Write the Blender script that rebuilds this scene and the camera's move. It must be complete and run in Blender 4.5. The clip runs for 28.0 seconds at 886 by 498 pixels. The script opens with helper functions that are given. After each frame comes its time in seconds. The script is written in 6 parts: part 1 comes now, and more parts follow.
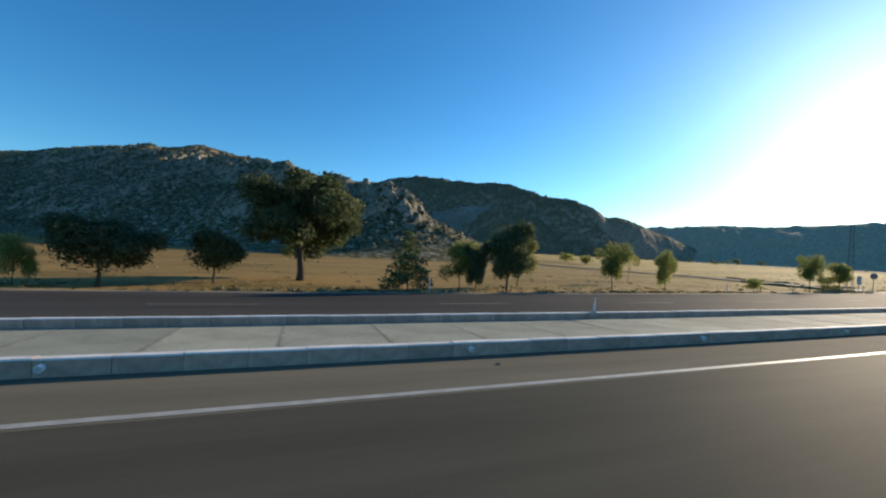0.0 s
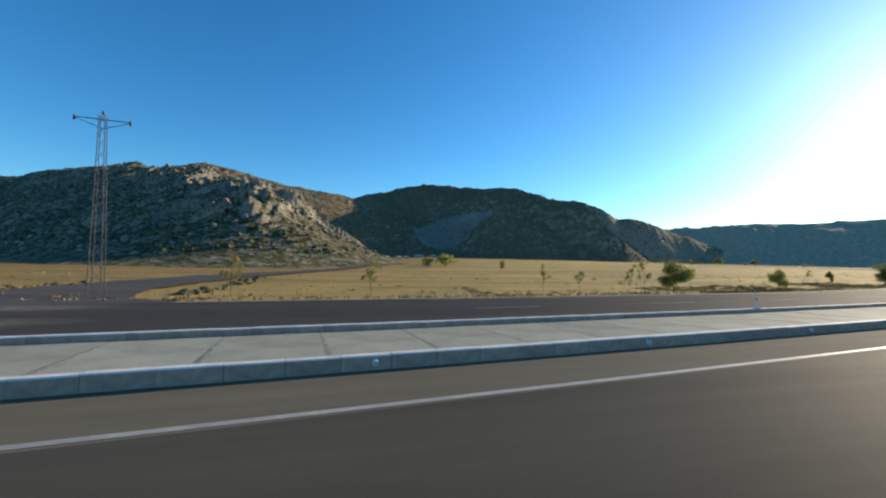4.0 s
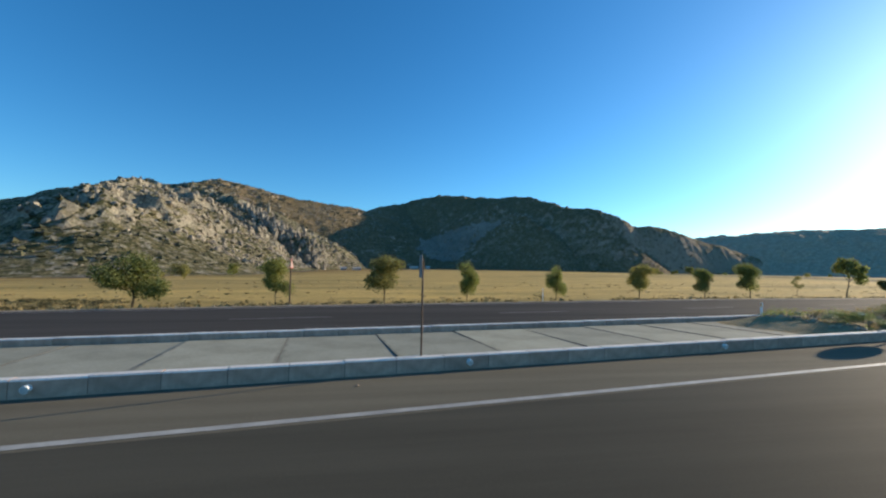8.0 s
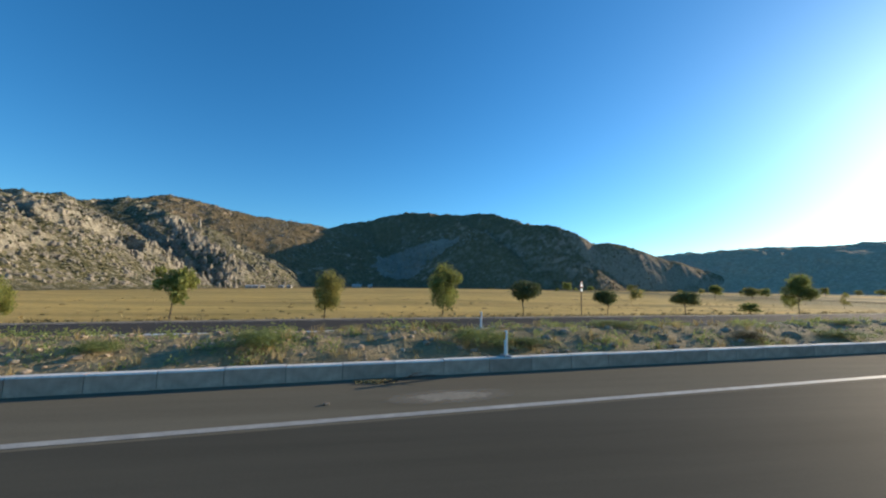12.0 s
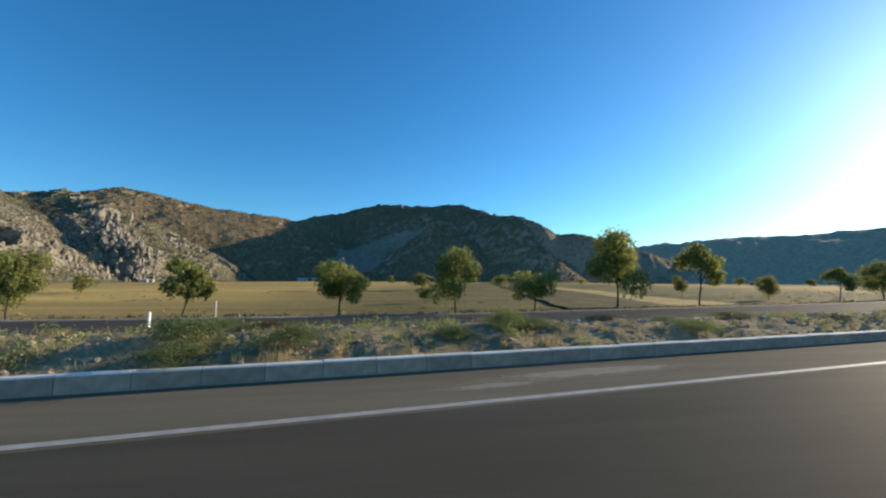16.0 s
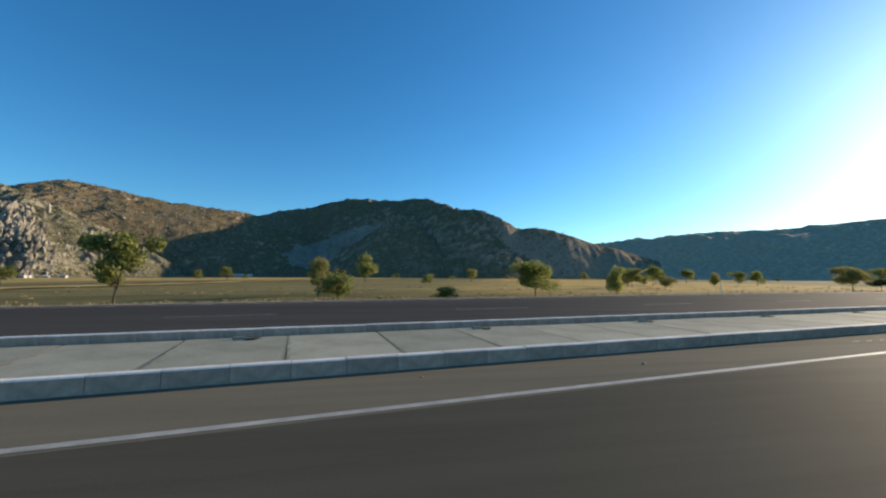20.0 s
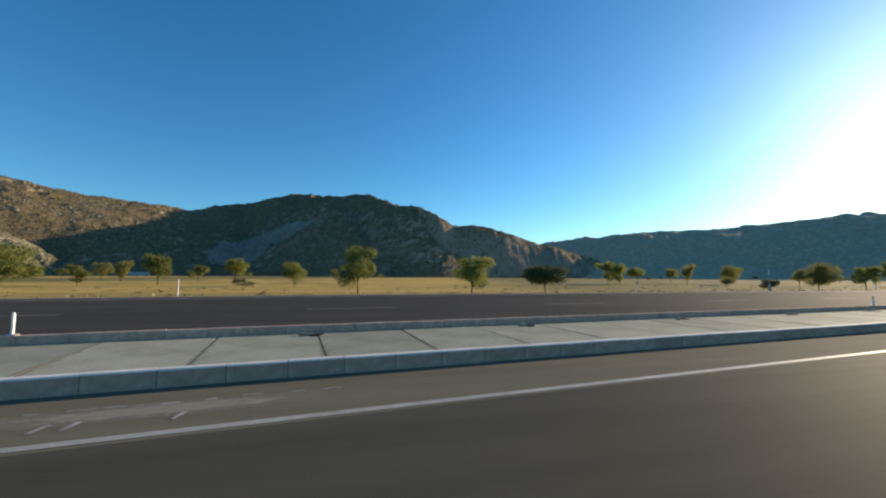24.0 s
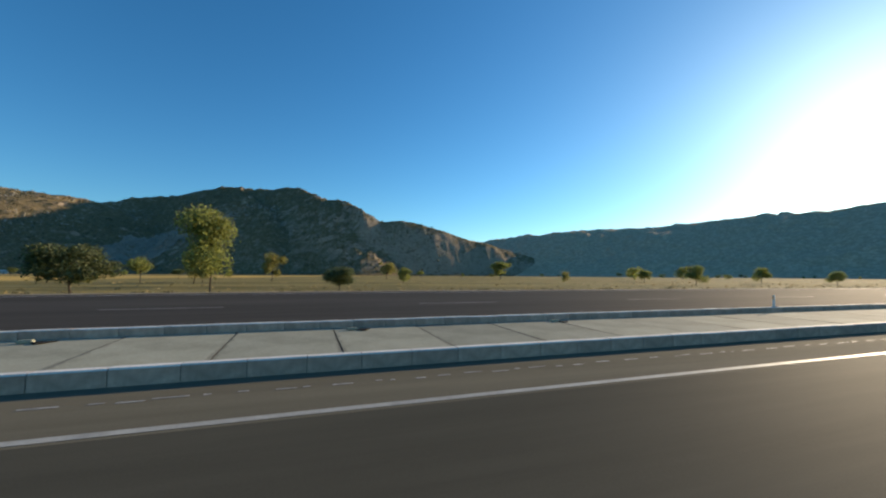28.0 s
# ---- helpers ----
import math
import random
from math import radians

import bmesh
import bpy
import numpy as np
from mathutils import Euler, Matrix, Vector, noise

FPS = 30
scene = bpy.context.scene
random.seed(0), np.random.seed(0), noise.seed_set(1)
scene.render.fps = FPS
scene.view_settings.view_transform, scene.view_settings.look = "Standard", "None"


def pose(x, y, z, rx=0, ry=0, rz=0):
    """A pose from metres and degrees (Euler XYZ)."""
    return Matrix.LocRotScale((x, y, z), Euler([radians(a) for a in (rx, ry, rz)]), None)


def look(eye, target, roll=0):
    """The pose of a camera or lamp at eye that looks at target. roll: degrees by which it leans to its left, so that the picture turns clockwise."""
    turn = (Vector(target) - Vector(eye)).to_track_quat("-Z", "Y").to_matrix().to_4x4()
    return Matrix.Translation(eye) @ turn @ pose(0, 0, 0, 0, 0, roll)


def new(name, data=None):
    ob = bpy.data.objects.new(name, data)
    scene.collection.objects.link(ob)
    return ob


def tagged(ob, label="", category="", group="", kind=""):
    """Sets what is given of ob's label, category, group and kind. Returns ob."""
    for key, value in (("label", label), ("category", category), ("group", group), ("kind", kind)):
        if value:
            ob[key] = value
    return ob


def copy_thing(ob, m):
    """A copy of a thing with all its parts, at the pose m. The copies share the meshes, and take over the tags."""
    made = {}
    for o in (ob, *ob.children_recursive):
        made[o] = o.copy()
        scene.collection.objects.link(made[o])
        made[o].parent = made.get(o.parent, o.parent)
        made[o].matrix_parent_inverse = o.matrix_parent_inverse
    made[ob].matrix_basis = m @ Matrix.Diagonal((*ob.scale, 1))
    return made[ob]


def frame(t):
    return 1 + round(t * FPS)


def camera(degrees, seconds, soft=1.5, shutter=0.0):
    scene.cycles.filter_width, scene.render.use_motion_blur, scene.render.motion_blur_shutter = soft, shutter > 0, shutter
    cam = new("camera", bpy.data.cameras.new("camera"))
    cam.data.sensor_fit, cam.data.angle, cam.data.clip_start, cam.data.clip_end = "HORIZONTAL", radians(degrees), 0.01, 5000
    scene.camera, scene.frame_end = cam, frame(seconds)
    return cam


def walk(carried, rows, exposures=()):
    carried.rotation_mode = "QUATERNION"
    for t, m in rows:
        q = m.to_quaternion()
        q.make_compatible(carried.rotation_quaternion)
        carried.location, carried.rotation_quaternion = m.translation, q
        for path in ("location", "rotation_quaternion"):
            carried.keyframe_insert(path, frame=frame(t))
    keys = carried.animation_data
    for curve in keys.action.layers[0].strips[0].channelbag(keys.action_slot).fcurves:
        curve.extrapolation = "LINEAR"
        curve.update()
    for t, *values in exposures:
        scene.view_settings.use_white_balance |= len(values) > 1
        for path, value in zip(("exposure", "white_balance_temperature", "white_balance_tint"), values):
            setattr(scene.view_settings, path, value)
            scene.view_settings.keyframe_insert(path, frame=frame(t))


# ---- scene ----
cam = camera(97.3, 28.0, soft=2.2)

# the drive: seconds, x, y, z, pitch, roll, yaw
ROWS = [
    (0.0, 0.0, 0.0, 1.3, -0.08, -3.02, -19.17), (0.5, 9.88, 0.26, 1.3, -0.16, -2.8, -18.84), (1.0, 19.77, 0.65, 1.3, -0.11, -2.68, -18.41),
    (1.5, 29.67, 1.16, 1.3, 0.05, -2.59, -17.79), (2.0, 39.59, 1.79, 1.3, 0.03, -2.44, -17.19), (2.5, 49.52, 2.54, 1.3, 0.12, -2.29, -16.48),
    (3.0, 59.47, 3.39, 1.3, 0.62, -1.93, -15.8), (3.5, 69.42, 4.35, 1.3, 1.02, -1.56, -15.13), (4.0, 79.38, 5.4, 1.3, 1.17, -1.4, -14.48),
    (4.5, 89.36, 6.55, 1.3, 1.18, -1.41, -13.9), (5.0, 99.34, 7.79, 1.3, 1.13, -1.53, -13.32), (5.5, 109.34, 9.12, 1.3, 1.13, -1.67, -12.06),
    (6.0, 119.34, 10.55, 1.3, 1.26, -1.75, -10.84), (6.5, 129.36, 12.05, 1.3, 1.35, -1.45, -9.91), (7.0, 139.39, 13.58, 1.3, 1.62, -1.27, -9.05),
    (7.5, 149.44, 15.15, 1.3, 2.14, -1.16, -8.93), (8.0, 159.5, 16.72, 1.3, 2.89, -1.1, -8.83), (8.5, 169.61, 18.3, 1.3, 3.38, -0.71, -8.12),
    (9.0, 179.75, 19.9, 1.3, 3.96, -0.47, -7.45), (9.5, 189.94, 21.49, 1.3, 4.82, -0.39, -7.62), (10.0, 200.18, 23.02, 1.3, 5.45, -0.52, -7.86),
    (10.5, 210.47, 24.5, 1.3, 5.76, -0.59, -8.48), (11.0, 220.82, 25.89, 1.3, 5.77, -0.68, -9.11), (11.5, 231.22, 27.22, 1.3, 5.77, -0.83, -9.61),
    (12.0, 241.67, 28.49, 1.3, 5.67, -0.92, -10.05), (12.5, 252.16, 29.72, 1.3, 5.4, -0.99, -10.33), (13.0, 262.65, 30.95, 1.3, 5.25, -0.94, -10.53),
    (13.5, 273.14, 32.19, 1.3, 4.98, -0.68, -10.18), (14.0, 283.64, 33.48, 1.3, 4.83, -0.56, -9.78), (14.5, 294.13, 34.82, 1.3, 4.76, -0.54, -10.11),
    (15.0, 304.63, 36.2, 1.3, 4.74, -0.56, -10.43), (15.5, 315.13, 37.64, 1.3, 4.74, -0.56, -10.31), (16.0, 325.62, 39.14, 1.3, 4.72, -0.47, -10.17),
    (16.5, 336.12, 40.7, 1.3, 4.53, -0.69, -10.31), (17.0, 346.62, 42.32, 1.3, 4.34, -0.81, -10.45), (17.5, 357.13, 44.01, 1.3, 4.26, -0.88, -10.39),
    (18.0, 367.65, 45.77, 1.3, 4.26, -0.81, -10.35), (18.5, 378.17, 47.57, 1.3, 4.42, -0.77, -10.32), (19.0, 388.7, 49.42, 1.3, 4.43, -0.76, -10.34),
    (19.5, 399.25, 51.28, 1.3, 4.37, -0.65, -10.48), (20.0, 409.81, 53.13, 1.3, 4.19, -0.39, -10.69), (20.5, 420.39, 54.96, 1.3, 4.13, -0.31, -11.03),
    (21.0, 430.98, 56.74, 1.3, 4.01, -0.4, -11.41), (21.5, 441.6, 58.46, 1.3, 3.9, -0.49, -11.71), (22.0, 452.23, 60.13, 1.3, 3.87, -0.5, -12.04),
    (22.5, 462.88, 61.71, 1.3, 3.91, -0.46, -12.55), (23.0, 473.56, 63.21, 1.3, 3.97, -0.4, -13.09), (23.5, 484.25, 64.62, 1.3, 4.04, -0.37, -13.66),
    (24.0, 494.97, 65.92, 1.3, 4.09, -0.4, -14.25), (24.5, 505.7, 67.12, 1.3, 4.15, -0.55, -15.04), (25.0, 516.46, 68.21, 1.3, 4.27, -0.67, -15.86),
    (25.5, 527.23, 69.19, 1.3, 4.1, -0.35, -15.98), (26.0, 538.02, 70.04, 1.3, 4.11, -0.01, -16.15), (26.5, 548.83, 70.74, 1.3, 4.09, 0.04, -16.86),
    (27.0, 559.65, 71.27, 1.3, 4.18, -0.31, -17.6), (27.5, 570.49, 71.64, 1.3, 4.15, -0.4, -18.19), (28.0, 581.34, 71.85, 1.3, 3.85, -0.35, -18.64),
]
walk(cam, [(t, pose(x, y, z, 90 + pitch, roll, yaw)) for t, x, y, z, pitch, roll, yaw in ROWS],
     [(0.0, 0.51, 6550, 10), (3.5, 0.56, 6500, 10), (8.0, 0.57, 6500, 10), (11.0, 0.54, 6500, 10), (13.0, 0.53, 6500, 10), (17.0, 0.57, 6550, 10), (20.0, 0.50, 6700, 10), (24.0, 0.46, 6950, 10), (28.0, 0.46, 7150, 10)])

# ---------------------------------------------------------------- light
SUN_AZ, SUN_EL = radians(20.5), radians(14.5)      # azimuth counted from +x towards +y
world = bpy.data.worlds.new("world")
scene.world = world
world.use_nodes = True
wn = world.node_tree.nodes
sky = wn.new("ShaderNodeTexSky")
sky.sky_type = "NISHITA"
sky.sun_disc = False
sky.sun_elevation = SUN_EL
sky.sun_rotation = radians(90) - SUN_AZ
sky.altitude = 900
sky.air_density = 1.0
sky.dust_density = 0.8
sky.ozone_density = 4.0
wn["Background"].inputs[1].default_value = 0.138
tone = wn.new("ShaderNodeMix")
tone.data_type, tone.blend_type = "RGBA", "MULTIPLY"
tone.inputs[0].default_value = 1.0
tone.inputs[7].default_value = (0.80, 1.02, 1.0, 1.0)      # clear, deep blue autumn air
deep = wn.new("ShaderNodeHueSaturation")
deep.inputs["Saturation"].default_value = 1.19
world.node_tree.links.new(sky.outputs[0], deep.inputs["Color"])
world.node_tree.links.new(deep.outputs[0], tone.inputs[6])
world.node_tree.links.new(tone.outputs[2], wn["Background"].inputs[0])
sun = new("sun", bpy.data.lights.new("sun", "SUN"))
sun.data.energy = 5.0
sun.data.angle = radians(0.5)
sun.data.color = (1.0, 0.82, 0.60)
sun_dir = Vector((math.cos(SUN_EL) * math.cos(SUN_AZ), math.cos(SUN_EL) * math.sin(SUN_AZ), math.sin(SUN_EL)))
sun.matrix_world = look(sun_dir * 200, (0, 0, 0))

# ---------------------------------------------------------------- materials
def material(name, rough=0.8, metal=0.0):
    m = bpy.data.materials.new(name)
    m.use_nodes = True
    b = m.node_tree.nodes["Principled BSDF"]
    b.inputs["Roughness"].default_value = rough
    b.inputs["Metallic"].default_value = metal
    if rough >= 0.85:
        b.inputs["Specular IOR Level"].default_value = 0.06      # dusty, no sheen
    return m, m.node_tree, b


def rgba(c):
    return (c[0], c[1], c[2], 1.0)


def noise_fac(nt, scale, detail=5.0, rough=0.6, stretch=None, coords="Object"):
    tc = nt.nodes.new("ShaderNodeTexCoord")
    n = nt.nodes.new("ShaderNodeTexNoise")
    n.inputs["Scale"].default_value = scale
    n.inputs["Detail"].default_value = detail
    n.inputs["Roughness"].default_value = rough
    if stretch:
        mp = nt.nodes.new("ShaderNodeMapping")
        mp.inputs["Scale"].default_value = stretch
        nt.links.new(tc.outputs[coords], mp.inputs[0])
        nt.links.new(mp.outputs[0], n.inputs["Vector"])
    else:
        nt.links.new(tc.outputs[coords], n.inputs["Vector"])
    return n.outputs["Fac"]


def ramp(nt, fac, stops):
    r = nt.nodes.new("ShaderNodeValToRGB")
    el = r.color_ramp.elements
    while len(el) < len(stops):
        el.new(0.5)
    for e, (pos, c) in zip(el, stops):
        e.position = pos
        e.color = rgba(c)
    nt.links.new(fac, r.inputs[0])
    return r.outputs["Color"]


def mix(nt, a, b, fac, mode="MIX"):
    m = nt.nodes.new("ShaderNodeMix")
    m.data_type = "RGBA"
    m.blend_type = mode
    for sock, v in ((m.inputs[6], a), (m.inputs[7], b), (m.inputs[0], fac)):
        if isinstance(v, (tuple, list)):
            sock.default_value = rgba(v)
        elif isinstance(v, (int, float)):
            sock.default_value = v
        else:
            nt.links.new(v, sock)
    return m.outputs[2]


def bump(nt, bsdf, height, strength=0.3, distance=0.02):
    b = nt.nodes.new("ShaderNodeBump")
    b.inputs["Strength"].default_value = strength
    b.inputs["Distance"].default_value = distance
    nt.links.new(height, b.inputs["Height"])
    nt.links.new(b.outputs[0], bsdf.inputs["Normal"])


def varied(name, low, high, scale=3.0, fine=40.0, rough=0.8, metal=0.0, relief=0.2, distance=0.01, per_object=0.0, stretch=None):
    """Two scales of colour variation between low and high, and fine relief."""
    m, nt, b = material(name, rough, metal)
    f1 = noise_fac(nt, scale, 6, 0.65, stretch)
    f2 = noise_fac(nt, fine, 4, 0.6)
    c1 = ramp(nt, f1, [(0.3, low), (0.7, high)])
    c2 = ramp(nt, f2, [(0.25, (0.72, 0.72, 0.72)), (0.75, (1.15, 1.15, 1.15))])
    c = mix(nt, c1, c2, 1.0, "MULTIPLY")
    if per_object:
        oi = nt.nodes.new("ShaderNodeObjectInfo")
        k = ramp(nt, oi.outputs["Random"], [(0.0, (1 - per_object,) * 3), (1.0, (1 + per_object,) * 3)])
        c = mix(nt, c, k, 1.0, "MULTIPLY")
    nt.links.new(c, b.inputs["Base Color"])
    if relief:
        bump(nt, b, f2, relief, distance)
    return m


def plain(name, color, rough=0.6, metal=0.0):
    m, nt, b = material(name, rough, metal)
    f = noise_fac(nt, 9.0, 5, 0.6)
    k = ramp(nt, f, [(0.3, tuple(v * 0.86 for v in color)), (0.7, tuple(v * 1.08 for v in color))])
    nt.links.new(k, b.inputs["Base Color"])
    return m


def asphalt(name, low, high, rough, grain, sheen=0.02):
    m, nt, b = material(name, rough)
    big = noise_fac(nt, 0.22, 5, 0.6, (0.25, 1.6, 1.0))
    fine = noise_fac(nt, 85.0, 3, 0.7)
    streak = noise_fac(nt, 1.1, 5, 0.65, (0.12, 1.8, 1.0))
    c1 = ramp(nt, big, [(0.32, low), (0.68, high)])
    c1 = mix(nt, c1, ramp(nt, streak, [(0.30, (0.84, 0.84, 0.84)), (0.55, (1.0, 1.0, 1.0)), (0.74, (1.13, 1.12, 1.10))]), 1.0, "MULTIPLY")
    c2 = ramp(nt, fine, [(0.3, (1 - grain,) * 3), (0.75, (1 + grain,) * 3)])
    nt.links.new(mix(nt, c1, c2, 1.0, "MULTIPLY"), b.inputs["Base Color"])
    bump(nt, b, fine, 0.22, 0.006)
    b.inputs["Specular IOR Level"].default_value = sheen
    return m


MAT_ASPHALT = asphalt("asphalt_near", (0.066, 0.062, 0.047), (0.092, 0.086, 0.066), 0.80, 0.10, 0.02)
MAT_SHOULDER = asphalt("asphalt_shoulder", (0.130, 0.116, 0.084), (0.176, 0.158, 0.114), 0.9, 0.14)
MAT_ASPHALT_FAR = asphalt("asphalt_far", (0.056, 0.052, 0.046), (0.076, 0.070, 0.062), 0.85, 0.12)
MAT_SIDE_ROAD = asphalt("asphalt_dusty", (0.09, 0.083, 0.074), (0.13, 0.12, 0.105), 0.8, 0.3)
MAT_LINE = varied("road_paint", (0.27, 0.255, 0.215), (0.44, 0.42, 0.36), 5.0, 60.0, 0.6, relief=0.3, distance=0.004)
MAT_WORN = varied("worn_paint", (0.12, 0.115, 0.105), (0.50, 0.49, 0.46), 7.0, 50.0, 0.7, relief=0.3, distance=0.004)
MAT_DASH = varied("faded_paint", (0.075, 0.07, 0.062), (0.24, 0.23, 0.21), 6.0, 50.0, 0.75, relief=0.3, distance=0.004)
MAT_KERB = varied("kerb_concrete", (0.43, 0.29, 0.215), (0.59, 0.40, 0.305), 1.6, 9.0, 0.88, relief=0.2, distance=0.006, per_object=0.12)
# nose stones coloured paler in place of the sunlight on their outer faces
MAT_KERB_PALE = varied("kerb_sunlit_pale", (0.50, 0.46, 0.37), (0.78, 0.73, 0.61), 4.0, 35.0, 0.85, relief=0.4, distance=0.006, per_object=0.10)
# worn top, whitened further to stand for the low sun on it
MAT_KERB_TOP = varied("kerb_top_sunlit_pale", (0.56, 0.54, 0.485), (0.80, 0.775, 0.71), 2.2, 30.0, 0.8, relief=0.3, distance=0.005, per_object=0.10)


def slab_material():
    """Pale cast concrete: cloudy stains, streaks and dirt gathered along the joints."""
    m, nt, b = material("slab_concrete", 0.88)
    big = noise_fac(nt, 0.8, 6, 0.68)
    fine = noise_fac(nt, 26.0, 4, 0.65)
    c = ramp(nt, big, [(0.26, (0.205, 0.200, 0.152)), (0.50, (0.325, 0.32, 0.245)), (0.74, (0.405, 0.395, 0.31))])
    c = mix(nt, c, ramp(nt, fine, [(0.25, (0.84, 0.84, 0.84)), (0.75, (1.09, 1.09, 1.09))]), 1.0, "MULTIPLY")
    oi = nt.nodes.new("ShaderNodeObjectInfo")
    c = mix(nt, c, ramp(nt, oi.outputs["Random"], [(0.0, (0.84, 0.85, 0.86)), (0.5, (1.0, 1.0, 1.0)), (1.0, (1.13, 1.12, 1.10))]), 1.0, "MULTIPLY")
    tc = nt.nodes.new("ShaderNodeTexCoord")
    sep = nt.nodes.new("ShaderNodeSeparateXYZ")
    nt.links.new(tc.outputs["Object"], sep.inputs[0])
    dist = nt.nodes.new("ShaderNodeMath")
    dist.operation = "ABSOLUTE"
    nt.links.new(sep.outputs["X"], dist.inputs[0])
    wob = nt.nodes.new("ShaderNodeMath")
    wob.operation = "MULTIPLY_ADD"
    nt.links.new(noise_fac(nt, 3.2, 5, 0.7), wob.inputs[0])
    wob.inputs[1].default_value = 0.34
    nt.links.new(dist.outputs[0], wob.inputs[2])
    dirt = ramp(nt, wob.outputs[0], [(0.0, (0, 0, 0)), (0.975, (0, 0, 0)), (1.0, (0.5, 0.5, 0.5))])
    c = mix(nt, c, (0.13, 0.118, 0.092), dirt)
    nt.links.new(c, b.inputs["Base Color"])
    bump(nt, b, fine, 0.3, 0.005)
    return m


MAT_SLAB = slab_material()
MAT_JOINT = varied("joint_dirt", (0.09, 0.082, 0.07), (0.17, 0.155, 0.13), 4.0, 40.0, 0.95)
MAT_DIRT = varied("median_soil", (0.20, 0.165, 0.085), (0.40, 0.31, 0.18), 1.1, 18.0, 0.95, relief=0.8, distance=0.05)
MAT_STONE = varied("brown_stone", (0.20, 0.150, 0.105), (0.46, 0.37, 0.27), 3.0, 30.0, 0.9, relief=0.5, distance=0.02, per_object=0.25)
MAT_RUBBLE = varied("grey_rubble", (0.10, 0.082, 0.062), (0.33, 0.285, 0.23), 3.0, 30.0, 0.9, relief=0.5, distance=0.02)
MAT_GRAVEL = varied("verge_gravel", (0.21, 0.18, 0.13), (0.36, 0.31, 0.23), 1.3, 22.0, 0.95, relief=0.8, distance=0.04)


def ground_material():
    """Stubble plots that change along the road, with streaks and clods."""
    m, nt, b = material("dry_field", 0.95)
    tc = nt.nodes.new("ShaderNodeTexCoord")
    sep = nt.nodes.new("ShaderNodeSeparateXYZ")
    nt.links.new(tc.outputs["Object"], sep.inputs[0])
    big = noise_fac(nt, 0.016, 5, 0.62, (0.35, 2.6, 1.0))
    mid = noise_fac(nt, 0.14, 6, 0.7, (0.6, 1.6, 1.0))
    fine = noise_fac(nt, 2.6, 5, 0.75)
    along_x = nt.nodes.new("ShaderNodeMapRange")
    along_x.inputs[1].default_value, along_x.inputs[2].default_value = -130.0, 770.0
    skew = nt.nodes.new("ShaderNodeMath")
    skew.operation = "MULTIPLY_ADD"
    nt.links.new(sep.outputs["Y"], skew.inputs[0])
    skew.inputs[1].default_value = -0.32
    nt.links.new(sep.outputs["X"], skew.inputs[2])
    nt.links.new(skew.outputs[0], along_x.inputs[0])
    wob = nt.nodes.new("ShaderNodeMath")
    wob.operation = "MULTIPLY_ADD"
    nt.links.new(mid, wob.inputs[0])
    wob.inputs[1].default_value = 0.05
    nt.links.new(along_x.outputs[0], wob.inputs[2])
    plot = ramp(nt, wob.outputs[0], [(0.10, (0.27, 0.175, 0.070)), (0.20, (0.31, 0.21, 0.085)), (0.27, (0.45, 0.325, 0.125)), (0.47, (0.53, 0.375, 0.135)), (0.505, (0.20, 0.165, 0.075)), (0.59, (0.22, 0.185, 0.080)), (0.625, (0.53, 0.365, 0.125)), (0.695, (0.53, 0.365, 0.125)), (0.712, (0.25, 0.205, 0.088))])
    c = ramp(nt, big, [(0.28, (0.50, 0.56, 0.55)), (0.42, (0.85, 0.85, 0.85)), (0.52, (1.15, 1.12, 1.05)), (0.66, (0.72, 0.72, 0.72))])
    k = ramp(nt, mid, [(0.30, (0.58, 0.64, 0.58)), (0.50, (1.0, 1.0, 1.0)), (0.75, (1.18, 1.12, 1.02))])
    g = ramp(nt, fine, [(0.3, (0.70, 0.72, 0.68)), (0.7, (1.18, 1.16, 1.12))])
    c = mix(nt, plot, c, 1.0, "MULTIPLY")
    nt.links.new(mix(nt, mix(nt, c, k, 1.0, "MULTIPLY"), g, 1.0, "MULTIPLY"), b.inputs["Base Color"])
    bump(nt, b, fine, 0.7, 0.12)
    return m


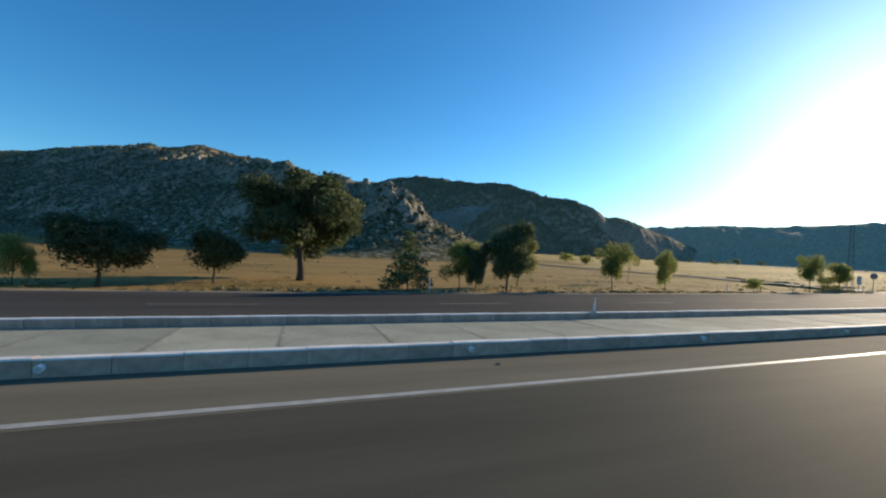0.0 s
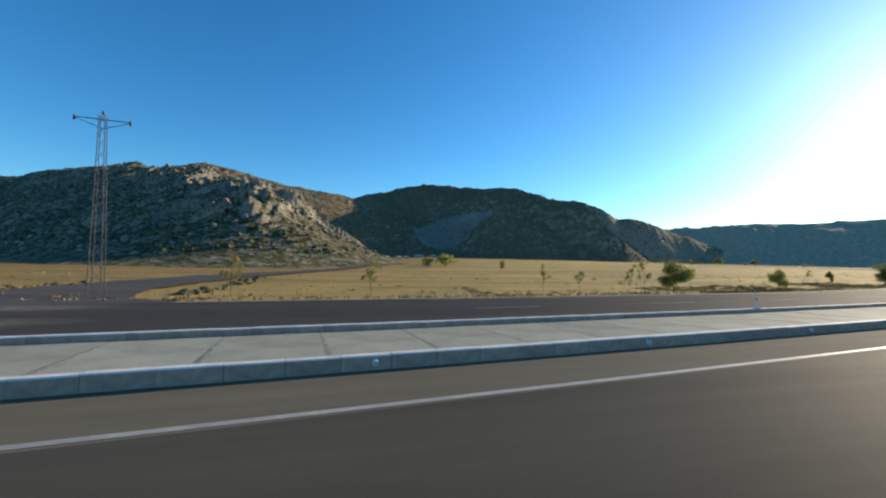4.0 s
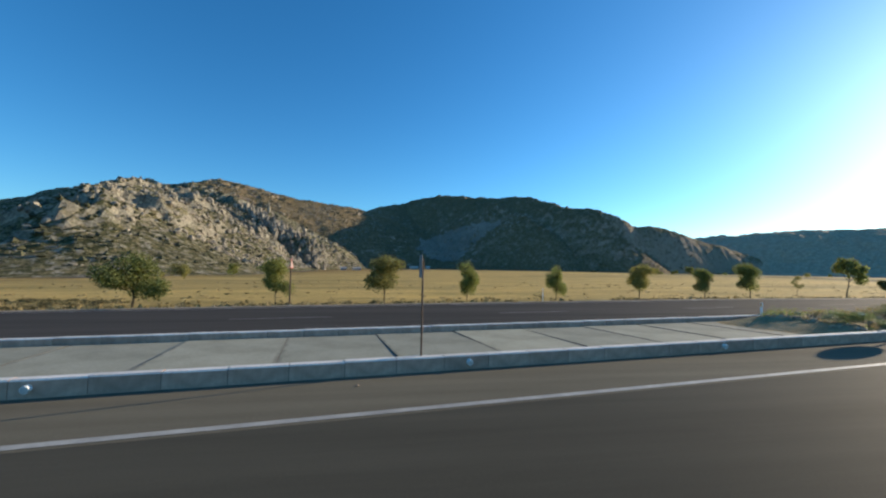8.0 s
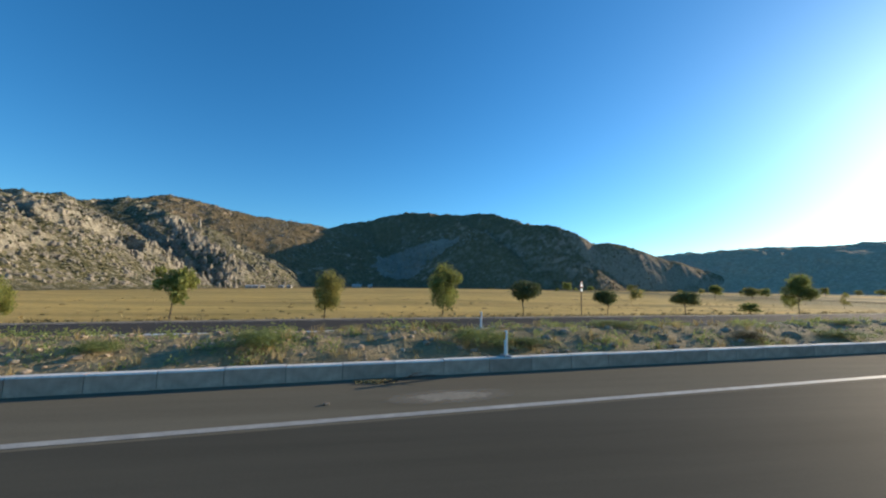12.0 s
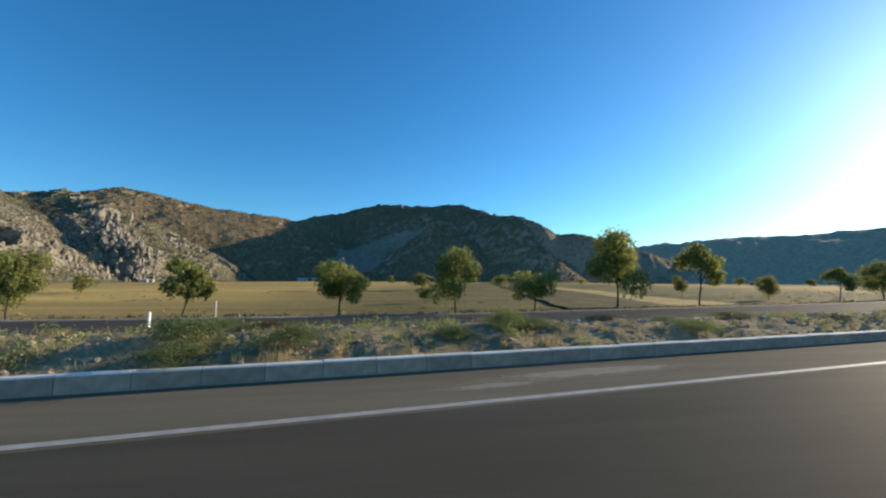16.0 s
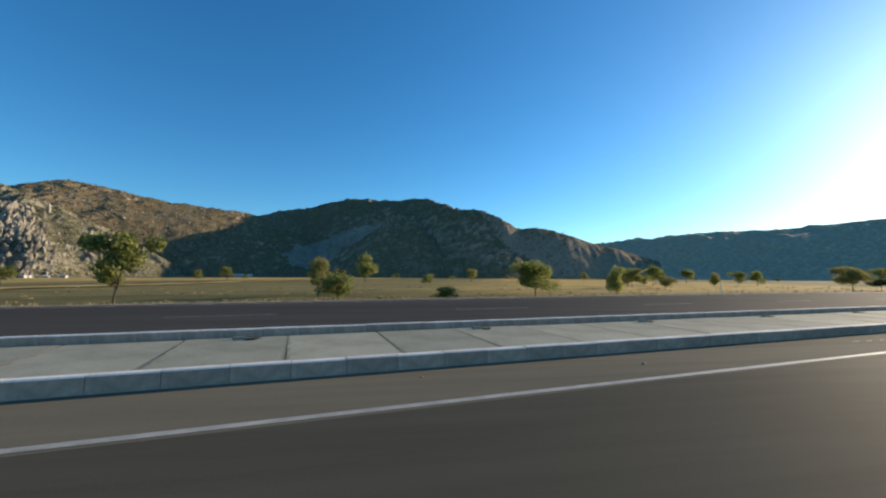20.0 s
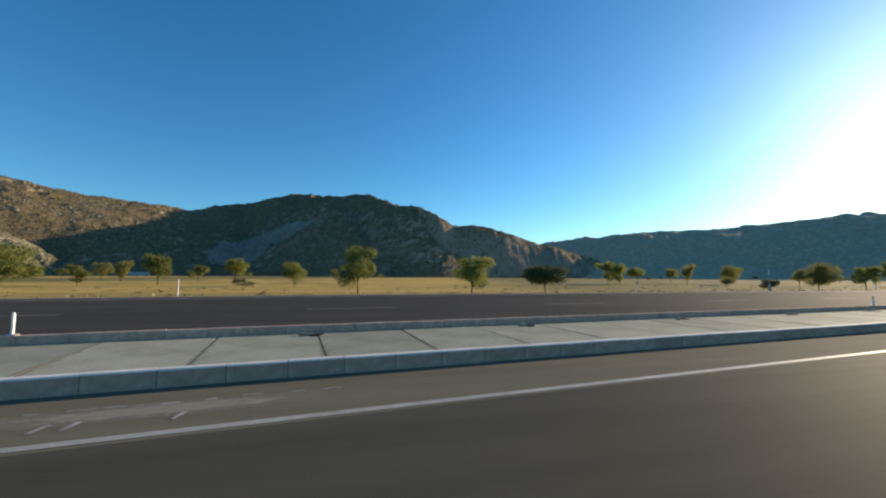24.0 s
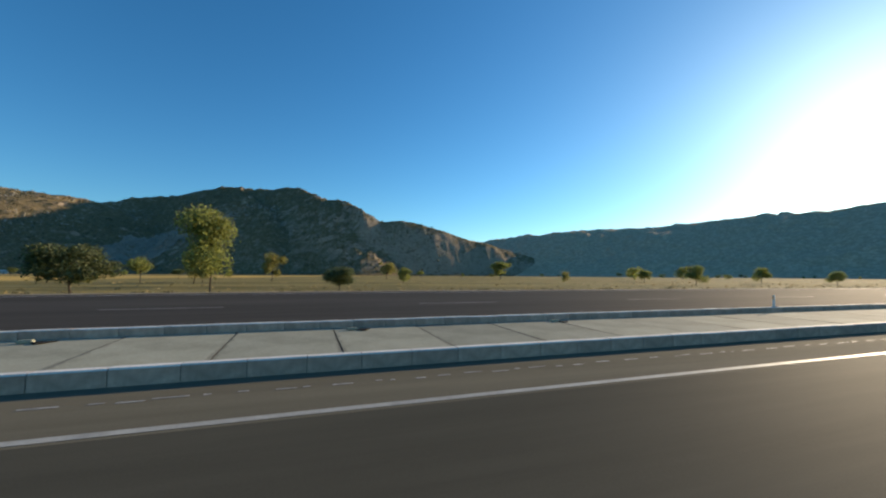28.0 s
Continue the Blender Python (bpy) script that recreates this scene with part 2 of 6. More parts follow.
def hill_material(name, rock_lo, rock_hi, soil, scrub, scrub_amount, scale, outcrop=0.6, grain=1.0, cliff=0.74):
    """Rock on the steep parts, soil with spots of scrub on the gentle ones."""
    m, nt, b = material(name, 0.95)
    geo = nt.nodes.new("ShaderNodeNewGeometry")
    sep = nt.nodes.new("ShaderNodeSeparateXYZ")
    nt.links.new(geo.outputs["True Normal"], sep.inputs[0])
    rockn = noise_fac(nt, 0.05 * scale, 8, 0.72)
    spots = noise_fac(nt, 0.16 * scale, 5, 0.7)
    fine = noise_fac(nt, 0.42 * scale, 6, 0.78)
    rock = ramp(nt, rockn, [(0.30, rock_lo), (0.70, rock_hi)])
    ground = mix(nt, soil, scrub, ramp(nt, spots, [(scrub_amount - 0.06, (0, 0, 0)), (scrub_amount + 0.06, (1, 1, 1))]))
    knobs = noise_fac(nt, 0.11 * scale, 6, 0.74)
    ground = mix(nt, ground, rock, ramp(nt, knobs, [(outcrop - 0.03, (0, 0, 0)), (outcrop + 0.03, (1, 1, 1))]))
    add = nt.nodes.new("ShaderNodeMath")
    add.operation = "ADD"
    sub = nt.nodes.new("ShaderNodeMath")
    sub.operation = "MULTIPLY_ADD"
    nt.links.new(rockn, sub.inputs[0])
    sub.inputs[1].default_value = 0.9
    sub.inputs[2].default_value = -0.45
    nt.links.new(sep.outputs["Z"], add.inputs[0])
    nt.links.new(sub.outputs[0], add.inputs[1])
    steep = ramp(nt, add.outputs[0], [(cliff - 0.2, (0, 0, 0)), (cliff, (1, 1, 1))])
    c = mix(nt, rock, ground, steep)
    k = ramp(nt, fine, [(0.32, (1 - 0.58 * grain,) * 3), (0.66, (1 + 0.35 * grain,) * 3)])
    nt.links.new(mix(nt, c, k, 1.0, "MULTIPLY"), b.inputs["Base Color"])
    bump(nt, b, fine, 0.55 * grain, 1.0)
    return m


MAT_FIELD = ground_material()
MAT_HILL_ROCK = hill_material("limestone_hill", (0.115, 0.104, 0.078), (0.44, 0.40, 0.305), (0.21, 0.178, 0.095), (0.062, 0.064, 0.028), 0.475, 2.6, 0.55, 1.15, 0.67)
# mountain slopes coloured lighter than the near hill, standing in for haze
MAT_HILL_SCRUB = hill_material("scrub_mountain_haze_pale", (0.265, 0.20, 0.140), (0.46, 0.355, 0.255), (0.265, 0.195, 0.107), (0.165, 0.125, 0.063), 0.44, 1.7, 0.60, 0.95)
# far range colours are paled to stand for the haze in front of it
MAT_HILL_FAR = hill_material("far_range_haze_pale", (0.56, 0.40, 0.268), (0.71, 0.52, 0.355), (0.605, 0.43, 0.285), (0.465, 0.33, 0.21), 0.48, 0.8, 0.62, 0.4)
# ---------------------------------------------------------------- the line of the road
HEAD = [1.1, 2.63, 4.0, 5.2, 6.3, 7.35, 8.39, 8.84, 8.88, 9.0, 8.39, 7.44, 6.74, 6.61, 7.13, 7.66, 8.28, 8.95, 9.65,
        10.04, 9.93, 9.42, 8.71, 7.76, 6.66, 5.52, 4.18, 2.34, 0.66]
SPEED = [19.74, 20.06, 20.4, 21.1, 21.21, 21.46, 21.6, 21.71]
BANK = [4.58, 4.17, 4.02, 4.13, 1.86, -0.74, -2.7, -3.38, -1.97, -1.34, -1.43, -1.43, -1.52, -1.44, -2.03]
_t = np.arange(0, 28.001, 0.05)
_h = np.interp(_t, np.arange(29), HEAD)
_k = np.hanning(21) / np.hanning(21).sum()
_h = np.convolve(np.pad(_h, 10, mode="edge"), _k, "valid")
_v = np.interp(_t, np.linspace(0, 28, 8), SPEED)
_a = np.radians(_h)
_dx, _dy = np.cos(_a) * _v * 0.05, np.sin(_a) * _v * 0.05
ROAD_X = np.concatenate([[0], np.cumsum((_dx[1:] + _dx[:-1]) / 2)])
ROAD_Y = np.concatenate([[0], np.cumsum((_dy[1:] + _dy[:-1]) / 2)])
ROAD_S = np.concatenate([[0], np.cumsum((_v[1:] + _v[:-1]) / 2 * 0.05)])
ROAD_H = _h
# carry the road on at both ends
for _ in range(160):
    h0 = max(ROAD_H[0] - 0.10, -3.0)
    ROAD_H = np.concatenate([[h0], ROAD_H])
    ROAD_X = np.concatenate([[ROAD_X[0] - 2 * math.cos(radians(h0))], ROAD_X])
    ROAD_Y = np.concatenate([[ROAD_Y[0] - 2 * math.sin(radians(h0))], ROAD_Y])
    ROAD_S = np.concatenate([[ROAD_S[0] - 2], ROAD_S])
for _ in range(300):
    h1 = max(ROAD_H[-1] - 0.12, -4.0)
    ROAD_H = np.append(ROAD_H, h1)
    ROAD_X = np.append(ROAD_X, ROAD_X[-1] + 2 * math.cos(radians(h1)))
    ROAD_Y = np.append(ROAD_Y, ROAD_Y[-1] + 2 * math.sin(radians(h1)))
    ROAD_S = np.append(ROAD_S, ROAD_S[-1] + 2)
BANK_S = np.interp(np.arange(0, 28.01, 2.0), _t, ROAD_S[160:160 + len(_t)])


def heading(s):
    return radians(float(np.interp(s, ROAD_S, ROAD_H)))


def fall(s):
    """Fall of the road towards the left, as a slope."""
    return np.interp(s, BANK_S, BANK) / 100


# how far the outer edge of the opposite carriageway lies below the plane of the near one
DROP_S = [-20, 0, 20, 60, 120, 160, 185, 208, 230, 272, 335, 358, 380, 402, 424, 446, 500, 590]
DROP = [0.25, 0.25, 0.20, 0.10, 0.15, 0.20, 0.35, 0.66, 0.80, 0.84, 0.80, 0.58, 0.40, 0.20, 0.08, 0.0, -0.08, -0.08]


def drop(s, left):
    return np.interp(s, DROP_S, DROP) * np.clip((np.asarray(left, float) - 8.05) / 11.35, 0, 1)


def on_road(s, left, up=0.0):
    """The place s metres along the road, so far to the left of the drive's line, so high above the road."""
    a = heading(s)
    x, y = float(np.interp(s, ROAD_S, ROAD_X)), float(np.interp(s, ROAD_S, ROAD_Y))
    return Vector((x - math.sin(a) * left, y + math.cos(a) * left, -left * float(fall(s)) - float(drop(s, left)) + up))


def near_road(x, y):
    """s and left of points of the plan (arrays)."""
    x, y = np.asarray(x, float), np.asarray(y, float)
    s = np.interp(x, ROAD_X, ROAD_S)
    for _ in range(6):
        a = np.radians(np.interp(s, ROAD_S, ROAD_H))
        px, py = np.interp(s, ROAD_S, ROAD_X), np.interp(s, ROAD_S, ROAD_Y)
        ds = (x - px) * np.cos(a) + (y - py) * np.sin(a)
        s = np.clip(s + np.clip(ds, -60, 60) * 0.8, ROAD_S[0], ROAD_S[-1])
    left = -(x - px) * np.sin(a) + (y - py) * np.cos(a)
    return s, left


LINE, KERB, KERB_BACK, FAR_EDGE = 3.75, 5.12, 8.25, 19.4
KERB_H, KERB_W = 0.195, 0.15


def smooth(e0, e1, x):
    u = np.clip((x - e0) / (e1 - e0), 0, 1)
    return u * u * (3 - 2 * u)


def fbm(x, y, scale, octaves=5, seed=0, ridged=False):
    """Value noise of the plan, vectorised."""
    x, y = np.asarray(x, float) / scale, np.asarray(y, float) / scale
    out, amp, tot = np.zeros(x.shape), 1.0, 0.0
    for o in range(octaves):
        xi, yi = np.floor(x).astype(np.int64), np.floor(y).astype(np.int64)
        fx, fy = x - xi, y - yi
        fx, fy = fx * fx * (3 - 2 * fx), fy * fy * (3 - 2 * fy)

        def val(i, j):
            n = (i * 374761393 + j * 668265263 + (seed + o) * 974634777) & 0xFFFFFFFF
            n = ((n ^ (n >> 13)) * 1274126177) & 0xFFFFFFFF
            return ((n ^ (n >> 16)) & 0xFFFF) / 65535.0
        v = (val(xi, yi) * (1 - fx) + val(xi + 1, yi) * fx) * (1 - fy) + (val(xi, yi + 1) * (1 - fx) + val(xi + 1, yi + 1) * fx) * fy
        v = v * 2 - 1
        if ridged:
            v = 1 - 2 * np.abs(v)
        out += v * amp
        tot += amp
        amp *= 0.5
        x, y = x * 2.03 + 11.7, y * 2.03 - 5.3
    return out / tot


# spines of the hills: x, y, height, half width
SPINE_A = [(-760, 560, 105, 270), (-461, 728, 90, 265), (-317, 794, 134, 280), (-231, 706, 133, 245), (-130, 558, 99, 196), (-60, 420, 72, 152), (0, 300, 48, 112), (40, 205, 24, 70)]
SPINE_F = [(-289, 776, 139, 340), (-192, 787, 148, 280), (-60, 700, 100, 210), (10, 595, 54, 105), (62, 540, 30, 46)]
SPINE_AB = [(-652, 1023, 134, 450), (-234, 1022, 206, 400), (-60, 1094, 178, 410), (109, 1198, 168, 440), (266, 1357, 234, 420),
            (336, 1292, 241, 380), (410, 1224, 230, 330), (545, 1028, 197, 290), (633, 842, 141, 165), (668, 792, 116, 84), (700, 793, 102, 74), (738, 794, 103, 74),
            (778, 796, 97, 70), (818, 798, 87, 66), (858, 800, 77, 60), (910, 804, 69, 56), (985, 811, 52, 46), (1060, 819, 32, 32), (1120, 826, 14, 17), (1150, 830, 4, 8)]
SPINE_B = [(400, 1200, 226, 330), (452, 1010, 166, 240), (480, 920, 140, 190), (500, 840, 100, 135), (514, 785, 50, 66), (520, 760, 10, 20)]
SPINE_C = [(700, 1500, 150, 400), (948, 1264, 140, 300), (1075, 1160, 99, 330), (1178, 1050, 121, 360), (1360, 880, 120, 400),
           (1430, 770, 129, 420), (1575, 555, 132, 430), (1621, 330, 158, 450), (1700, 60, 170, 450), (1800, -400, 150, 450)]
def spine_height(x, y, nodes):
    best = np.full(x.shape, -9.0)
    for (x0, y0, z0, w0), (x1, y1, z1, w1) in zip(nodes, nodes[1:]):
        dx, dy = x1 - x0, y1 - y0
        u = np.clip(((x - x0) * dx + (y - y0) * dy) / (dx * dx + dy * dy), 0, 1)
        d = np.hypot(x - x0 - u * dx, y - y0 - u * dy)
        z, w = z0 + u * (z1 - z0), w0 + u * (w1 - w0)
        r = np.minimum(d / w, 1.0)
        best = np.maximum(best, np.where(d < w, z * (1 - r) ** 1.35 * (1 + 0.74 * r), np.maximum(-5.0, (w - d) * 0.15)))
    return best



# ---------------------------------------------------------------- mesh helpers
def mesh_object(name, verts, faces, mat, smooth_shade=False):
    me = bpy.data.meshes.new(name)
    me.from_pydata([tuple(v) for v in verts], [], faces)
    for m in (mat if isinstance(mat, (list, tuple)) else [mat]):
        me.materials.append(m)
    if smooth_shade:
        me.shade_smooth()
    me.update()
    return new(name, me)


def part(name, bm, mat, parent, label=""):
    """Links a bmesh as one mesh under a thing or a part."""
    me = bpy.data.meshes.new(name)
    bm.to_mesh(me)
    bm.free()
    me.materials.append(mat)
    ob = new(name, me)
    ob.parent = parent
    if label:
        ob["label"] = label
    return ob


def thing(name, m, label, category, group="", kind=""):
    ob = new(name)
    ob.empty_display_size = 0.2
    ob.matrix_world = m
    return tagged(ob, label, category, group, kind)


def ribbon(name, s0, s1, cross, mat, step=2.0, wob=0.0):
    """A strip along the road; cross: (left, up) points from right to left."""
    n = max(2, int(math.ceil((s1 - s0) / step)) + 1)
    verts, faces = [], []
    for i in range(n):
        s = s0 + (s1 - s0) * i / (n - 1)
        for left, up in cross:
            verts.append(on_road(s, left, up))
    c = len(cross)
    for i in range(n - 1):
        for j in range(c - 1):
            a = i * c + j
            faces.append((a, a + c, a + c + 1, a + 1))
    return mesh_object(name, verts, faces, mat)


def grid_mesh(name, xs, ys, zfun, mat, keep=None, smooth_shade=True):
    gx, gy = np.meshgrid(xs, ys)
    gz = zfun(gx, gy)
    nx, ny = len(xs), len(ys)
    idx = np.arange(nx * ny).reshape(ny, nx)
    f = np.stack([idx[:-1, :-1], idx[:-1, 1:], idx[1:, 1:], idx[1:, :-1]], -1).reshape(-1, 4)
    co = np.stack([gx, gy, gz], -1).reshape(-1, 3)
    if keep is not None:
        ok = keep(gx, gy, gz).reshape(-1)
        f = f[ok[f].any(1)]
        used = np.unique(f)
        remap = np.full(len(co), -1)
        remap[used] = np.arange(len(used))
        co, f = co[used], remap[f]
    me = bpy.data.meshes.new(name)
    me.from_pydata(co.tolist(), [], f.tolist())
    me.materials.append(mat)
    if smooth_shade:
        me.shade_smooth()
    return new(name, me)


# ---------------------------------------------------------------- ground and hills
def plain_level(x):
    return np.interp(x, [-300, 60, 150, 250, 400], [-3.8, -3.4, -1.5, -0.4, 0.0])


def ground_height(x, y):
    s, left = near_road(x, y)
    f = np.interp(s, BANK_S, BANK) / 100
    edge = -19.4 * f - 0.10 - drop(s, 19.4)
    verge = edge - 0.30 * smooth(20.5, 24.0, left)
    field = plain_level(x)
    z = verge + (field - verge) * smooth(24.0, 150.0, left)
    under = -np.clip(left, -9, 19.4) * f - 0.35 - drop(s, left)
    right = 9.0 * f - 0.15 - 0.4 * smooth(-9.0, -16.0, left)
    z = np.where(left < 19.4, under, z)
    z = np.where(left < -9.0, right * (1 - smooth(-16, -150, left)), z)
    lump = fbm(x, y, 7.0, 3, 3) * 0.10 + fbm(x, y, 40.0, 3, 9) * 0.35 * smooth(30, 90, np.abs(left))
    return z + lump * smooth(19.6, 24.0, np.abs(left - 0.0))


def steps(a, b, d):
    return np.arange(a, b, d)


gx_lines = np.concatenate([[-4600, -3600, -2600, -1800, -1200, -800, -550], steps(-400, 900, 4.0), steps(900, 1300, 20.0), [1400, 1700, 2100, 2700, 3600, 4600]])
gy_lines = np.concatenate([[-4600, -3000, -1800, -1000, -500, -250, -120, -70], steps(-45, 150, 2.2), steps(150, 420, 9.0), steps(420, 800, 30.0), [900, 1200, 1700, 2500, 3500, 4600]])
ground = tagged(grid_mesh("ground", gx_lines, gy_lines, ground_height, MAT_FIELD), "dry straw-coloured stubble field beside the dual road", "ground", kind="structure")


def bluff(x, y, line, high, wide, seed):
    """Rise of a cliff whose foot follows a line; the high side lies to its left."""
    best, side, end = np.full(np.shape(x), 1e9), np.zeros(np.shape(x)), np.ones(np.shape(x))
    total, run = sum(math.dist(p, q) for p, q in zip(line, line[1:])), 0.0
    for (x0, y0), (x1, y1) in zip(line, line[1:]):
        dx, dy, ln = x1 - x0, y1 - y0, math.dist((x0, y0), (x1, y1))
        u = np.clip(((x - x0) * dx + (y - y0) * dy) / (ln * ln), 0, 1)
        d = np.hypot(x - x0 - u * dx, y - y0 - u * dy)
        sgn = np.sign(dx * (y - y0) - dy * (x - x0))
        near = d < best
        w = (run + u * ln) / total
        best, side = np.where(near, d, best), np.where(near, sgn, side)
        end = np.where(near, smooth(0, 0.12, w) * smooth(1, 0.88, w), end)
        run += ln
    sd = best * side + 7.0 * fbm(x, y, 16.0, 4, seed, True) + 5.0 * fbm(x, y, 40.0, 2, seed + 3)
    rise = smooth(-1.8, 1.8, sd) * 0.6 + smooth(6.0, 9.0, sd) * 0.4
    return high * end * rise * np.exp(-np.maximum(sd - 9, 0) / wide)


BLUFFS_A = [([(36, 165), (52, 188), (62, 215), (60, 250), (47, 300)], 6.0, 18.0, 1), ([(-100, 640), (-30, 580), (30, 520), (75, 480)], 17.0, 40.0, 2),
            ([(40, 400), (58, 440), (74, 480), (84, 510)], 9.0, 18.0, 3), ([(20, 300), (30, 345), (20, 400), (0, 450)], 9.0, 26.0, 4), ([(-140, 470), (-80, 400), (-50, 330), (0, 250)], 8.0, 24.0, 5)]
BLUFFS_B = [([(470, 900), (462, 960), (440, 1040)], 10.0, 40.0, 6)]


def rough_hill(x, y, spines, amp, cliff, seed):
    h = np.full(np.shape(x), -40.0)
    for nodes in spines:
        h = np.maximum(h, spine_height(x, y, nodes))
    inside = smooth(0.0, 25.0, h)
    r = fbm(x, y, 150.0, 6, seed, True) * 0.55 + fbm(x, y, 42.0, 5, seed + 5) * 0.45
    c = fbm(x, y, 34.0, 5, seed + 11, True)
    mask = smooth(-0.20, 0.15, fbm(x, y, 110.0, 3, seed + 23))
    ledge = cliff * mask * (smooth(0.10, 0.26, c) - 0.35 + 0.34 * smooth(0.12, 0.34, fbm(x, y, 12.0, 4, seed + 29, True)))
    for line, high, wide, sd_ in (BLUFFS_A if seed == 21 else BLUFFS_B if seed == 47 else []):
        ledge = ledge + bluff(x, y, line, high, wide, sd_)
    return h + inside * (amp * r + ledge + 0.22 * amp * fbm(x, y, 13.0, 3, seed + 17) + 0.16 * cliff * fbm(x, y, 6.5, 3, seed + 31, True) * (0.4 + mask)) + plain_level(x) * 0.6 - 0.6


hill_a = grid_mesh("hill_rocky", np.concatenate([steps(-820, -300, 3.4), steps(-300, 160, 2.0), steps(160, 232, 4.0)]), np.concatenate([steps(90, 620, 2.0), steps(620, 1010, 3.0)]),
                   lambda x, y: rough_hill(x, y, (SPINE_A, SPINE_F), 6.0, 6.5, 21), MAT_HILL_ROCK, lambda x, y, z: z > -6, False)
tagged(hill_a, "bare rocky limestone hill with cliffs and scrub", "hill", kind="structure")
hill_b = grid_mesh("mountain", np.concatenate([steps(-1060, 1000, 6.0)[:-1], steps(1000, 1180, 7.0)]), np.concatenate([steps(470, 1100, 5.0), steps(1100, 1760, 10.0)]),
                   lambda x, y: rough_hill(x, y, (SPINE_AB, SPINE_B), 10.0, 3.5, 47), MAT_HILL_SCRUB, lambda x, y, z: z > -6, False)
tagged(hill_b, "dark scrub-covered mountain with pale crags", "mountain", kind="structure")
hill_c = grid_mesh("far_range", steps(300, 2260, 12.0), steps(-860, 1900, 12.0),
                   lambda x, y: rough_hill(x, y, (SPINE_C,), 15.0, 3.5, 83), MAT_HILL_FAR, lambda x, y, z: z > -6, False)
tagged(hill_c, "long range of scrub hills at the horizon, paled as by haze", "hills", kind="structure")

# ---------------------------------------------------------------- roads
S0, S1 = -300.0, 1150.0
tagged(ribbon("road_near", S0, S1, [(-9.0, 0), (-4, 0), (0, 0), (LINE - 0.1, 0)], MAT_ASPHALT), "grey asphalt carriageway of a dual road", "road", kind="structure")
for a, b in ((S0, 61.2), (69.4, S1)):
    tagged(ribbon("shoulder", a, b, [(LINE - 0.1, 0), (LINE + 0.5, 0), (KERB + 0.1, 0.0)], MAT_SHOULDER), "dusty paler asphalt strip along the median kerb", "road shoulder", kind="structure")
tagged(ribbon("crossing", 61.2, 69.4, [(LINE - 0.1, 0), (KERB + 0.1, 0.0)], MAT_SHOULDER), "worn dusty asphalt in the gap of the median", "road", kind="structure")
tagged(ribbon("road_far", S0, S1, [(KERB + 0.1, 0.0), (KERB_BACK, 0), (13, 0), (FAR_EDGE, 0)], MAT_ASPHALT_FAR), "dark asphalt of the opposite carriageway", "road", kind="structure")
tagged(ribbon("verge", S0, S1, [(FAR_EDGE, 0.0), (FAR_EDGE + 0.5, 0.015), (FAR_EDGE + 1.2, -0.35)], MAT_GRAVEL), "pale gravel verge at the edge of the far carriageway", "verge", kind="structure")




# dirt track into the field, with a pale straw edge
def field_patch(name, left_edge, right_edge, mat, label, category, lift):
    co = []
    for p, q in zip(left_edge, right_edge):
        for k in range(7):
            co.append([p[0] + (q[0] - p[0]) * k / 6, p[1] + (q[1] - p[1]) * k / 6])
    rows = [np.array(co).reshape(-1, 7, 2)]
    a = rows[0]
    u = np.linspace(0, len(a) - 1, 60)
    i = np.minimum(u.astype(int), len(a) - 2)
    a = a[i] + (a[i + 1] - a[i]) * (u - i)[:, None, None]
    a[:, :, 0] += (0.5 * fbm(a[:, :, 1], a[:, :, 0], 9.0, 4, 12) + 0.5 * fbm(a[:, :, 1], a[:, :, 0], 2.0, 2, 13))
    z = ground_height(a[..., 0], a[..., 1]) + lift + 0.05 * fbm(a[..., 0], a[..., 1], 1.2, 3, 8)
    v = np.concatenate([a, z[..., None]], -1).reshape(-1, 3)
    f = [(7 * j + k, 7 * j + k + 1, 7 * j + k + 8, 7 * j + k + 7) for j in range(59) for k in range(6)]
    return tagged(mesh_object(name, v.tolist(), f, mat), label, category, kind="structure")


MAT_TRACK = varied("dirt_track", (0.085, 0.078, 0.034), (0.235, 0.18, 0.088), 0.35, 6.0, 0.95, relief=0.8, distance=0.05)
MAT_STRAW = varied("pale_straw", (0.40, 0.29, 0.11), (0.60, 0.44, 0.17), 0.25, 5.0, 0.95, relief=0.8, distance=0.05)
TRACK_L = [(340, 66), (343, 80), (347, 92), (353, 110), (367, 165), (384, 235)]
TRACK_R = [(350, 66), (353.2, 78), (357, 88), (362.5, 107), (376, 165), (392, 235)]
STRAW_R = [(357.5, 64.8), (360, 79), (363, 93), (368.5, 107), (381, 160), (397, 235)]
field_patch("dirt_track", TRACK_L, TRACK_R, MAT_TRACK, "brown dirt track leading from the road into the field", "track", 0.16)
field_patch("straw_strip", TRACK_R, STRAW_R, MAT_STRAW, "pale strip of cut straw beside the dirt track", "field strip", 0.14)
def at_road(s, left, up=0.0, turn=0.0):
    """A pose on the road: x along it, y to the left."""
    return Matrix.Translation(on_road(s, left, up)) @ Matrix.Rotation(heading(s) + turn, 4, "Z")


def box_bm(sx, sy, sz, cx=0.0, cy=0.0, cz=0.0, bevel=0.0, segments=1):
    bm = bmesh.new()
    bmesh.ops.create_cube(bm, size=1.0, matrix=Matrix.Translation((cx, cy, cz)) @ Matrix.Diagonal((sx, sy, sz, 1)))
    if bevel:
        bmesh.ops.bevel(bm, geom=bm.edges[:], offset=bevel, segments=segments, affect="EDGES")
    return bm


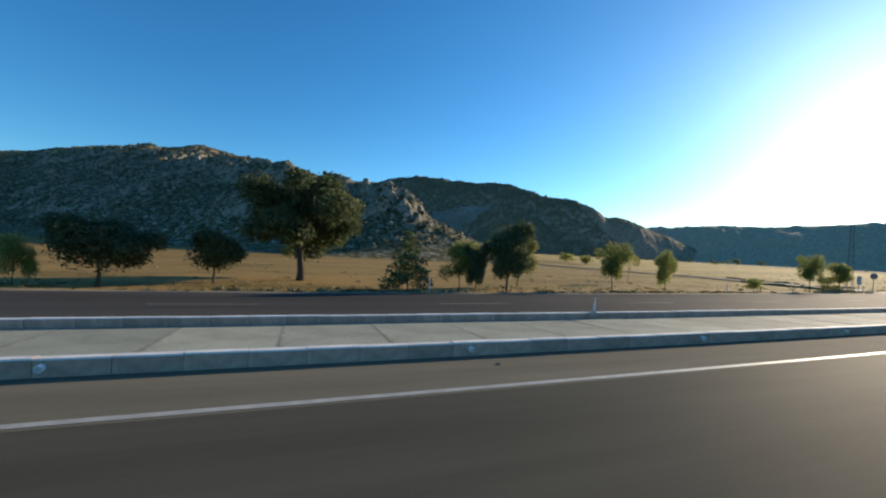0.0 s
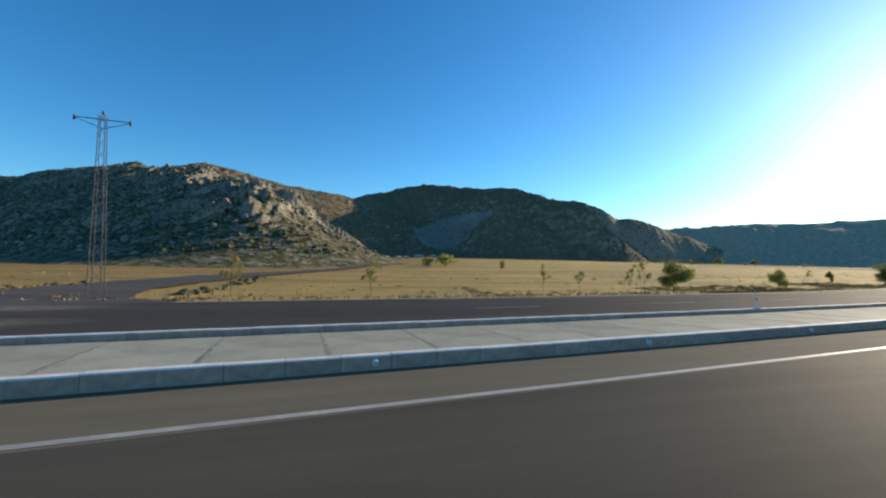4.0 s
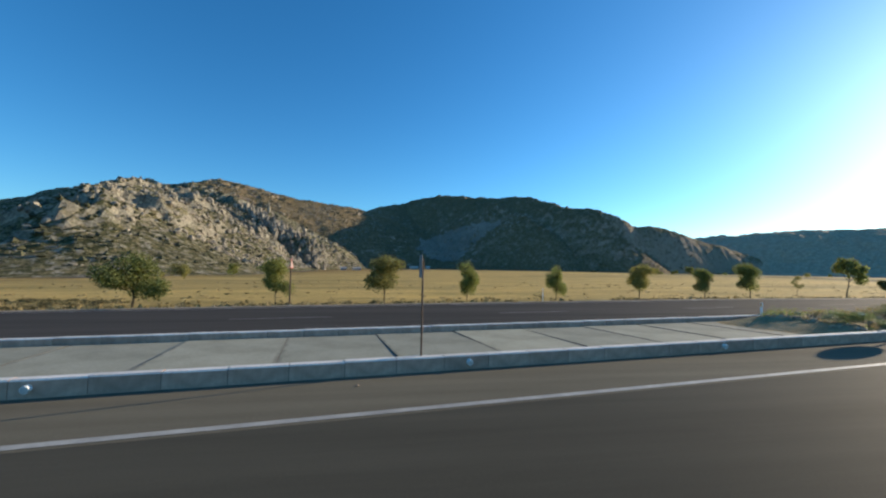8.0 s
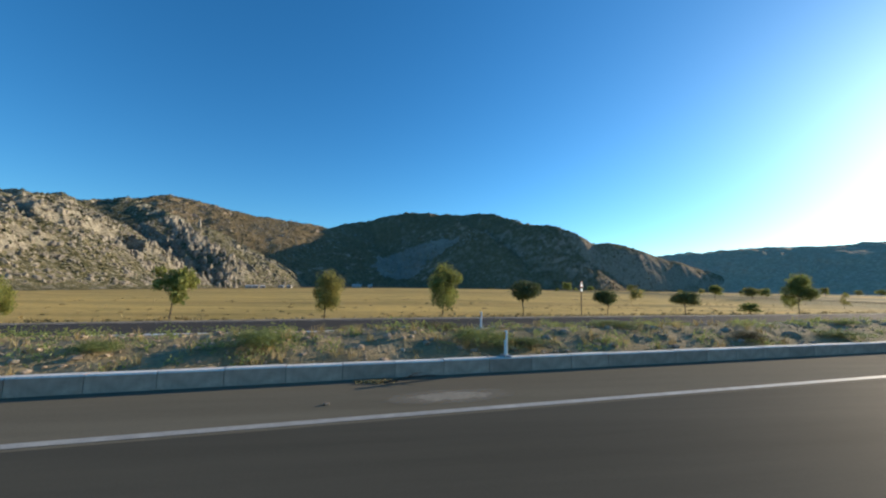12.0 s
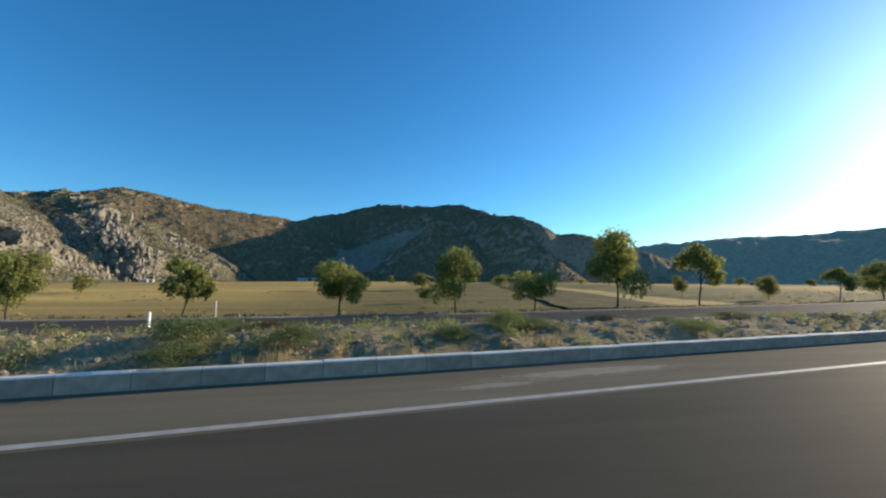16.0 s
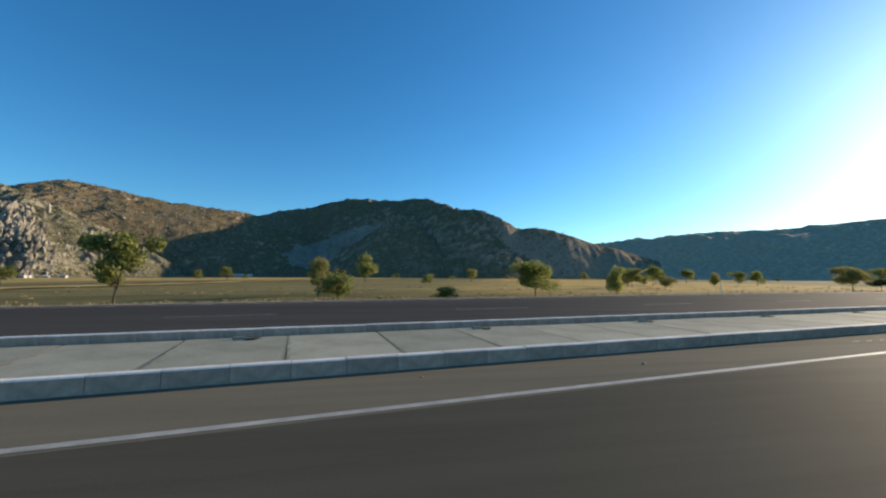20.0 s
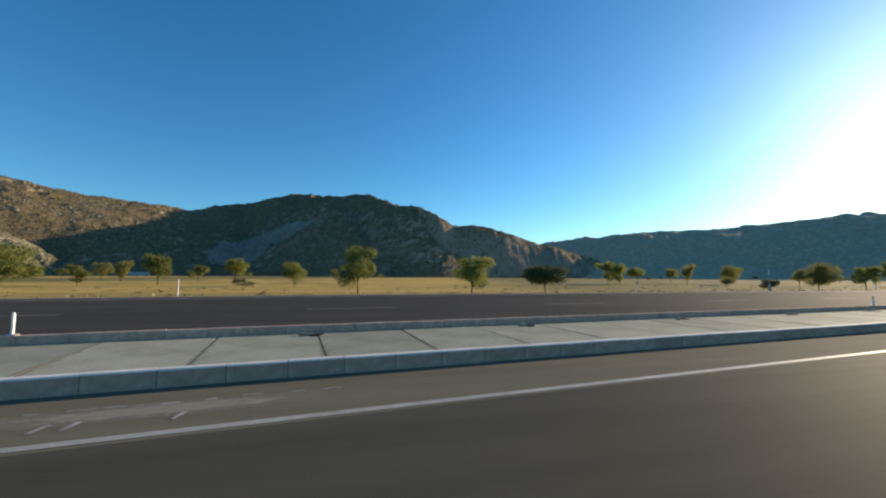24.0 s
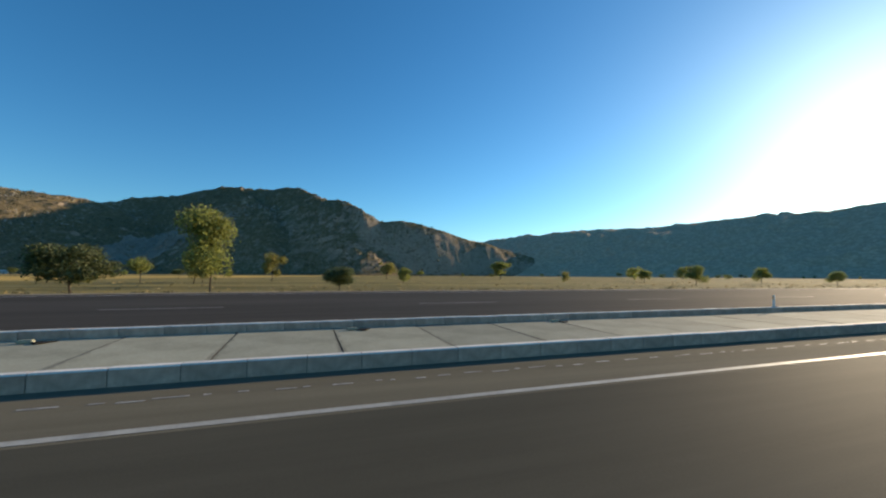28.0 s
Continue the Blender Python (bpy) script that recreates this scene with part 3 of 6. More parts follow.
def tube_bm(points, radii, sides=8, caps=True):
    """A tapered tube through points."""
    bm = bmesh.new()
    rings = []
    for i, (p, r) in enumerate(zip(points, radii)):
        p = Vector(p)
        d = (Vector(points[min(i + 1, len(points) - 1)]) - Vector(points[max(i - 1, 0)])).normalized()
        a = d.orthogonal().normalized()
        b = d.cross(a)
        rings.append([bm.verts.new(p + (a * math.cos(2 * math.pi * k / sides) + b * math.sin(2 * math.pi * k / sides)) * r) for k in range(sides)])
    for r0, r1 in zip(rings, rings[1:]):
        # line up the rings where the start of the circle jumps
        k0 = min(range(sides), key=lambda k: (r1[k].co - r0[0].co).length)
        for k in range(sides):
            bm.faces.new((r0[k], r0[(k + 1) % sides], r1[(k + 1 + k0) % sides], r1[(k + k0) % sides]))
    if caps:
        bm.faces.new(list(reversed(rings[0])))
        bm.faces.new(rings[-1])
    bmesh.ops.recalc_face_normals(bm, faces=bm.faces[:])
    return bm


def merged(*bms):
    out = bmesh.new()
    for b in bms:
        me = bpy.data.meshes.new("tmp")
        b.to_mesh(me)
        b.free()
        out.from_mesh(me)
        bpy.data.meshes.remove(me)
    return out


def shared_mesh(name, bm, mat):
    me = bpy.data.meshes.new(name)
    bm.to_mesh(me)
    bm.free()
    me.materials.append(mat)
    return me


def piece(name, me, m, parent):
    ob = new(name, me)
    ob.parent = parent
    ob.matrix_parent_inverse = parent.matrix_world.inverted()
    ob.matrix_world = m
    return ob


def joined(name, me, poses, mat, parent, label):
    """Many alike pieces as one mesh of kind stuff."""
    co = np.empty(len(me.vertices) * 3)
    me.vertices.foreach_get("co", co)
    co = co.reshape(-1, 3)
    polys = [list(p.vertices) for p in me.polygons]
    verts, faces = [], []
    for i, m in enumerate(poses):
        a = np.array(m)
        verts.append(co @ a[:3, :3].T + a[:3, 3])
        faces += [[v + i * len(co) for v in p] for p in polys]
    ob = mesh_object(name, np.concatenate(verts).tolist(), faces, mat)
    ob.parent = parent
    return tagged(ob, label, kind="stuff")


# ---------------------------------------------------------------- painted lines
tagged(ribbon("worn_edge_line", 58.9, 61.4, [(LINE - 0.04, 0.004), (LINE + 0.04, 0.004)], MAT_DASH), "rubbed-off end of the white edge line", "road marking", kind="structure")
for a, b, n in ((S0, 58.9, "edge_line"), (75.0, S1, "edge_line")):
    tagged(ribbon(n, a, b, [(LINE - 0.05, 0.004), (LINE + 0.05, 0.004)], MAT_LINE), "solid white edge line painted on the asphalt", "road marking", kind="structure")
tagged(ribbon("far_edge_line", 86.0, S1, [(18.55, 0.004), (18.67, 0.004)], MAT_WORN), "worn white edge line of the far carriageway", "road marking", kind="structure")
far_dashes = tagged(new("lane_dashes"), "faded dashed lane line of the far carriageway", "road marking", kind="structure")
for i, s in enumerate(np.arange(-40, 760, 9.0)):
    if 50 < s < 84:
        continue
    d = ribbon("dash", s, s + 3.0, [(13.2, 0.004), (13.32, 0.004)], MAT_DASH, 1.5)
    d.parent = far_dashes
scuffs = tagged(new("old_marking"), "scraped remains of an older line beside the kerb", "road marking", kind="structure")
rs = random.Random(4)
for a, b in ((218.0, 227.5), (260.2, 265.5), (266.9, 268.6), (313.2, 316.1), (344.0, 350.5), (385.0, 402.0), (424.0, 432.0), (478.0, 500.0), (522.0, 530.0), (566.0, 612.0)):
    s = a
    while s < b:
        w = rs.uniform(0.06, 0.32)
        j = rs.uniform(-0.03, 0.03)
        d = ribbon("dash", s, s + w, [(4.53 + j, 0.004), (4.562 + j, 0.004)], MAT_WORN, 0.5)
        d.parent = scuffs
        s += w + rs.uniform(0.04, 0.3)
for s in (263.8, 264.3, 264.9, 222.9, 223.3, 224.3, 225.2, 315.85, 316.1, 316.4, 497.75, 497.95, 498.7, 347.0, 347.6, 348.1, 348.5, 349.1, 349.7, 524.2):
    a, b = on_road(s, 4.05, 0.005), on_road(s + 0.06, 4.22, 0.005)
    w = Vector((math.cos(heading(s)), math.sin(heading(s)), 0)) * 0.022
    d = mesh_object("tick", [a - w, a + w, b + w, b - w], [(0, 1, 2, 3)], MAT_WORN)
    d.parent = scuffs

# tar-filled cracks at the crossing
MAT_TAR = varied("tar_seal", (0.042, 0.039, 0.032), (0.07, 0.065, 0.053), 4.0, 40.0, 0.8, relief=0.0)
MAT_TAR.node_tree.nodes["Principled BSDF"].inputs["Specular IOR Level"].default_value = 0.02
for n, (a, b, la, lb) in enumerate(((54.5, 61.2, 2.35, 4.25), (55.6, 59.6, 2.75, 3.7))):
    pts = []
    for i in range(41):
        u = i / 40
        s, left = a + (b - a) * u, la + (lb - la) * u + 0.10 * float(fbm(np.array(a + u * 9.0), np.array(n * 7.0), 1.3, 3, 5))
        w = 0.003 + 0.024 * rs.random() ** 1.8
        pts += [on_road(s, left - w, 0.006), on_road(s, left + w, 0.006)]
    tagged(mesh_object("tar_crack", pts, [(2 * i, 2 * i + 2, 2 * i + 3, 2 * i + 1) for i in range(40)], MAT_TAR), "dark tar-filled crack in the asphalt", "crack", kind="structure")

MOUNDS = []
# side road at the crossing
MID = [(65.5, 19.3, 9.5), (65.6, 21.5, 7.2), (66.3, 26.0, 5.0), (66.9, 31.0, 3.7), (70.1, 42.0, 3.4), (76.0, 62.0, 3.4), (84.0, 86.0, 3.6), (101.0, 130.0, 3.8), (128.0, 196.0, 4.2), (165.0, 290.0, 4.6)]
side, lefts = [], np.concatenate([np.linspace(19.3, 50, 40), np.linspace(52, 290, 90)])
for left in lefts:
    s, half = (float(np.interp(left, [m_[1] for m_ in MID], [m_[k] for m_ in MID])) for k in (0, 2))
    for o in (-half, -half * 0.5, 0, half * 0.5, half):
        p = on_road(s + o + 0.25 * float(fbm(np.array(left), np.array(o), 3.0, 3, 19)), left)
        z = float(ground_height(np.array([p.x]), np.array([p.y]))[0])
        p.z = (-19.4 * float(fall(s)) - float(drop(s, 19.4)) + 0.002) if left < 19.5 else z + 0.12
        side.append(p)
tagged(mesh_object("side_road", side, [(5 * i + j, 5 * i + j + 1, 5 * i + j + 6, 5 * i + j + 5) for i in range(len(lefts) - 1) for j in range(4)], MAT_SIDE_ROAD),
       "narrow dusty asphalt side road across the field", "road", kind="structure")
# dark earth banks thrown up beside the mouth of the side road
bank = np.random.default_rng(17)
for a_, b_, n_ in (((60.2, 23.6), (64.4, 36.0), 90), ((73.6, 27.0), (76.5, 44.0), 60), ((52.0, 22.4), (60.0, 23.0), 60)):
    u = bank.random(n_)
    sl = np.array(a_)[None] + (np.array(b_) - np.array(a_))[None] * u[:, None] + bank.normal(0, 0.35, (n_, 2))
    c = np.array([on_road(*q_)[:] for q_ in sl])
    c[:, 2] = ground_height(c[:, 0], c[:, 1]) + 0.03
    MOUNDS.append((c, bank.uniform(0.12, 0.34, (n_, 1)) * np.array([1.6, 1.2, 0.8])))

# ---------------------------------------------------------------- kerbs
BLOCK = 0.66


def block_mesh(length, side=None):
    bm = box_bm(length - 0.008, KERB_W, KERB_H + 0.04, 0, KERB_W / 2, (KERB_H - 0.04) / 2)
    edges = [e for e in bm.edges if all(v.co.z > KERB_H - 0.01 for v in e.verts) and abs(e.verts[0].co.x - e.verts[1].co.x) > 0.1]
    bmesh.ops.bevel(bm, geom=edges, offset=0.016, segments=1, affect="EDGES")
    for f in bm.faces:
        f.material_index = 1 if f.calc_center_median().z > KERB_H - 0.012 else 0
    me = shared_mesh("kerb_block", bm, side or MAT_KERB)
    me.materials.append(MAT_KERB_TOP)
    return me


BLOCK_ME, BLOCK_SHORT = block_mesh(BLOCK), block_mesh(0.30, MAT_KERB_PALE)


def kerb_poses(path, block=BLOCK):
    """Poses of blocks along a dense path of (point, heading)."""
    total = sum((q[0] - p[0]).length for p, q in zip(path, path[1:]))
    block = total / max(1, round(total / block))
    out, dist, want = [], 0.0, block / 2
    for (p0, h0), (p1, h1) in zip(path, path[1:]):
        step = (p1 - p0).length
        while want <= dist + step:
            u = (want - dist) / step
            j = random.Random(int(want * 1000)).uniform(-1, 1)
            out.append(Matrix.Translation(p0.lerp(p1, u) + Vector((0, 0, 0.004 * j))) @ Matrix.Rotation(h0 + (h1 - h0) * u + 0.006 * j, 4, "Z"))
            want += block
        dist += step
    return out


def along(s0, s1, left, flip=False, step=0.5):
    n = int(abs(s1 - s0) / step) + 2
    r = []
    for i in range(n):
        s = s0 + (s1 - s0) * i / (n - 1)
        r.append((on_road(s, left), heading(s) + (math.pi if flip else 0)))
    return r


def nose(s_mid, sign):
    """The rounded end of an island, from the front kerb to the back kerb (sign 1) or the other way (-1)."""
    r = []
    half = (KERB_BACK + KERB_W - KERB) / 2
    for i in range(25):
        a = math.pi * i / 24
        fwd = math.sin(a) * half * 1.05 * sign
        left = KERB + half - math.cos(a) * half * sign
        turn = a if sign > 0 else a + math.pi
        r.append((on_road(s_mid + fwd, left), heading(s_mid) + turn))
    return r


def kerb_run(name, path, label, keep=300, near=None, block=BLOCK, me=None):
    root = thing(name, Matrix.Translation(path[0][0]), label, "kerb", kind="structure")
    poses = kerb_poses(path, block)
    me = me or BLOCK_ME
    near = near or (lambda p: True)
    chosen = [m for m in poses if near(m.translation.x)][:keep]
    ids = {id(m) for m in chosen}
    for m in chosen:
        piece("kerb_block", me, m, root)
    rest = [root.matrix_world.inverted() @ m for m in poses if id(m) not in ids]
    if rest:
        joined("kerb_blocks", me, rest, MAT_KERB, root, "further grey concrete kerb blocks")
    return root


GREY_KERB = "grey precast concrete kerb with a worn top paled as if sunlit"
kerb_run("kerb_front", along(-60, 59.1, KERB), GREY_KERB, near=lambda x: x > -30)
kerb_run("kerb_back", along(59.2, -60, KERB_BACK + KERB_W, True), GREY_KERB, near=lambda x: x > -30)
NOSE = [(59.1, 5.12), (59.62, 5.42), (60.02, 6.0), (60.36, 6.7), (60.5, 7.35), (60.42, 7.93), (60.0, 8.28), (59.2, 8.4)]


def nose_path():
    """The skewed rounded end of the first island."""
    u = np.linspace(0, len(NOSE) - 1, 60)
    a = np.array(NOSE)
    s, left = np.interp(u, range(len(NOSE)), a[:, 0]), np.interp(u, range(len(NOSE)), a[:, 1])
    k = np.hanning(9) / np.hanning(9).sum()
    s, left = np.convolve(np.pad(s, 4, mode="edge"), k, "valid"), np.convolve(np.pad(left, 4, mode="edge"), k, "valid")
    p = [on_road(a_, b_) for a_, b_ in zip(s, left)]
    out = []
    for i in range(60):
        d = p[min(i + 1, 59)] - p[max(i - 1, 0)]
        out.append((p[i], math.atan2(d.y, d.x)))
    return out


kerb_run("kerb_nose", nose_path(), "short kerb stones round the end of the median, paled as sunlit", block=0.30, me=BLOCK_SHORT)
kerb_run("kerb_back", along(110.0, 70.9, KERB_BACK + KERB_W, True), GREY_KERB)
kerb_run("kerb_nose", nose(70.9, -1), "short grey kerb stones round the start of the median", block=0.30, me=block_mesh(0.30))
kerb_run("kerb_front", along(70.9, 110, KERB), GREY_KERB)
for i, (a, b) in enumerate(((110, 290), (290, 470), (470, 720))):
    kerb_run("kerb_front", along(a, b, KERB), "grey precast concrete kerb blocks along the median")
    kerb_run("kerb_back", along(b, a, KERB_BACK + KERB_W, True), "grey concrete kerb blocks behind the median")
for a, b in ((-300, -60), (720, 1150)):
    for left in (KERB, KERB_BACK):
        tagged(ribbon("kerb_distant", a, b, [(left, 0), (left, KERB_H), (left + KERB_W, KERB_H), (left + KERB_W, 0.0)], MAT_KERB), "distant stretch of concrete kerb", "kerb", kind="structure")
# mortar behind the joints
for a, b in ((-60, 58.8), (70.9, 720)):
    for left in (KERB, KERB_BACK):
        tagged(ribbon("kerb_mortar", a, b, [(left + 0.012, -0.02), (left + 0.012, KERB_H - 0.014), (left + KERB_W - 0.012, KERB_H - 0.014), (left + KERB_W - 0.012, -0.02)], MAT_JOINT, 1.0),
               "dark mortar in the kerb joints", "mortar", kind="structure")

# ---------------------------------------------------------------- concrete slabs of the median
SLAB = 1.70


def slab_z(s):
    """Top of the median slabs over the road."""
    return 0.020 if s < 60 else 0.062 if s < 300 else 0.048


inner, outer = KERB + KERB_W, KERB_BACK
for a, b in ((-300, 49.1), (71.6, 171.6), (379.4, 1150)):
    tagged(ribbon("slab_bed", a, b, [(inner, max(0.004, slab_z(a) - 0.022)), (outer, max(0.004, slab_z(a) - 0.022))], MAT_JOINT, 0.85), "dark earth under the median slabs", "ground", kind="structure")
rs = random.Random(11)
SLAB_ME = []
for k in range(4):
    w = outer - inner - 0.03
    bm = box_bm(SLAB - (0.004, 0.014, 0.005, 0.018)[k], w, 0.14, 0, 0, -0.07)
    bmesh.ops.bevel(bm, geom=[e for e in bm.edges if all(v.co.z > -0.01 for v in e.verts)], offset=0.0015, segments=1, affect="EDGES")
    for v in bm.verts:
        v.co.x += 0.003 * math.sin(v.co.y * 3 + k)
    for f_ in bm.faces:
        f_.normal_update()
        f_.material_index = 1 if abs(f_.normal.x) > 0.3 else 0
    me_ = shared_mesh("slab", bm, MAT_SLAB)
    me_.materials.append(MAT_JOINT)
    SLAB_ME.append(me_)
for a, b in ((-20.6, 49.1), (71.6, 171.9), (379.4, 660.0)):
    bed = thing("median_paving", at_road(a, 6.2), "pale cast concrete slabs filling the median between the kerbs", "paving", kind="structure")
    s, odd = a + SLAB / 2, 0
    while s < b - SLAB / 3:
        m = at_road(s, (inner + outer) / 2, slab_z(s) + rs.uniform(-0.004, 0.004), rs.uniform(-0.002, 0.002))
        m = m @ Matrix.Rotation(math.atan(-float(fall(s))) + rs.uniform(-0.003, 0.003), 4, "X") @ Matrix.Rotation(rs.uniform(-0.002, 0.002), 4, "Y")
        piece("slab", SLAB_ME[(odd + rs.choice((0, 0, 2))) % 4 if rs.random() < 0.8 else 0], m, bed)
        s += SLAB
        odd ^= 1
tagged(ribbon("paving_distant", 660, 1150, [(inner, slab_z(660)), (outer, slab_z(660))], MAT_SLAB), "distant concrete median paving", "paving", kind="structure")
tagged(ribbon("paving_distant", -300, -20.6, [(inner, slab_z(0)), (outer, slab_z(0))], MAT_SLAB), "distant concrete median paving", "paving", kind="structure")

# drain notches beside the back kerb
# near-black colour that stands for the shade inside openings
MAT_HOLE_SHADE = plain("hole_shade", (0.025, 0.023, 0.02), 0.9)
drain = thing("drain_outlet", at_road(383.6, 7.9, slab_z(400) + 0.012), "small dark drain notch with a raised concrete lip beside the kerb", "drain", "median drains")
bm = box_bm(0.34, 0.24, 0.012, 0, 0, 0.0, 0.005)
for v in bm.verts:
    v.co.x *= 1.0 if v.co.y > 0 else 0.25
# flat dark plate laid on the slab in place of a shaded recess
part("hole", bm, MAT_HOLE_SHADE, drain, "dark plate painted as the shaded hollow")
bm = box_bm(0.22, 0.10, 0.06, -0.20, 0.03, 0.02, 0.02, 2)
for v in bm.verts:
    v.co.z += 0.02 * v.co.x
part("lip", bm, MAT_SLAB, drain)
for i in range(1, 44):
    s = 383.6 + 4.85 * i
    copy_thing(drain, at_road(s + random.Random(i).uniform(-0.15, 0.15), 7.9, slab_z(400) + 0.012, random.Random(i).uniform(-0.2, 0.2)))

# wedge of concrete where the paving begins again
bm = bmesh.new()
vs = [bm.verts.new(c) for c in ((-2.6, -1.28, 0.02), (0, -1.28, 0.16), (0, 1.3, 0.16), (-0.6, 1.3, 0.05), (-2.6, -1.28, -0.1), (0, -1.28, -0.1), (0, 1.3, -0.1), (-0.6, 1.3, -0.1))]
for f in ((0, 1, 2, 3), (4, 7, 6, 5), (0, 4, 5, 1), (1, 5, 6, 2), (2, 6, 7, 3), (3, 7, 4, 0)):
    bm.faces.new([vs[i] for i in f])
bmesh.ops.recalc_face_normals(bm, faces=bm.faces[:])
ob = new("concrete_wedge", shared_mesh("concrete_wedge", bm, MAT_SLAB))
ob.matrix_world = at_road(379.5, 6.74, 0.0)
tagged(ob, "sloping concrete wedge at the start of the median paving", "ramp")

# ---------------------------------------------------------------- bare stretches of the median


def edges(s):
    """Limits of the soil between the kerbs, drawn in at the rounded island ends."""
    s = np.asarray(s, float)
    d = np.clip(70.9 - s, 0, 1.66) / 1.66
    w = np.where((s > 65) & (s < 70.9), np.sqrt(1 - d * d), 1.0)
    lo, hi = 6.55 - (6.55 - inner) * w, 6.55 + (outer - 6.55) * w
    a = np.array(NOSE)
    lo = np.where(s < 65, np.maximum(lo, np.interp(s, a[:5, 0], a[:5, 1]) + 0.1), lo)
    hi = np.where(s < 65, np.minimum(hi, np.interp(s, [59.2, 60.0, 60.42, 60.5], [outer + 0.05, 8.12, 7.78, 7.35])), hi)
    return lo, np.maximum(hi, lo)


def soil_height(s, left):
    u = (left - inner) / (outer - inner)
    low = smooth(101.0, 100.0, s)
    end = np.where(s > 100, smooth(170.5, 172.4, s) * smooth(379.4, 377.8, s), 1.0)
    return np.maximum(0.010, 0.05 * (1 - end) + end * (0.09 - 0.075 * low + (0.25 - 0.215 * low) * np.sin(np.pi * u) + (0.085 - 0.03 * low) * fbm(s, left, 0.9, 4, 31) + (0.05 - 0.03 * low) * fbm(s, left, 3.1, 3, 33) + 0.032 * fbm(s, left, 0.25, 2, 35)))


def road_points(s, left, up):
    a = np.radians(np.interp(s, ROAD_S, ROAD_H))
    x, y = np.interp(s, ROAD_S, ROAD_X), np.interp(s, ROAD_S, ROAD_Y)
    return np.stack([x - np.sin(a) * left, y + np.cos(a) * left, -left * np.interp(s, BANK_S, BANK) / 100 - drop(s, left) + up], -1)


def soil(name, a, b, label):
    ss, ll = np.arange(a, b + 0.01, 0.16), np.linspace(inner - 0.02, outer + 0.02, 20)
    gs, gl = np.meshgrid(ss, ll)
    lo, hi = edges(gs)
    gl = lo + (hi - lo) * (gl - inner) / (outer - inner)
    co = road_points(gs, gl, soil_height(gs, gl)).reshape(-1, 3)
    nx, ny = len(ss), len(ll)
    idx = np.arange(nx * ny).reshape(ny, nx)
    f = np.stack([idx[:-1, :-1], idx[:-1, 1:], idx[1:, 1:], idx[1:, :-1]], -1).reshape(-1, 4)
    return tagged(mesh_object(name, co.tolist(), f.tolist(), MAT_DIRT), label, "soil", kind="structure")


soil("median_soil", 170.5, 379.4, "bare stony soil of the unpaved median")
soil("median_soil", 49.1, 60.44, "rubble-strewn soil in the end of the median island")
soil("median_soil", 69.26, 71.6, "soil in the rounded tip of the median island")

ICO = bmesh.new()
bmesh.ops.create_icosphere(ICO, subdivisions=1, radius=1.0)
ICO_V = np.array([v.co[:] for v in ICO.verts])
ICO_F = np.array([[v.index for v in f.verts] for f in ICO.faces])
ICO.free()
ICO2 = bmesh.new()
bmesh.ops.create_icosphere(ICO2, subdivisions=2, radius=1.0)
ICO2_V = np.array([v.co[:] for v in ICO2.verts])
ICO2_F = np.array([[v.index for v in f.verts] for f in ICO2.faces])
ICO2.free()


OCT_V = np.array([(1, 0, 0), (-1, 0, 0), (0, 1, 0), (0, -1, 0), (0, 0, 1), (0, 0, -1)], float)
OCT_F = np.array([(0, 2, 4), (2, 1, 4), (1, 3, 4), (3, 0, 4), (2, 0, 5), (1, 2, 5), (3, 1, 5), (0, 3, 5)])


def lumps(name, centres, size, mat, label, category, seed, base_v=None, base_f=None, rough=0.28, smooth_shade=False):
    """Many uneven lumps as one mesh of kind stuff; size: n x 3."""
    v0, f0 = (ICO_V if base_v is None else base_v), (ICO_F if base_f is None else base_f)
    g = np.random.default_rng(seed)
    n = len(centres)
    ang = g.uniform(0, 2 * np.pi, n)
    tilt = g.uniform(-0.35, 0.35, n)
    v = v0[None] * (1 + g.uniform(-rough, rough, (n, len(v0), 1)))
    v = v * size[:, None, :]
    x, y, z = v[..., 0], v[..., 1], v[..., 2]
    x, z = x * np.cos(tilt)[:, None] - z * np.sin(tilt)[:, None], x * np.sin(tilt)[:, None] + z * np.cos(tilt)[:, None]
    x, y = x * np.cos(ang)[:, None] - y * np.sin(ang)[:, None], x * np.sin(ang)[:, None] + y * np.cos(ang)[:, None]
    co = np.stack([x, y, z], -1) + centres[:, None, :]
    f = (f0[None] + (np.arange(n) * len(v0))[:, None, None]).reshape(-1, 3)
    ob = mesh_object(name, co.reshape(-1, 3).tolist(), f.tolist(), mat, smooth_shade)
    return tagged(ob, label, category, kind="stuff")


def scatter_soil(a, b, n, lo, hi, seed, power=2.5):
    g = np.random.default_rng(seed)
    s, left = g.uniform(a, b, n), g.uniform(inner + 0.05, outer - 0.05, n)
    near_, far_ = edges(s)
    left = near_ + (far_ - near_) * (0.04 + 0.92 * (left - inner) / (outer - inner))
    r = lo + (hi - lo) * g.random(n) ** power
    c = road_points(s, left, soil_height(s, left) + r * 0.15)
    return c, np.stack([r * g.uniform(0.8, 1.4, n), r * g.uniform(0.8, 1.3, n), r * g.uniform(0.4, 0.8, n)], -1)


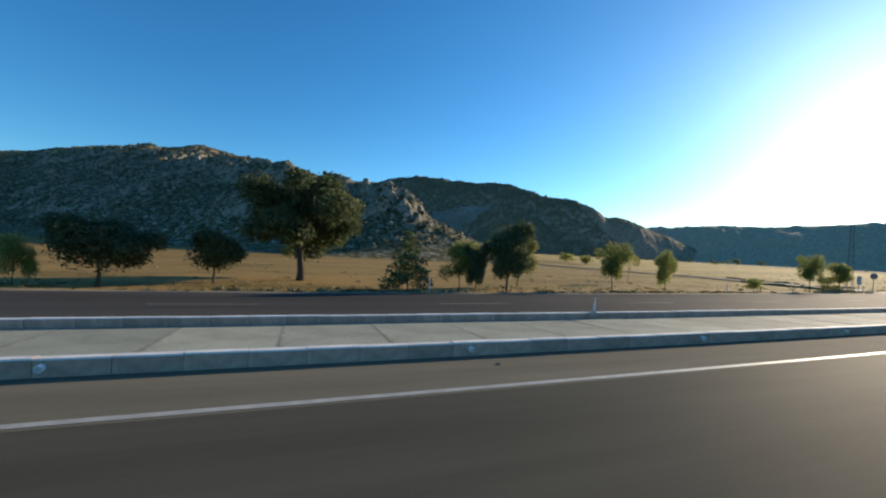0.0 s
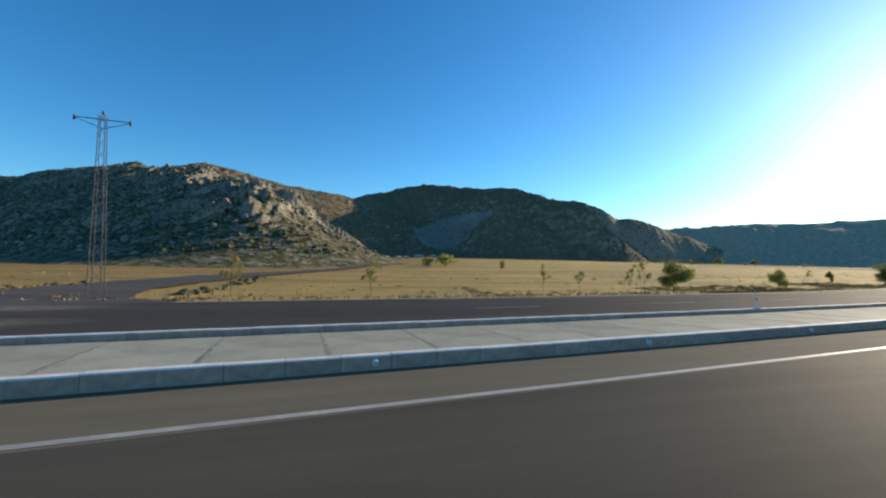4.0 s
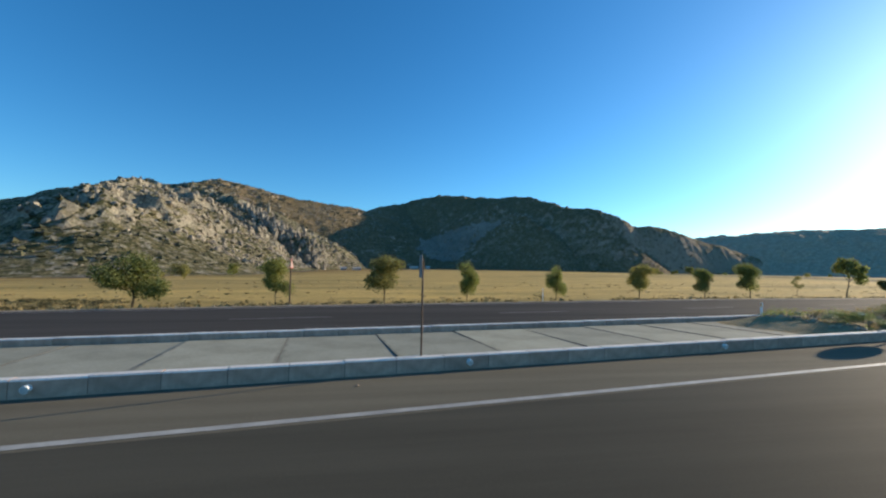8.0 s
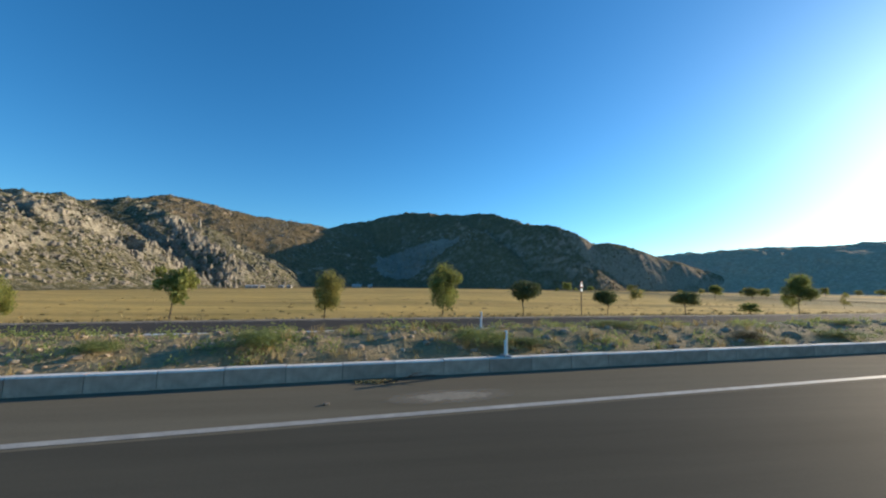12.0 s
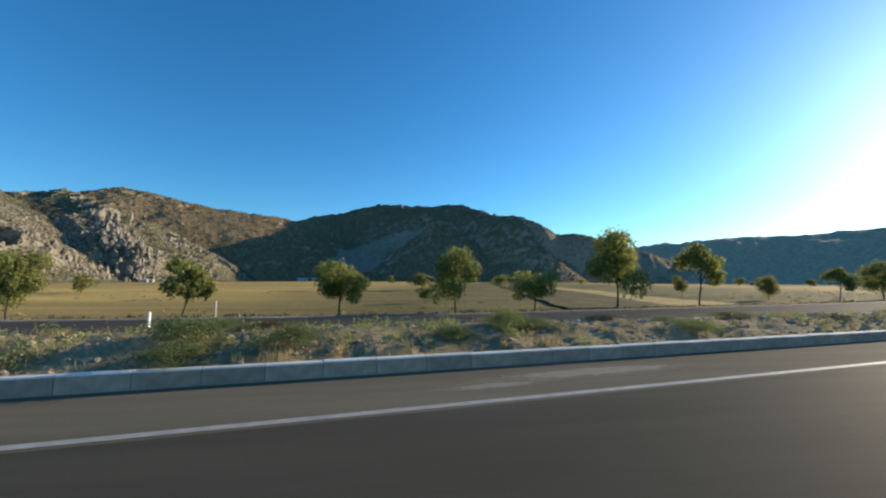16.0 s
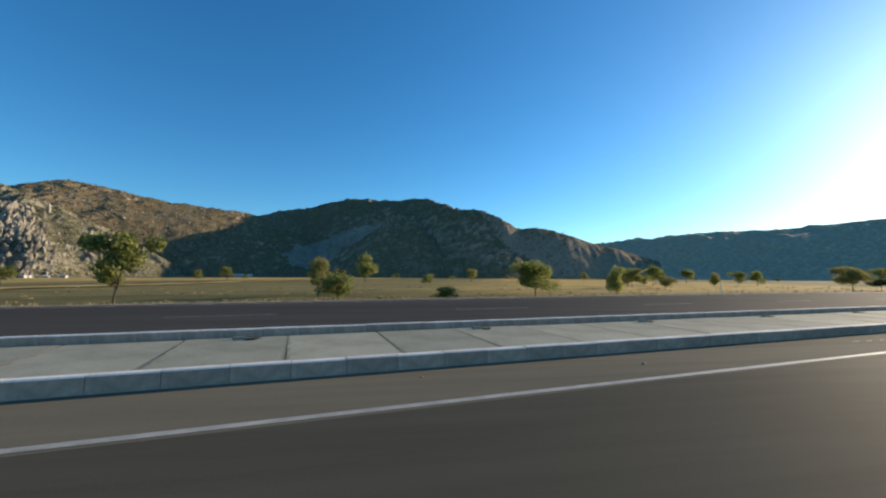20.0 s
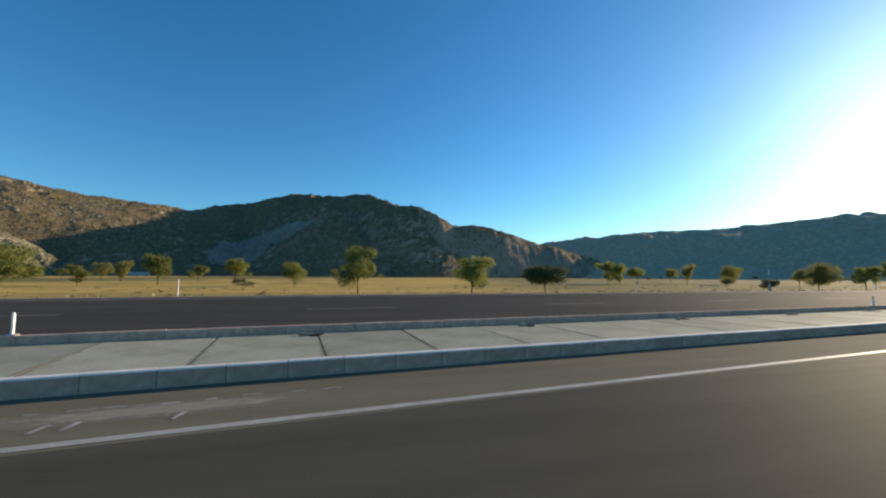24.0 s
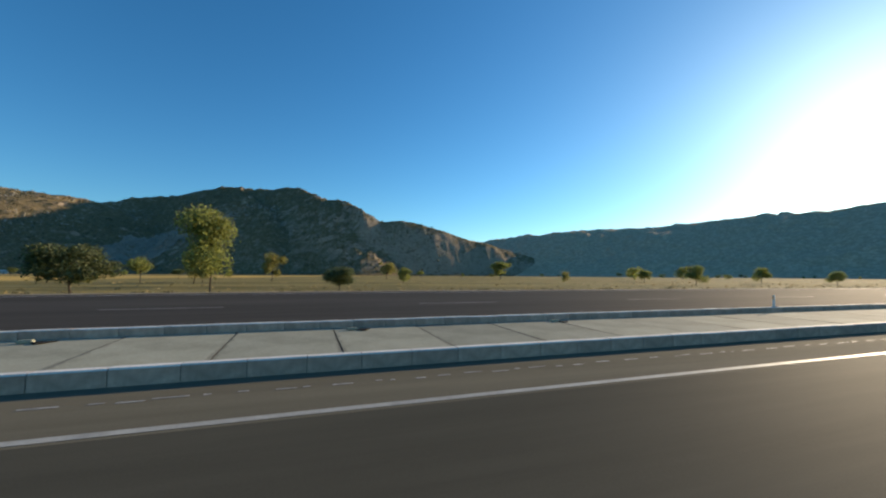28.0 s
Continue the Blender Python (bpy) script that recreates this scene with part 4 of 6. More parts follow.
c, z = scatter_soil(171.8, 379.0, 12000, 0.010, 0.035, 4, 2.0)
lumps("median_pebbles", c, z, MAT_STONE, "small brown pebbles strewn on the median soil", "pebbles", 7, OCT_V, OCT_F, 0.3)
c, z = scatter_soil(171.8, 379.0, 9000, 0.02, 0.085, 5, 3.2)
lumps("median_stones", c, z, MAT_STONE, "loose pale stones lying on the median soil", "stones", 6)
c, z = scatter_soil(49.3, 59.6, 950, 0.02, 0.10, 8, 2.6)
lumps("median_rubble", c, z, MAT_RUBBLE, "broken pale rubble lying in the median island", "rubble", 9)
c, z = scatter_soil(70.3, 71.5, 40, 0.03, 0.09, 12, 2.0)
lumps("median_stones", c, z, MAT_STONE, "loose stones in the tip of the island", "stones", 13)


for c, z in MOUNDS:
    lumps("earth_bank", c, z, MAT_TRACK, "low bank of dark clods beside the side road", "earth bank", 15, ICO2_V, ICO2_F, 0.25)


def leaf_material(name, dark, light, glow=0.35):
    m, nt, b = material(name, 0.7)
    geo = nt.nodes.new("ShaderNodeNewGeometry")
    oi = nt.nodes.new("ShaderNodeObjectInfo")
    c = ramp(nt, geo.outputs["Random Per Island"], [(0.0, dark), (1.0, light)])
    k = ramp(nt, oi.outputs["Random"], [(0.0, (0.75, 0.78, 0.75)), (1.0, (1.25, 1.2, 1.05))])
    c = mix(nt, c, k, 1.0, "MULTIPLY")
    nt.links.new(c, b.inputs["Base Color"])
    t = nt.nodes.new("ShaderNodeBsdfTranslucent")
    nt.links.new(c, t.inputs[0])
    ms = nt.nodes.new("ShaderNodeMixShader")
    ms.inputs[0].default_value = glow
    nt.links.new(b.outputs[0], ms.inputs[1])
    nt.links.new(t.outputs[0], ms.inputs[2])
    nt.links.new(ms.outputs[0], nt.nodes["Material Output"].inputs[0])
    return m


MAT_LEAF = leaf_material("green_leaves", (0.12, 0.14, 0.040), (0.34, 0.36, 0.11), 0.55)
MAT_LEAF_DRY = leaf_material("yellowing_leaves", (0.14, 0.14, 0.045), (0.36, 0.33, 0.11), 0.5)
MAT_LEAF_DARK = leaf_material("dark_leaves", (0.055, 0.072, 0.028), (0.15, 0.175, 0.07), 0.4)
MAT_NEEDLE = leaf_material("dark_needles", (0.042, 0.058, 0.024), (0.115, 0.145, 0.058), 0.35)
MAT_BARK = varied("bark", (0.055, 0.042, 0.032), (0.13, 0.105, 0.08), 6.0, 40.0, 0.95, relief=0.6, distance=0.02)
MAT_GRASS_DRY = leaf_material("dry_grass", (0.22, 0.17, 0.08), (0.46, 0.37, 0.19), 0.3)
MAT_WEED = leaf_material("green_weeds", (0.115, 0.155, 0.05), (0.29, 0.335, 0.125), 0.45)


MAT_YELLOW = leaf_material("yellow_green_grass", (0.20, 0.19, 0.05), (0.46, 0.43, 0.13), 0.45)
MAT_VERGE = leaf_material("withered_weeds", (0.055, 0.050, 0.022), (0.16, 0.135, 0.060), 0.3)


def blades(name, base, height, spread, count, mat, label, category, seed, width=0.012):
    """Tufts: for each base point a fan of thin leaning blades, as one mesh."""
    g = np.random.default_rng(seed)
    n = len(base)
    p = np.repeat(base, count, 0) + np.concatenate([g.normal(0, 0.35, (n * count, 2)) * np.repeat(spread, count)[:, None], np.zeros((n * count, 1))], 1)
    h = np.repeat(height, count) * g.uniform(0.5, 1.15, n * count)
    a = g.uniform(0, 2 * np.pi, n * count)
    lean = h * g.uniform(0.15, 0.75, n * count)
    w = width * g.uniform(0.7, 1.6, n * count)
    side = np.stack([-np.sin(a), np.cos(a), np.zeros_like(a)], -1) * w[:, None]
    tip = p + np.stack([np.cos(a) * lean, np.sin(a) * lean, h], -1)
    midp = p + np.stack([np.cos(a) * lean * 0.35, np.sin(a) * lean * 0.35, h * 0.55], -1)
    co = np.stack([p - side, p + side, midp + side * 0.8, midp - side * 0.8, tip], 1).reshape(-1, 3)
    k = np.arange(n * count) * 5
    f = np.stack([k, k + 1, k + 2, k + 3], -1).tolist() + np.stack([k + 3, k + 2, k + 4], -1).tolist()
    return tagged(mesh_object(name, co.tolist(), f, mat), label, category, kind="stuff")


def soil_base(a, b, n, seed, edge=0.12):
    g = np.random.default_rng(seed)
    s, left = g.uniform(a, b, n), g.uniform(inner + edge, outer - edge, n)
    keep = fbm(s, left, 5.0, 3, seed) > -0.15
    s, left = s[keep], left[keep]
    return road_points(s, left, soil_height(s, left) - 0.01)


bp = soil_base(172.0, 379.0, 2300, 21)
g = np.random.default_rng(22)
blades("median_dry_grass", bp, g.uniform(0.07, 0.20, len(bp)), g.uniform(0.06, 0.2, len(bp)), 22, MAT_GRASS_DRY, "dry straw-coloured grass tufts on the median", "grass", 23, 0.004)


def leaf_cloud(centres, radii, count, size, seed, flat=0.8, hollow=0.45):
    """Leaf quads around clump centres: vertices and faces."""
    g_ = np.random.default_rng(seed)
    centres, radii = np.asarray(centres, float), np.asarray(radii, float)
    share = radii ** 2 / (radii ** 2).sum()
    which = g_.choice(len(centres), count, p=share)
    d = g_.normal(size=(count, 3))
    d /= np.linalg.norm(d, axis=1)[:, None]
    r = radii[which] * (hollow + (1 - hollow) * g_.random(count) ** 0.6) * (1 + 0.11 * g_.normal(size=count))
    pt = centres[which] + d * r[:, None] * np.array([1, 1, flat])
    n = d + g_.normal(0, 0.7, (count, 3))
    n /= np.linalg.norm(n, axis=1)[:, None]
    t = np.cross(n, g_.normal(size=(count, 3)))
    t /= np.linalg.norm(t, axis=1)[:, None]
    bi = np.cross(n, t)
    sz = size * g_.uniform(0.6, 1.4, count)[:, None]
    co = np.stack([pt - t * sz, pt + bi * sz * 0.55 + n * sz * 0.2, pt + t * sz, pt - bi * sz * 0.55 + n * sz * 0.2], 1).reshape(-1, 3)
    return co, np.arange(count * 4).reshape(-1, 4)


bp = soil_base(172.0, 379.0, 1900, 25, 0.2)
co, f = leaf_cloud(bp, g.uniform(0.09, 0.34, len(bp)), 150000, 0.021, 26, 0.65, 0.1)
tagged(mesh_object("median_weeds", co.tolist(), f.tolist(), MAT_WEED), "low soft green weeds growing on the median", "weeds", kind="stuff")
bp = soil_base(49.4, 59.0, 120, 27)
blades("island_weeds", bp, g.uniform(0.10, 0.22, len(bp)), g.uniform(0.1, 0.2, len(bp)), 40, MAT_VERGE, "dry weeds between the rubble of the island", "weeds", 28, 0.005)


def verge_base(a, b, n, l0, l1, seed):
    g = np.random.default_rng(seed)
    s, left = g.uniform(a, b, n), l0 + (l1 - l0) * g.random(n) ** 1.6
    keep = fbm(s, left, 9.0, 3, seed) > -0.1
    p = road_points(s[keep], left[keep], 0 * s[keep])
    p[:, 2] = ground_height(p[:, 0], p[:, 1]) - 0.02
    return p


bp = verge_base(-30, 700, 4200, 20.4, 27.0, 41)
blades("verge_dry_grass", bp, g.uniform(0.10, 0.28, len(bp)), g.uniform(0.1, 0.35, len(bp)), 12, MAT_GRASS_DRY, "dry grass along the edge of the field", "grass", 42, 0.03)
bp = verge_base(-30, 700, 2600, 20.5, 24.5, 44)
co, f = leaf_cloud(bp, g.uniform(0.12, 0.42, len(bp)), 90000, 0.05, 46, 0.55, 0.1)
tagged(mesh_object("verge_weeds", co.tolist(), f.tolist(), MAT_VERGE), "brown-green weeds along the field edge", "weeds", kind="stuff")
bp = verge_base(-30, 690, 1500, 25.0, 60.0, 51)
co, f = leaf_cloud(bp, g.uniform(0.12, 0.34, len(bp)), 22000, 0.06, 52, 0.5, 0.1)
tagged(mesh_object("field_weeds", co.tolist(), f.tolist(), MAT_VERGE), "withered brown weed clumps scattered over the field", "weeds", kind="stuff")
bp = verge_base(-30, 690, 3000, 24.0, 70.0, 54)
co, f = leaf_cloud(bp, g.uniform(0.10, 0.32, len(bp)), 26000, 0.085, 55, 0.5, 0.1)
tagged(mesh_object("field_grass", co.tolist(), f.tolist(), MAT_GRASS_DRY), "pale dry grass clumps scattered over the field", "grass", kind="stuff")
bp = verge_base(92, 150, 1500, 21.5, 30.0, 57)
co, f = leaf_cloud(bp, g.uniform(0.15, 0.45, len(bp)), 60000, 0.05, 58, 0.6, 0.1)
tagged(mesh_object("roadside_brush", co.tolist(), f.tolist(), MAT_VERGE), "brown brush and dead thistles between road and field", "brush", kind="stuff")
c = verge_base(-30, 640, 900, 19.9, 21.2, 47)
r = g.uniform(0.05, 0.16, len(c))
lumps("verge_stones", c, np.stack([r * 1.3, r, r * 0.7], -1), MAT_STONE, "small stones along the road verge", "stones", 48)
# ---------------------------------------------------------------- trees
def add_mesh(name, co, f, mat, parent, label=""):
    me = bpy.data.meshes.new(name)
    me.from_pydata(np.asarray(co).tolist(), [], np.asarray(f).tolist())
    me.materials.append(mat)
    ob = new(name, me)
    ob.parent = parent
    if label:
        ob["label"] = label
    return ob


TREE_LABELS = {
    "o": ("young broadleaf roadside tree with an open green crown", "tree"),
    "r": ("small roadside tree clipped to a round dense crown", "tree"),
    "p": ("dense dark pine with a broad rounded crown", "pine tree"),
    "c": ("dark conical young conifer", "conifer"),
    "s": ("sparse sapling with few yellowing leaves", "sapling"),
    "l": ("leaning roadside tree with a lopsided green crown", "tree"),
    "b": ("low bushy shrub in the dry field", "shrub"),
    "d": ("dense dark tree clipped to a low dome on a short trunk", "tree"),
    "big": ("large old tree with a spreading dark green crown", "tree"),
}


def make_tree(kind, seed, far=False):
    """A tree of unit height and unit crown width."""
    g = np.random.default_rng(seed)
    root = new({"b": "shrub", "s": "sapling", "c": "conifer", "p": "pine_tree"}.get(kind, "tree"))
    root.empty_display_size = 0.2
    if kind == "o":
        n = 13
        cs = [(0.0, 0.0, 0.70)] + [(math.cos(a) * q, math.sin(a) * q, z) for a, q, z in zip(g.uniform(0, 6.28, n), g.uniform(0.06, 0.33, n), g.uniform(0.30, 0.86, n))]
        rs_ = [0.24] + list(g.uniform(0.10, 0.20, n))
        count, size, mat, base, lean = 6200, 0.019, MAT_LEAF if seed % 3 else MAT_LEAF_DRY, 0.34, 0.0
        flat = 1.0
    elif kind == "l":
        n = 8
        cs = [(0.10, 0.0, 0.70)] + [(0.08 + math.cos(a) * q, math.sin(a) * q, z) for a, q, z in zip(g.uniform(0, 6.28, n), g.uniform(0.15, 0.40, n), g.uniform(0.38, 0.85, n))]
        rs_ = [0.25] + list(g.uniform(0.11, 0.20, n))
        count, size, mat, base, lean, flat = 2000, 0.034, MAT_LEAF, 0.3, 0.16, 0.8
    elif kind == "r":
        n = 7
        cs = [(0.0, 0.0, 0.68)] + [(math.cos(a) * 0.22, math.sin(a) * 0.22, z) for a, z in zip(g.uniform(0, 6.28, n), g.uniform(0.56, 0.80, n))]
        rs_ = [0.30] + list(g.uniform(0.14, 0.22, n))
        count, size, mat, base, lean, flat = 3800, 0.027, MAT_LEAF_DARK if seed % 2 else MAT_LEAF, 0.40, 0.03, 0.85
    elif kind == "d":
        n = 11
        cs = [(0.0, 0.0, 0.56)] + [(math.cos(a) * q, math.sin(a) * q, z) for a, q, z in zip(g.uniform(0, 6.28, n), g.uniform(0.15, 0.30, n), g.uniform(0.36, 0.74, n))]
        rs_ = [0.36] + list(g.uniform(0.15, 0.22, n))
        count, size, mat, base, lean, flat = 6500, 0.022, MAT_LEAF_DARK, 0.22, 0.0, 0.8
    elif kind == "p":
        n = 12
        cs = [(0.0, 0.0, 0.55)] + [(math.cos(a) * q, math.sin(a) * q, z) for a, q, z in zip(g.uniform(0, 6.28, n), g.uniform(0.15, 0.36, n), g.uniform(0.25, 0.85, n))]
        rs_ = [0.34] + list(g.uniform(0.12, 0.2, n))
        count, size, mat, base, lean, flat = 11000, 0.019, MAT_NEEDLE, 0.12, 0.0, 0.95
    elif kind == "c":
        cs, rs_ = [], []
        for i in range(22):
            z = 0.12 + 0.82 * i / 21
            q = 0.36 * (1 - i / 23)
            a = i * 2.4
            cs.append((math.cos(a) * q * 0.7, math.sin(a) * q * 0.7, z))
            rs_.append(0.05 + q * 0.42)
        count, size, mat, base, lean, flat = 2200, 0.026, MAT_NEEDLE, 0.1, 0.0, 0.6
    elif kind == "s":
        n = 9
        cs = [(math.cos(a) * q, math.sin(a) * q, z) for a, q, z in zip(g.uniform(0, 6.28, n), g.uniform(0.05, 0.36, n), g.uniform(0.45, 0.95, n))]
        rs_ = list(g.uniform(0.08, 0.16, n))
        count, size, mat, base, lean, flat = 330, 0.034, MAT_LEAF_DRY, 0.35, 0.03, 0.7
    elif kind == "b":
        n = 10
        cs = [(math.cos(a) * q, math.sin(a) * q, z) for a, q, z in zip(g.uniform(0, 6.28, n), g.uniform(0.0, 0.32, n), g.uniform(0.25, 0.72, n))]
        rs_ = list(g.uniform(0.16, 0.28, n))
        count, size, mat, base, lean, flat = 1300, 0.036, MAT_LEAF if seed % 2 else MAT_LEAF_DRY, 0.1, 0.0, 0.8
    else:
        n = 26
        cs = [(0.0, 0.0, 0.66), (0.12, 0.05, 0.55), (-0.15, -0.05, 0.5)] + [(math.cos(a) * q, math.sin(a) * q, z) for a, q, z in zip(g.uniform(0, 6.28, n), g.uniform(0.15, 0.40, n), g.uniform(0.26, 0.86, n))]
        rs_ = [0.26, 0.22, 0.22] + list(g.uniform(0.09, 0.17, n))
        count, size, mat, base, lean, flat = 26000, 0.016, MAT_LEAF_DARK, 0.28, 0.0, 0.9
    # trunk and limbs
    r0 = {"big": 0.034, "s": 0.010, "b": 0.012, "p": 0.022}.get(kind, 0.017)
    top = 0.62 if kind not in ("c", "p") else 0.9
    pts = [(lean * (max(z, 0) / top) ** 1.5 + 0.012 * math.sin(z * 14 + seed), 0.012 * math.cos(z * 11 + seed), z) for z in (-0.03, 0.0, 0.08, 0.2, base, (base + top) / 2, top)]
    bm = tube_bm(pts, [r0 * 1.5, r0 * 1.25, r0, r0 * 0.9, r0 * 0.8, r0 * 0.55, r0 * 0.2], 8)
    part("trunk", bm, MAT_BARK, root)
    for i, (c_, q_) in enumerate(zip(cs[1:9], rs_[1:9])):
        z0 = min(max(base * 0.75, c_[2] * 0.55), top * 0.9)
        a0 = (lean * (z0 / top) ** 1.5, 0.0, z0)
        m1 = tuple(a0[j] * 0.5 + c_[j] * 0.5 + (0.0, 0.0, 0.03)[j] for j in range(3))
        part("limb", tube_bm([a0, m1, c_], [r0 * 0.5, r0 * 0.34, r0 * 0.12], 6), MAT_BARK, root)
    if far:
        count, size = int(count * 0.3), size * 1.7
    co, f = leaf_cloud(cs, rs_, count, size, seed, flat, 0.3)
    k = 0.98 / max(co[:, 2].max(), 1e-3)
    w = 1.0 / max(np.percentile(np.abs(co[:, :2]), 98) * 2, 1e-3)
    co = co * np.array([w, w, k])
    add_mesh("crown", co, f, mat, root, {"o": "open green leaf crown", "big": "dense hanging foliage"}.get(kind, ""))
    return root


TREE_PROTO = {}


def tree(kind, s, left, height, width, sink=0.03):
    p = on_road(s, left)
    p.z = float(ground_height(np.array([p.x]), np.array([p.y]))[0]) - sink
    variants = 1 if kind == "big" else 7 if kind == "o" else 3
    rnd = random.Random(int(s * 10) + int(left))
    far = left > 55 and kind != "big"
    key = (kind, rnd.randrange(variants), far)
    turn = rnd.uniform(-0.5, 0.5) if kind == "l" else rnd.uniform(0, 6.28)
    width = max(width * 1.02, height * 0.40)
    if 195 < s < 375 and left < 30:
        height *= 1.16
    if kind == "o":
        width = min(width, height * 0.98)
    m = Matrix.Translation(p) @ Matrix.Rotation(turn, 4, "Z") @ Matrix.Diagonal((width, width, height, 1))
    if key not in TREE_PROTO:
        ob = make_tree(kind, 100 + len(TREE_PROTO), far)
        label, cat = TREE_LABELS[kind]
        tagged(ob, label, cat, {"b": "shrubs in the field", "p": "pines by the road"}.get(kind, "roadside trees"))
        ob.matrix_basis = m
        TREE_PROTO[key] = ob
        return ob
    src = TREE_PROTO[key]
    keep = src.matrix_basis.copy()
    src.matrix_basis = Matrix.Identity(4)
    ob = copy_thing(src, m)
    src.matrix_basis = keep
    return ob


tree("o", -12.7, 24.0, 2.7, 1.4)
tree("p", -9.4, 24.0, 3.8, 4.0)
tree("p", -4.8, 27.0, 3.5, 3.0)
tree("p", 11.3, 23.0, 3.4, 1.5)
tree("o", -1.4, 80.0, 4.2, 2.9)
tree("big", 0.2, 29.5, 8.0, 7.2)
tree("c", 6.8, 24.0, 4.0, 2.9)
tree("o", 10.5, 24.0, 3.7, 2.3)
tree("p", 13.4, 22.5, 5.1, 3.0)
tree("o", 17.5, 27.5, 4.3, 2.5)
tree("o", 23.7, 23.5, 4.2, 2.3)
tree("o", 30.4, 24.0, 3.9, 1.7)
tree("s", 35.2, 32.0, 3.4, 2.0)
tree("b", 43.2, 24.0, 1.5, 1.6)
tree("o", 51.2, 23.0, 4.3, 2.0)
tree("o", 56.1, 22.5, 3.4, 2.3)
tree("b", 58.4, 24.0, 0.9, 1.9)
tree("s", 76.2, 24.5, 2.6, 1.1)
tree("s", 84.2, 24.5, 2.4, 1.4)
tree("s", 97.4, 24.5, 2.4, 0.9)
tree("s", 100.9, 24.5, 1.9, 0.5)
tree("s", 105.6, 24.5, 1.7, 1.1)
tree("s", 108.0, 24.5, 2.9, 0.9)
tree("o", 111.6, 24.5, 3.1, 2.5)
tree("s", 117.4, 34.0, 2.5, 1.2)
tree("b", 125.0, 120.0, 4.1, 4.3)
tree("o", 127.6, 24.5, 2.4, 1.5)
tree("b", 134.9, 90.0, 3.1, 1.7)
tree("b", 136.1, 130.0, 4.4, 4.0)
tree("l", 137.6, 24.5, 2.0, 0.7)
tree("b", 145.0, 150.0, 5.1, 9.6)
tree("s", 150.2, 32.0, 1.9, 0.9)
tree("o", 151.3, 24.5, 3.1, 2.9)
tree("o", 158.2, 24.5, 3.0, 1.4)
tree("o", 164.5, 24.5, 3.1, 2.6)
tree("o", 170.1, 24.5, 2.9, 1.4)
tree("o", 177.0, 24.5, 2.7, 1.3)
tree("o", 184.5, 24.5, 2.9, 1.9)
tree("o", 191.3, 24.5, 2.8, 1.6)
tree("o", 196.5, 24.5, 2.9, 2.0)
tree("s", 202.4, 24.5, 1.9, 1.2)
tree("l", 209.3, 24.5, 3.5, 2.8)
tree("r", 215.7, 24.5, 1.7, 1.5)
tree("r", 223.8, 24.5, 2.1, 1.7)
tree("o", 228.5, 24.5, 2.2, 1.4)
tree("l", 235.7, 24.5, 2.7, 2.3)
tree("o", 243.6, 24.5, 2.8, 1.7)
tree("o", 250.9, 24.5, 3.3, 2.2)
tree("r", 256.7, 24.5, 2.3, 2.0)
tree("r", 263.7, 24.5, 1.8, 1.6)
tree("r", 271.1, 24.5, 1.8, 1.8)
tree("b", 278.3, 24.5, 1.0, 1.7)
tree("o", 284.4, 24.5, 3.4, 2.4)
tree("s", 290.7, 24.5, 1.8, 1.1)
tree("b", 300.2, 60.0, 2.5, 2.7)
tree("r", 307.9, 24.5, 1.7, 1.1)
tree("o", 314.1, 24.5, 3.1, 2.2)
tree("r", 317.1, 45.0, 1.8, 1.9)
tree("l", 321.5, 24.5, 3.0, 2.5)
tree("o", 329.8, 24.5, 3.1, 3.3)
tree("o", 334.9, 70.0, 3.8, 3.2)
tree("o", 337.3, 24.5, 4.1, 3.1)
tree("o", 338.3, 35.0, 1.7, 1.7)
tree("o", 343.5, 24.5, 2.7, 3.2)
tree("b", 348.3, 70.0, 3.3, 4.1)
tree("o", 351.0, 24.5, 5.6, 4.3)
tree("l", 359.9, 24.5, 4.8, 4.2)
tree("s", 368.4, 24.5, 1.3, 0.5)
tree("o", 370.7, 80.0, 3.3, 4.3)
tree("o", 378.3, 30.0, 3.0, 2.2)
tree("l", 380.1, 24.5, 3.8, 3.0)
tree("o", 383.7, 45.0, 2.7, 2.1)
tree("o", 388.3, 24.5, 4.7, 3.7)
tree("o", 396.4, 24.5, 3.7, 4.4)
tree("o", 386.0, 189.0, 6.0, 6.0)
tree("l", 404.9, 24.5, 4.0, 2.9)
tree("o", 415.1, 32.0, 3.3, 2.2)
tree("b", 415.9, 24.5, 2.0, 2.2)
tree("b", 422.9, 24.5, 1.1, 1.8)
tree("o", 430.0, 105.0, 8.2, 6.0)
tree("o", 429.8, 24.5, 3.0, 2.9)
tree("o", 434.1, 65.0, 2.0, 3.2)
tree("o", 437.2, 24.5, 2.7, 1.5)
tree("o", 432.0, 190.0, 5.5, 5.5)
tree("o", 453.6, 65.0, 2.8, 3.6)
tree("o", 459.2, 45.0, 3.1, 2.4)
tree("o", 463.1, 50.0, 3.3, 2.8)
tree("b", 465.7, 45.0, 2.1, 2.6)
tree("o", 472.0, 89.0, 4.2, 3.6)
tree("o", 471.7, 26.0, 3.1, 3.3)
tree("o", 475.7, 45.0, 2.7, 1.8)
tree("o", 476.5, 60.0, 2.3, 3.6)
tree("r", 477.1, 26.0, 1.7, 2.2)
tree("o", 485.2, 27.5, 3.3, 3.6)
tree("s", 496.8, 27.0, 1.2, 1.3)
tree("o", 503.7, 27.5, 3.7, 2.6)
tree("o", 512.2, 27.5, 3.1, 2.7)
tree("d", 519.0, 28.0, 2.6, 3.2)
tree("d", 545.6, 27.5, 1.4, 1.5)
tree("o", 553.2, 27.5, 3.5, 3.2)
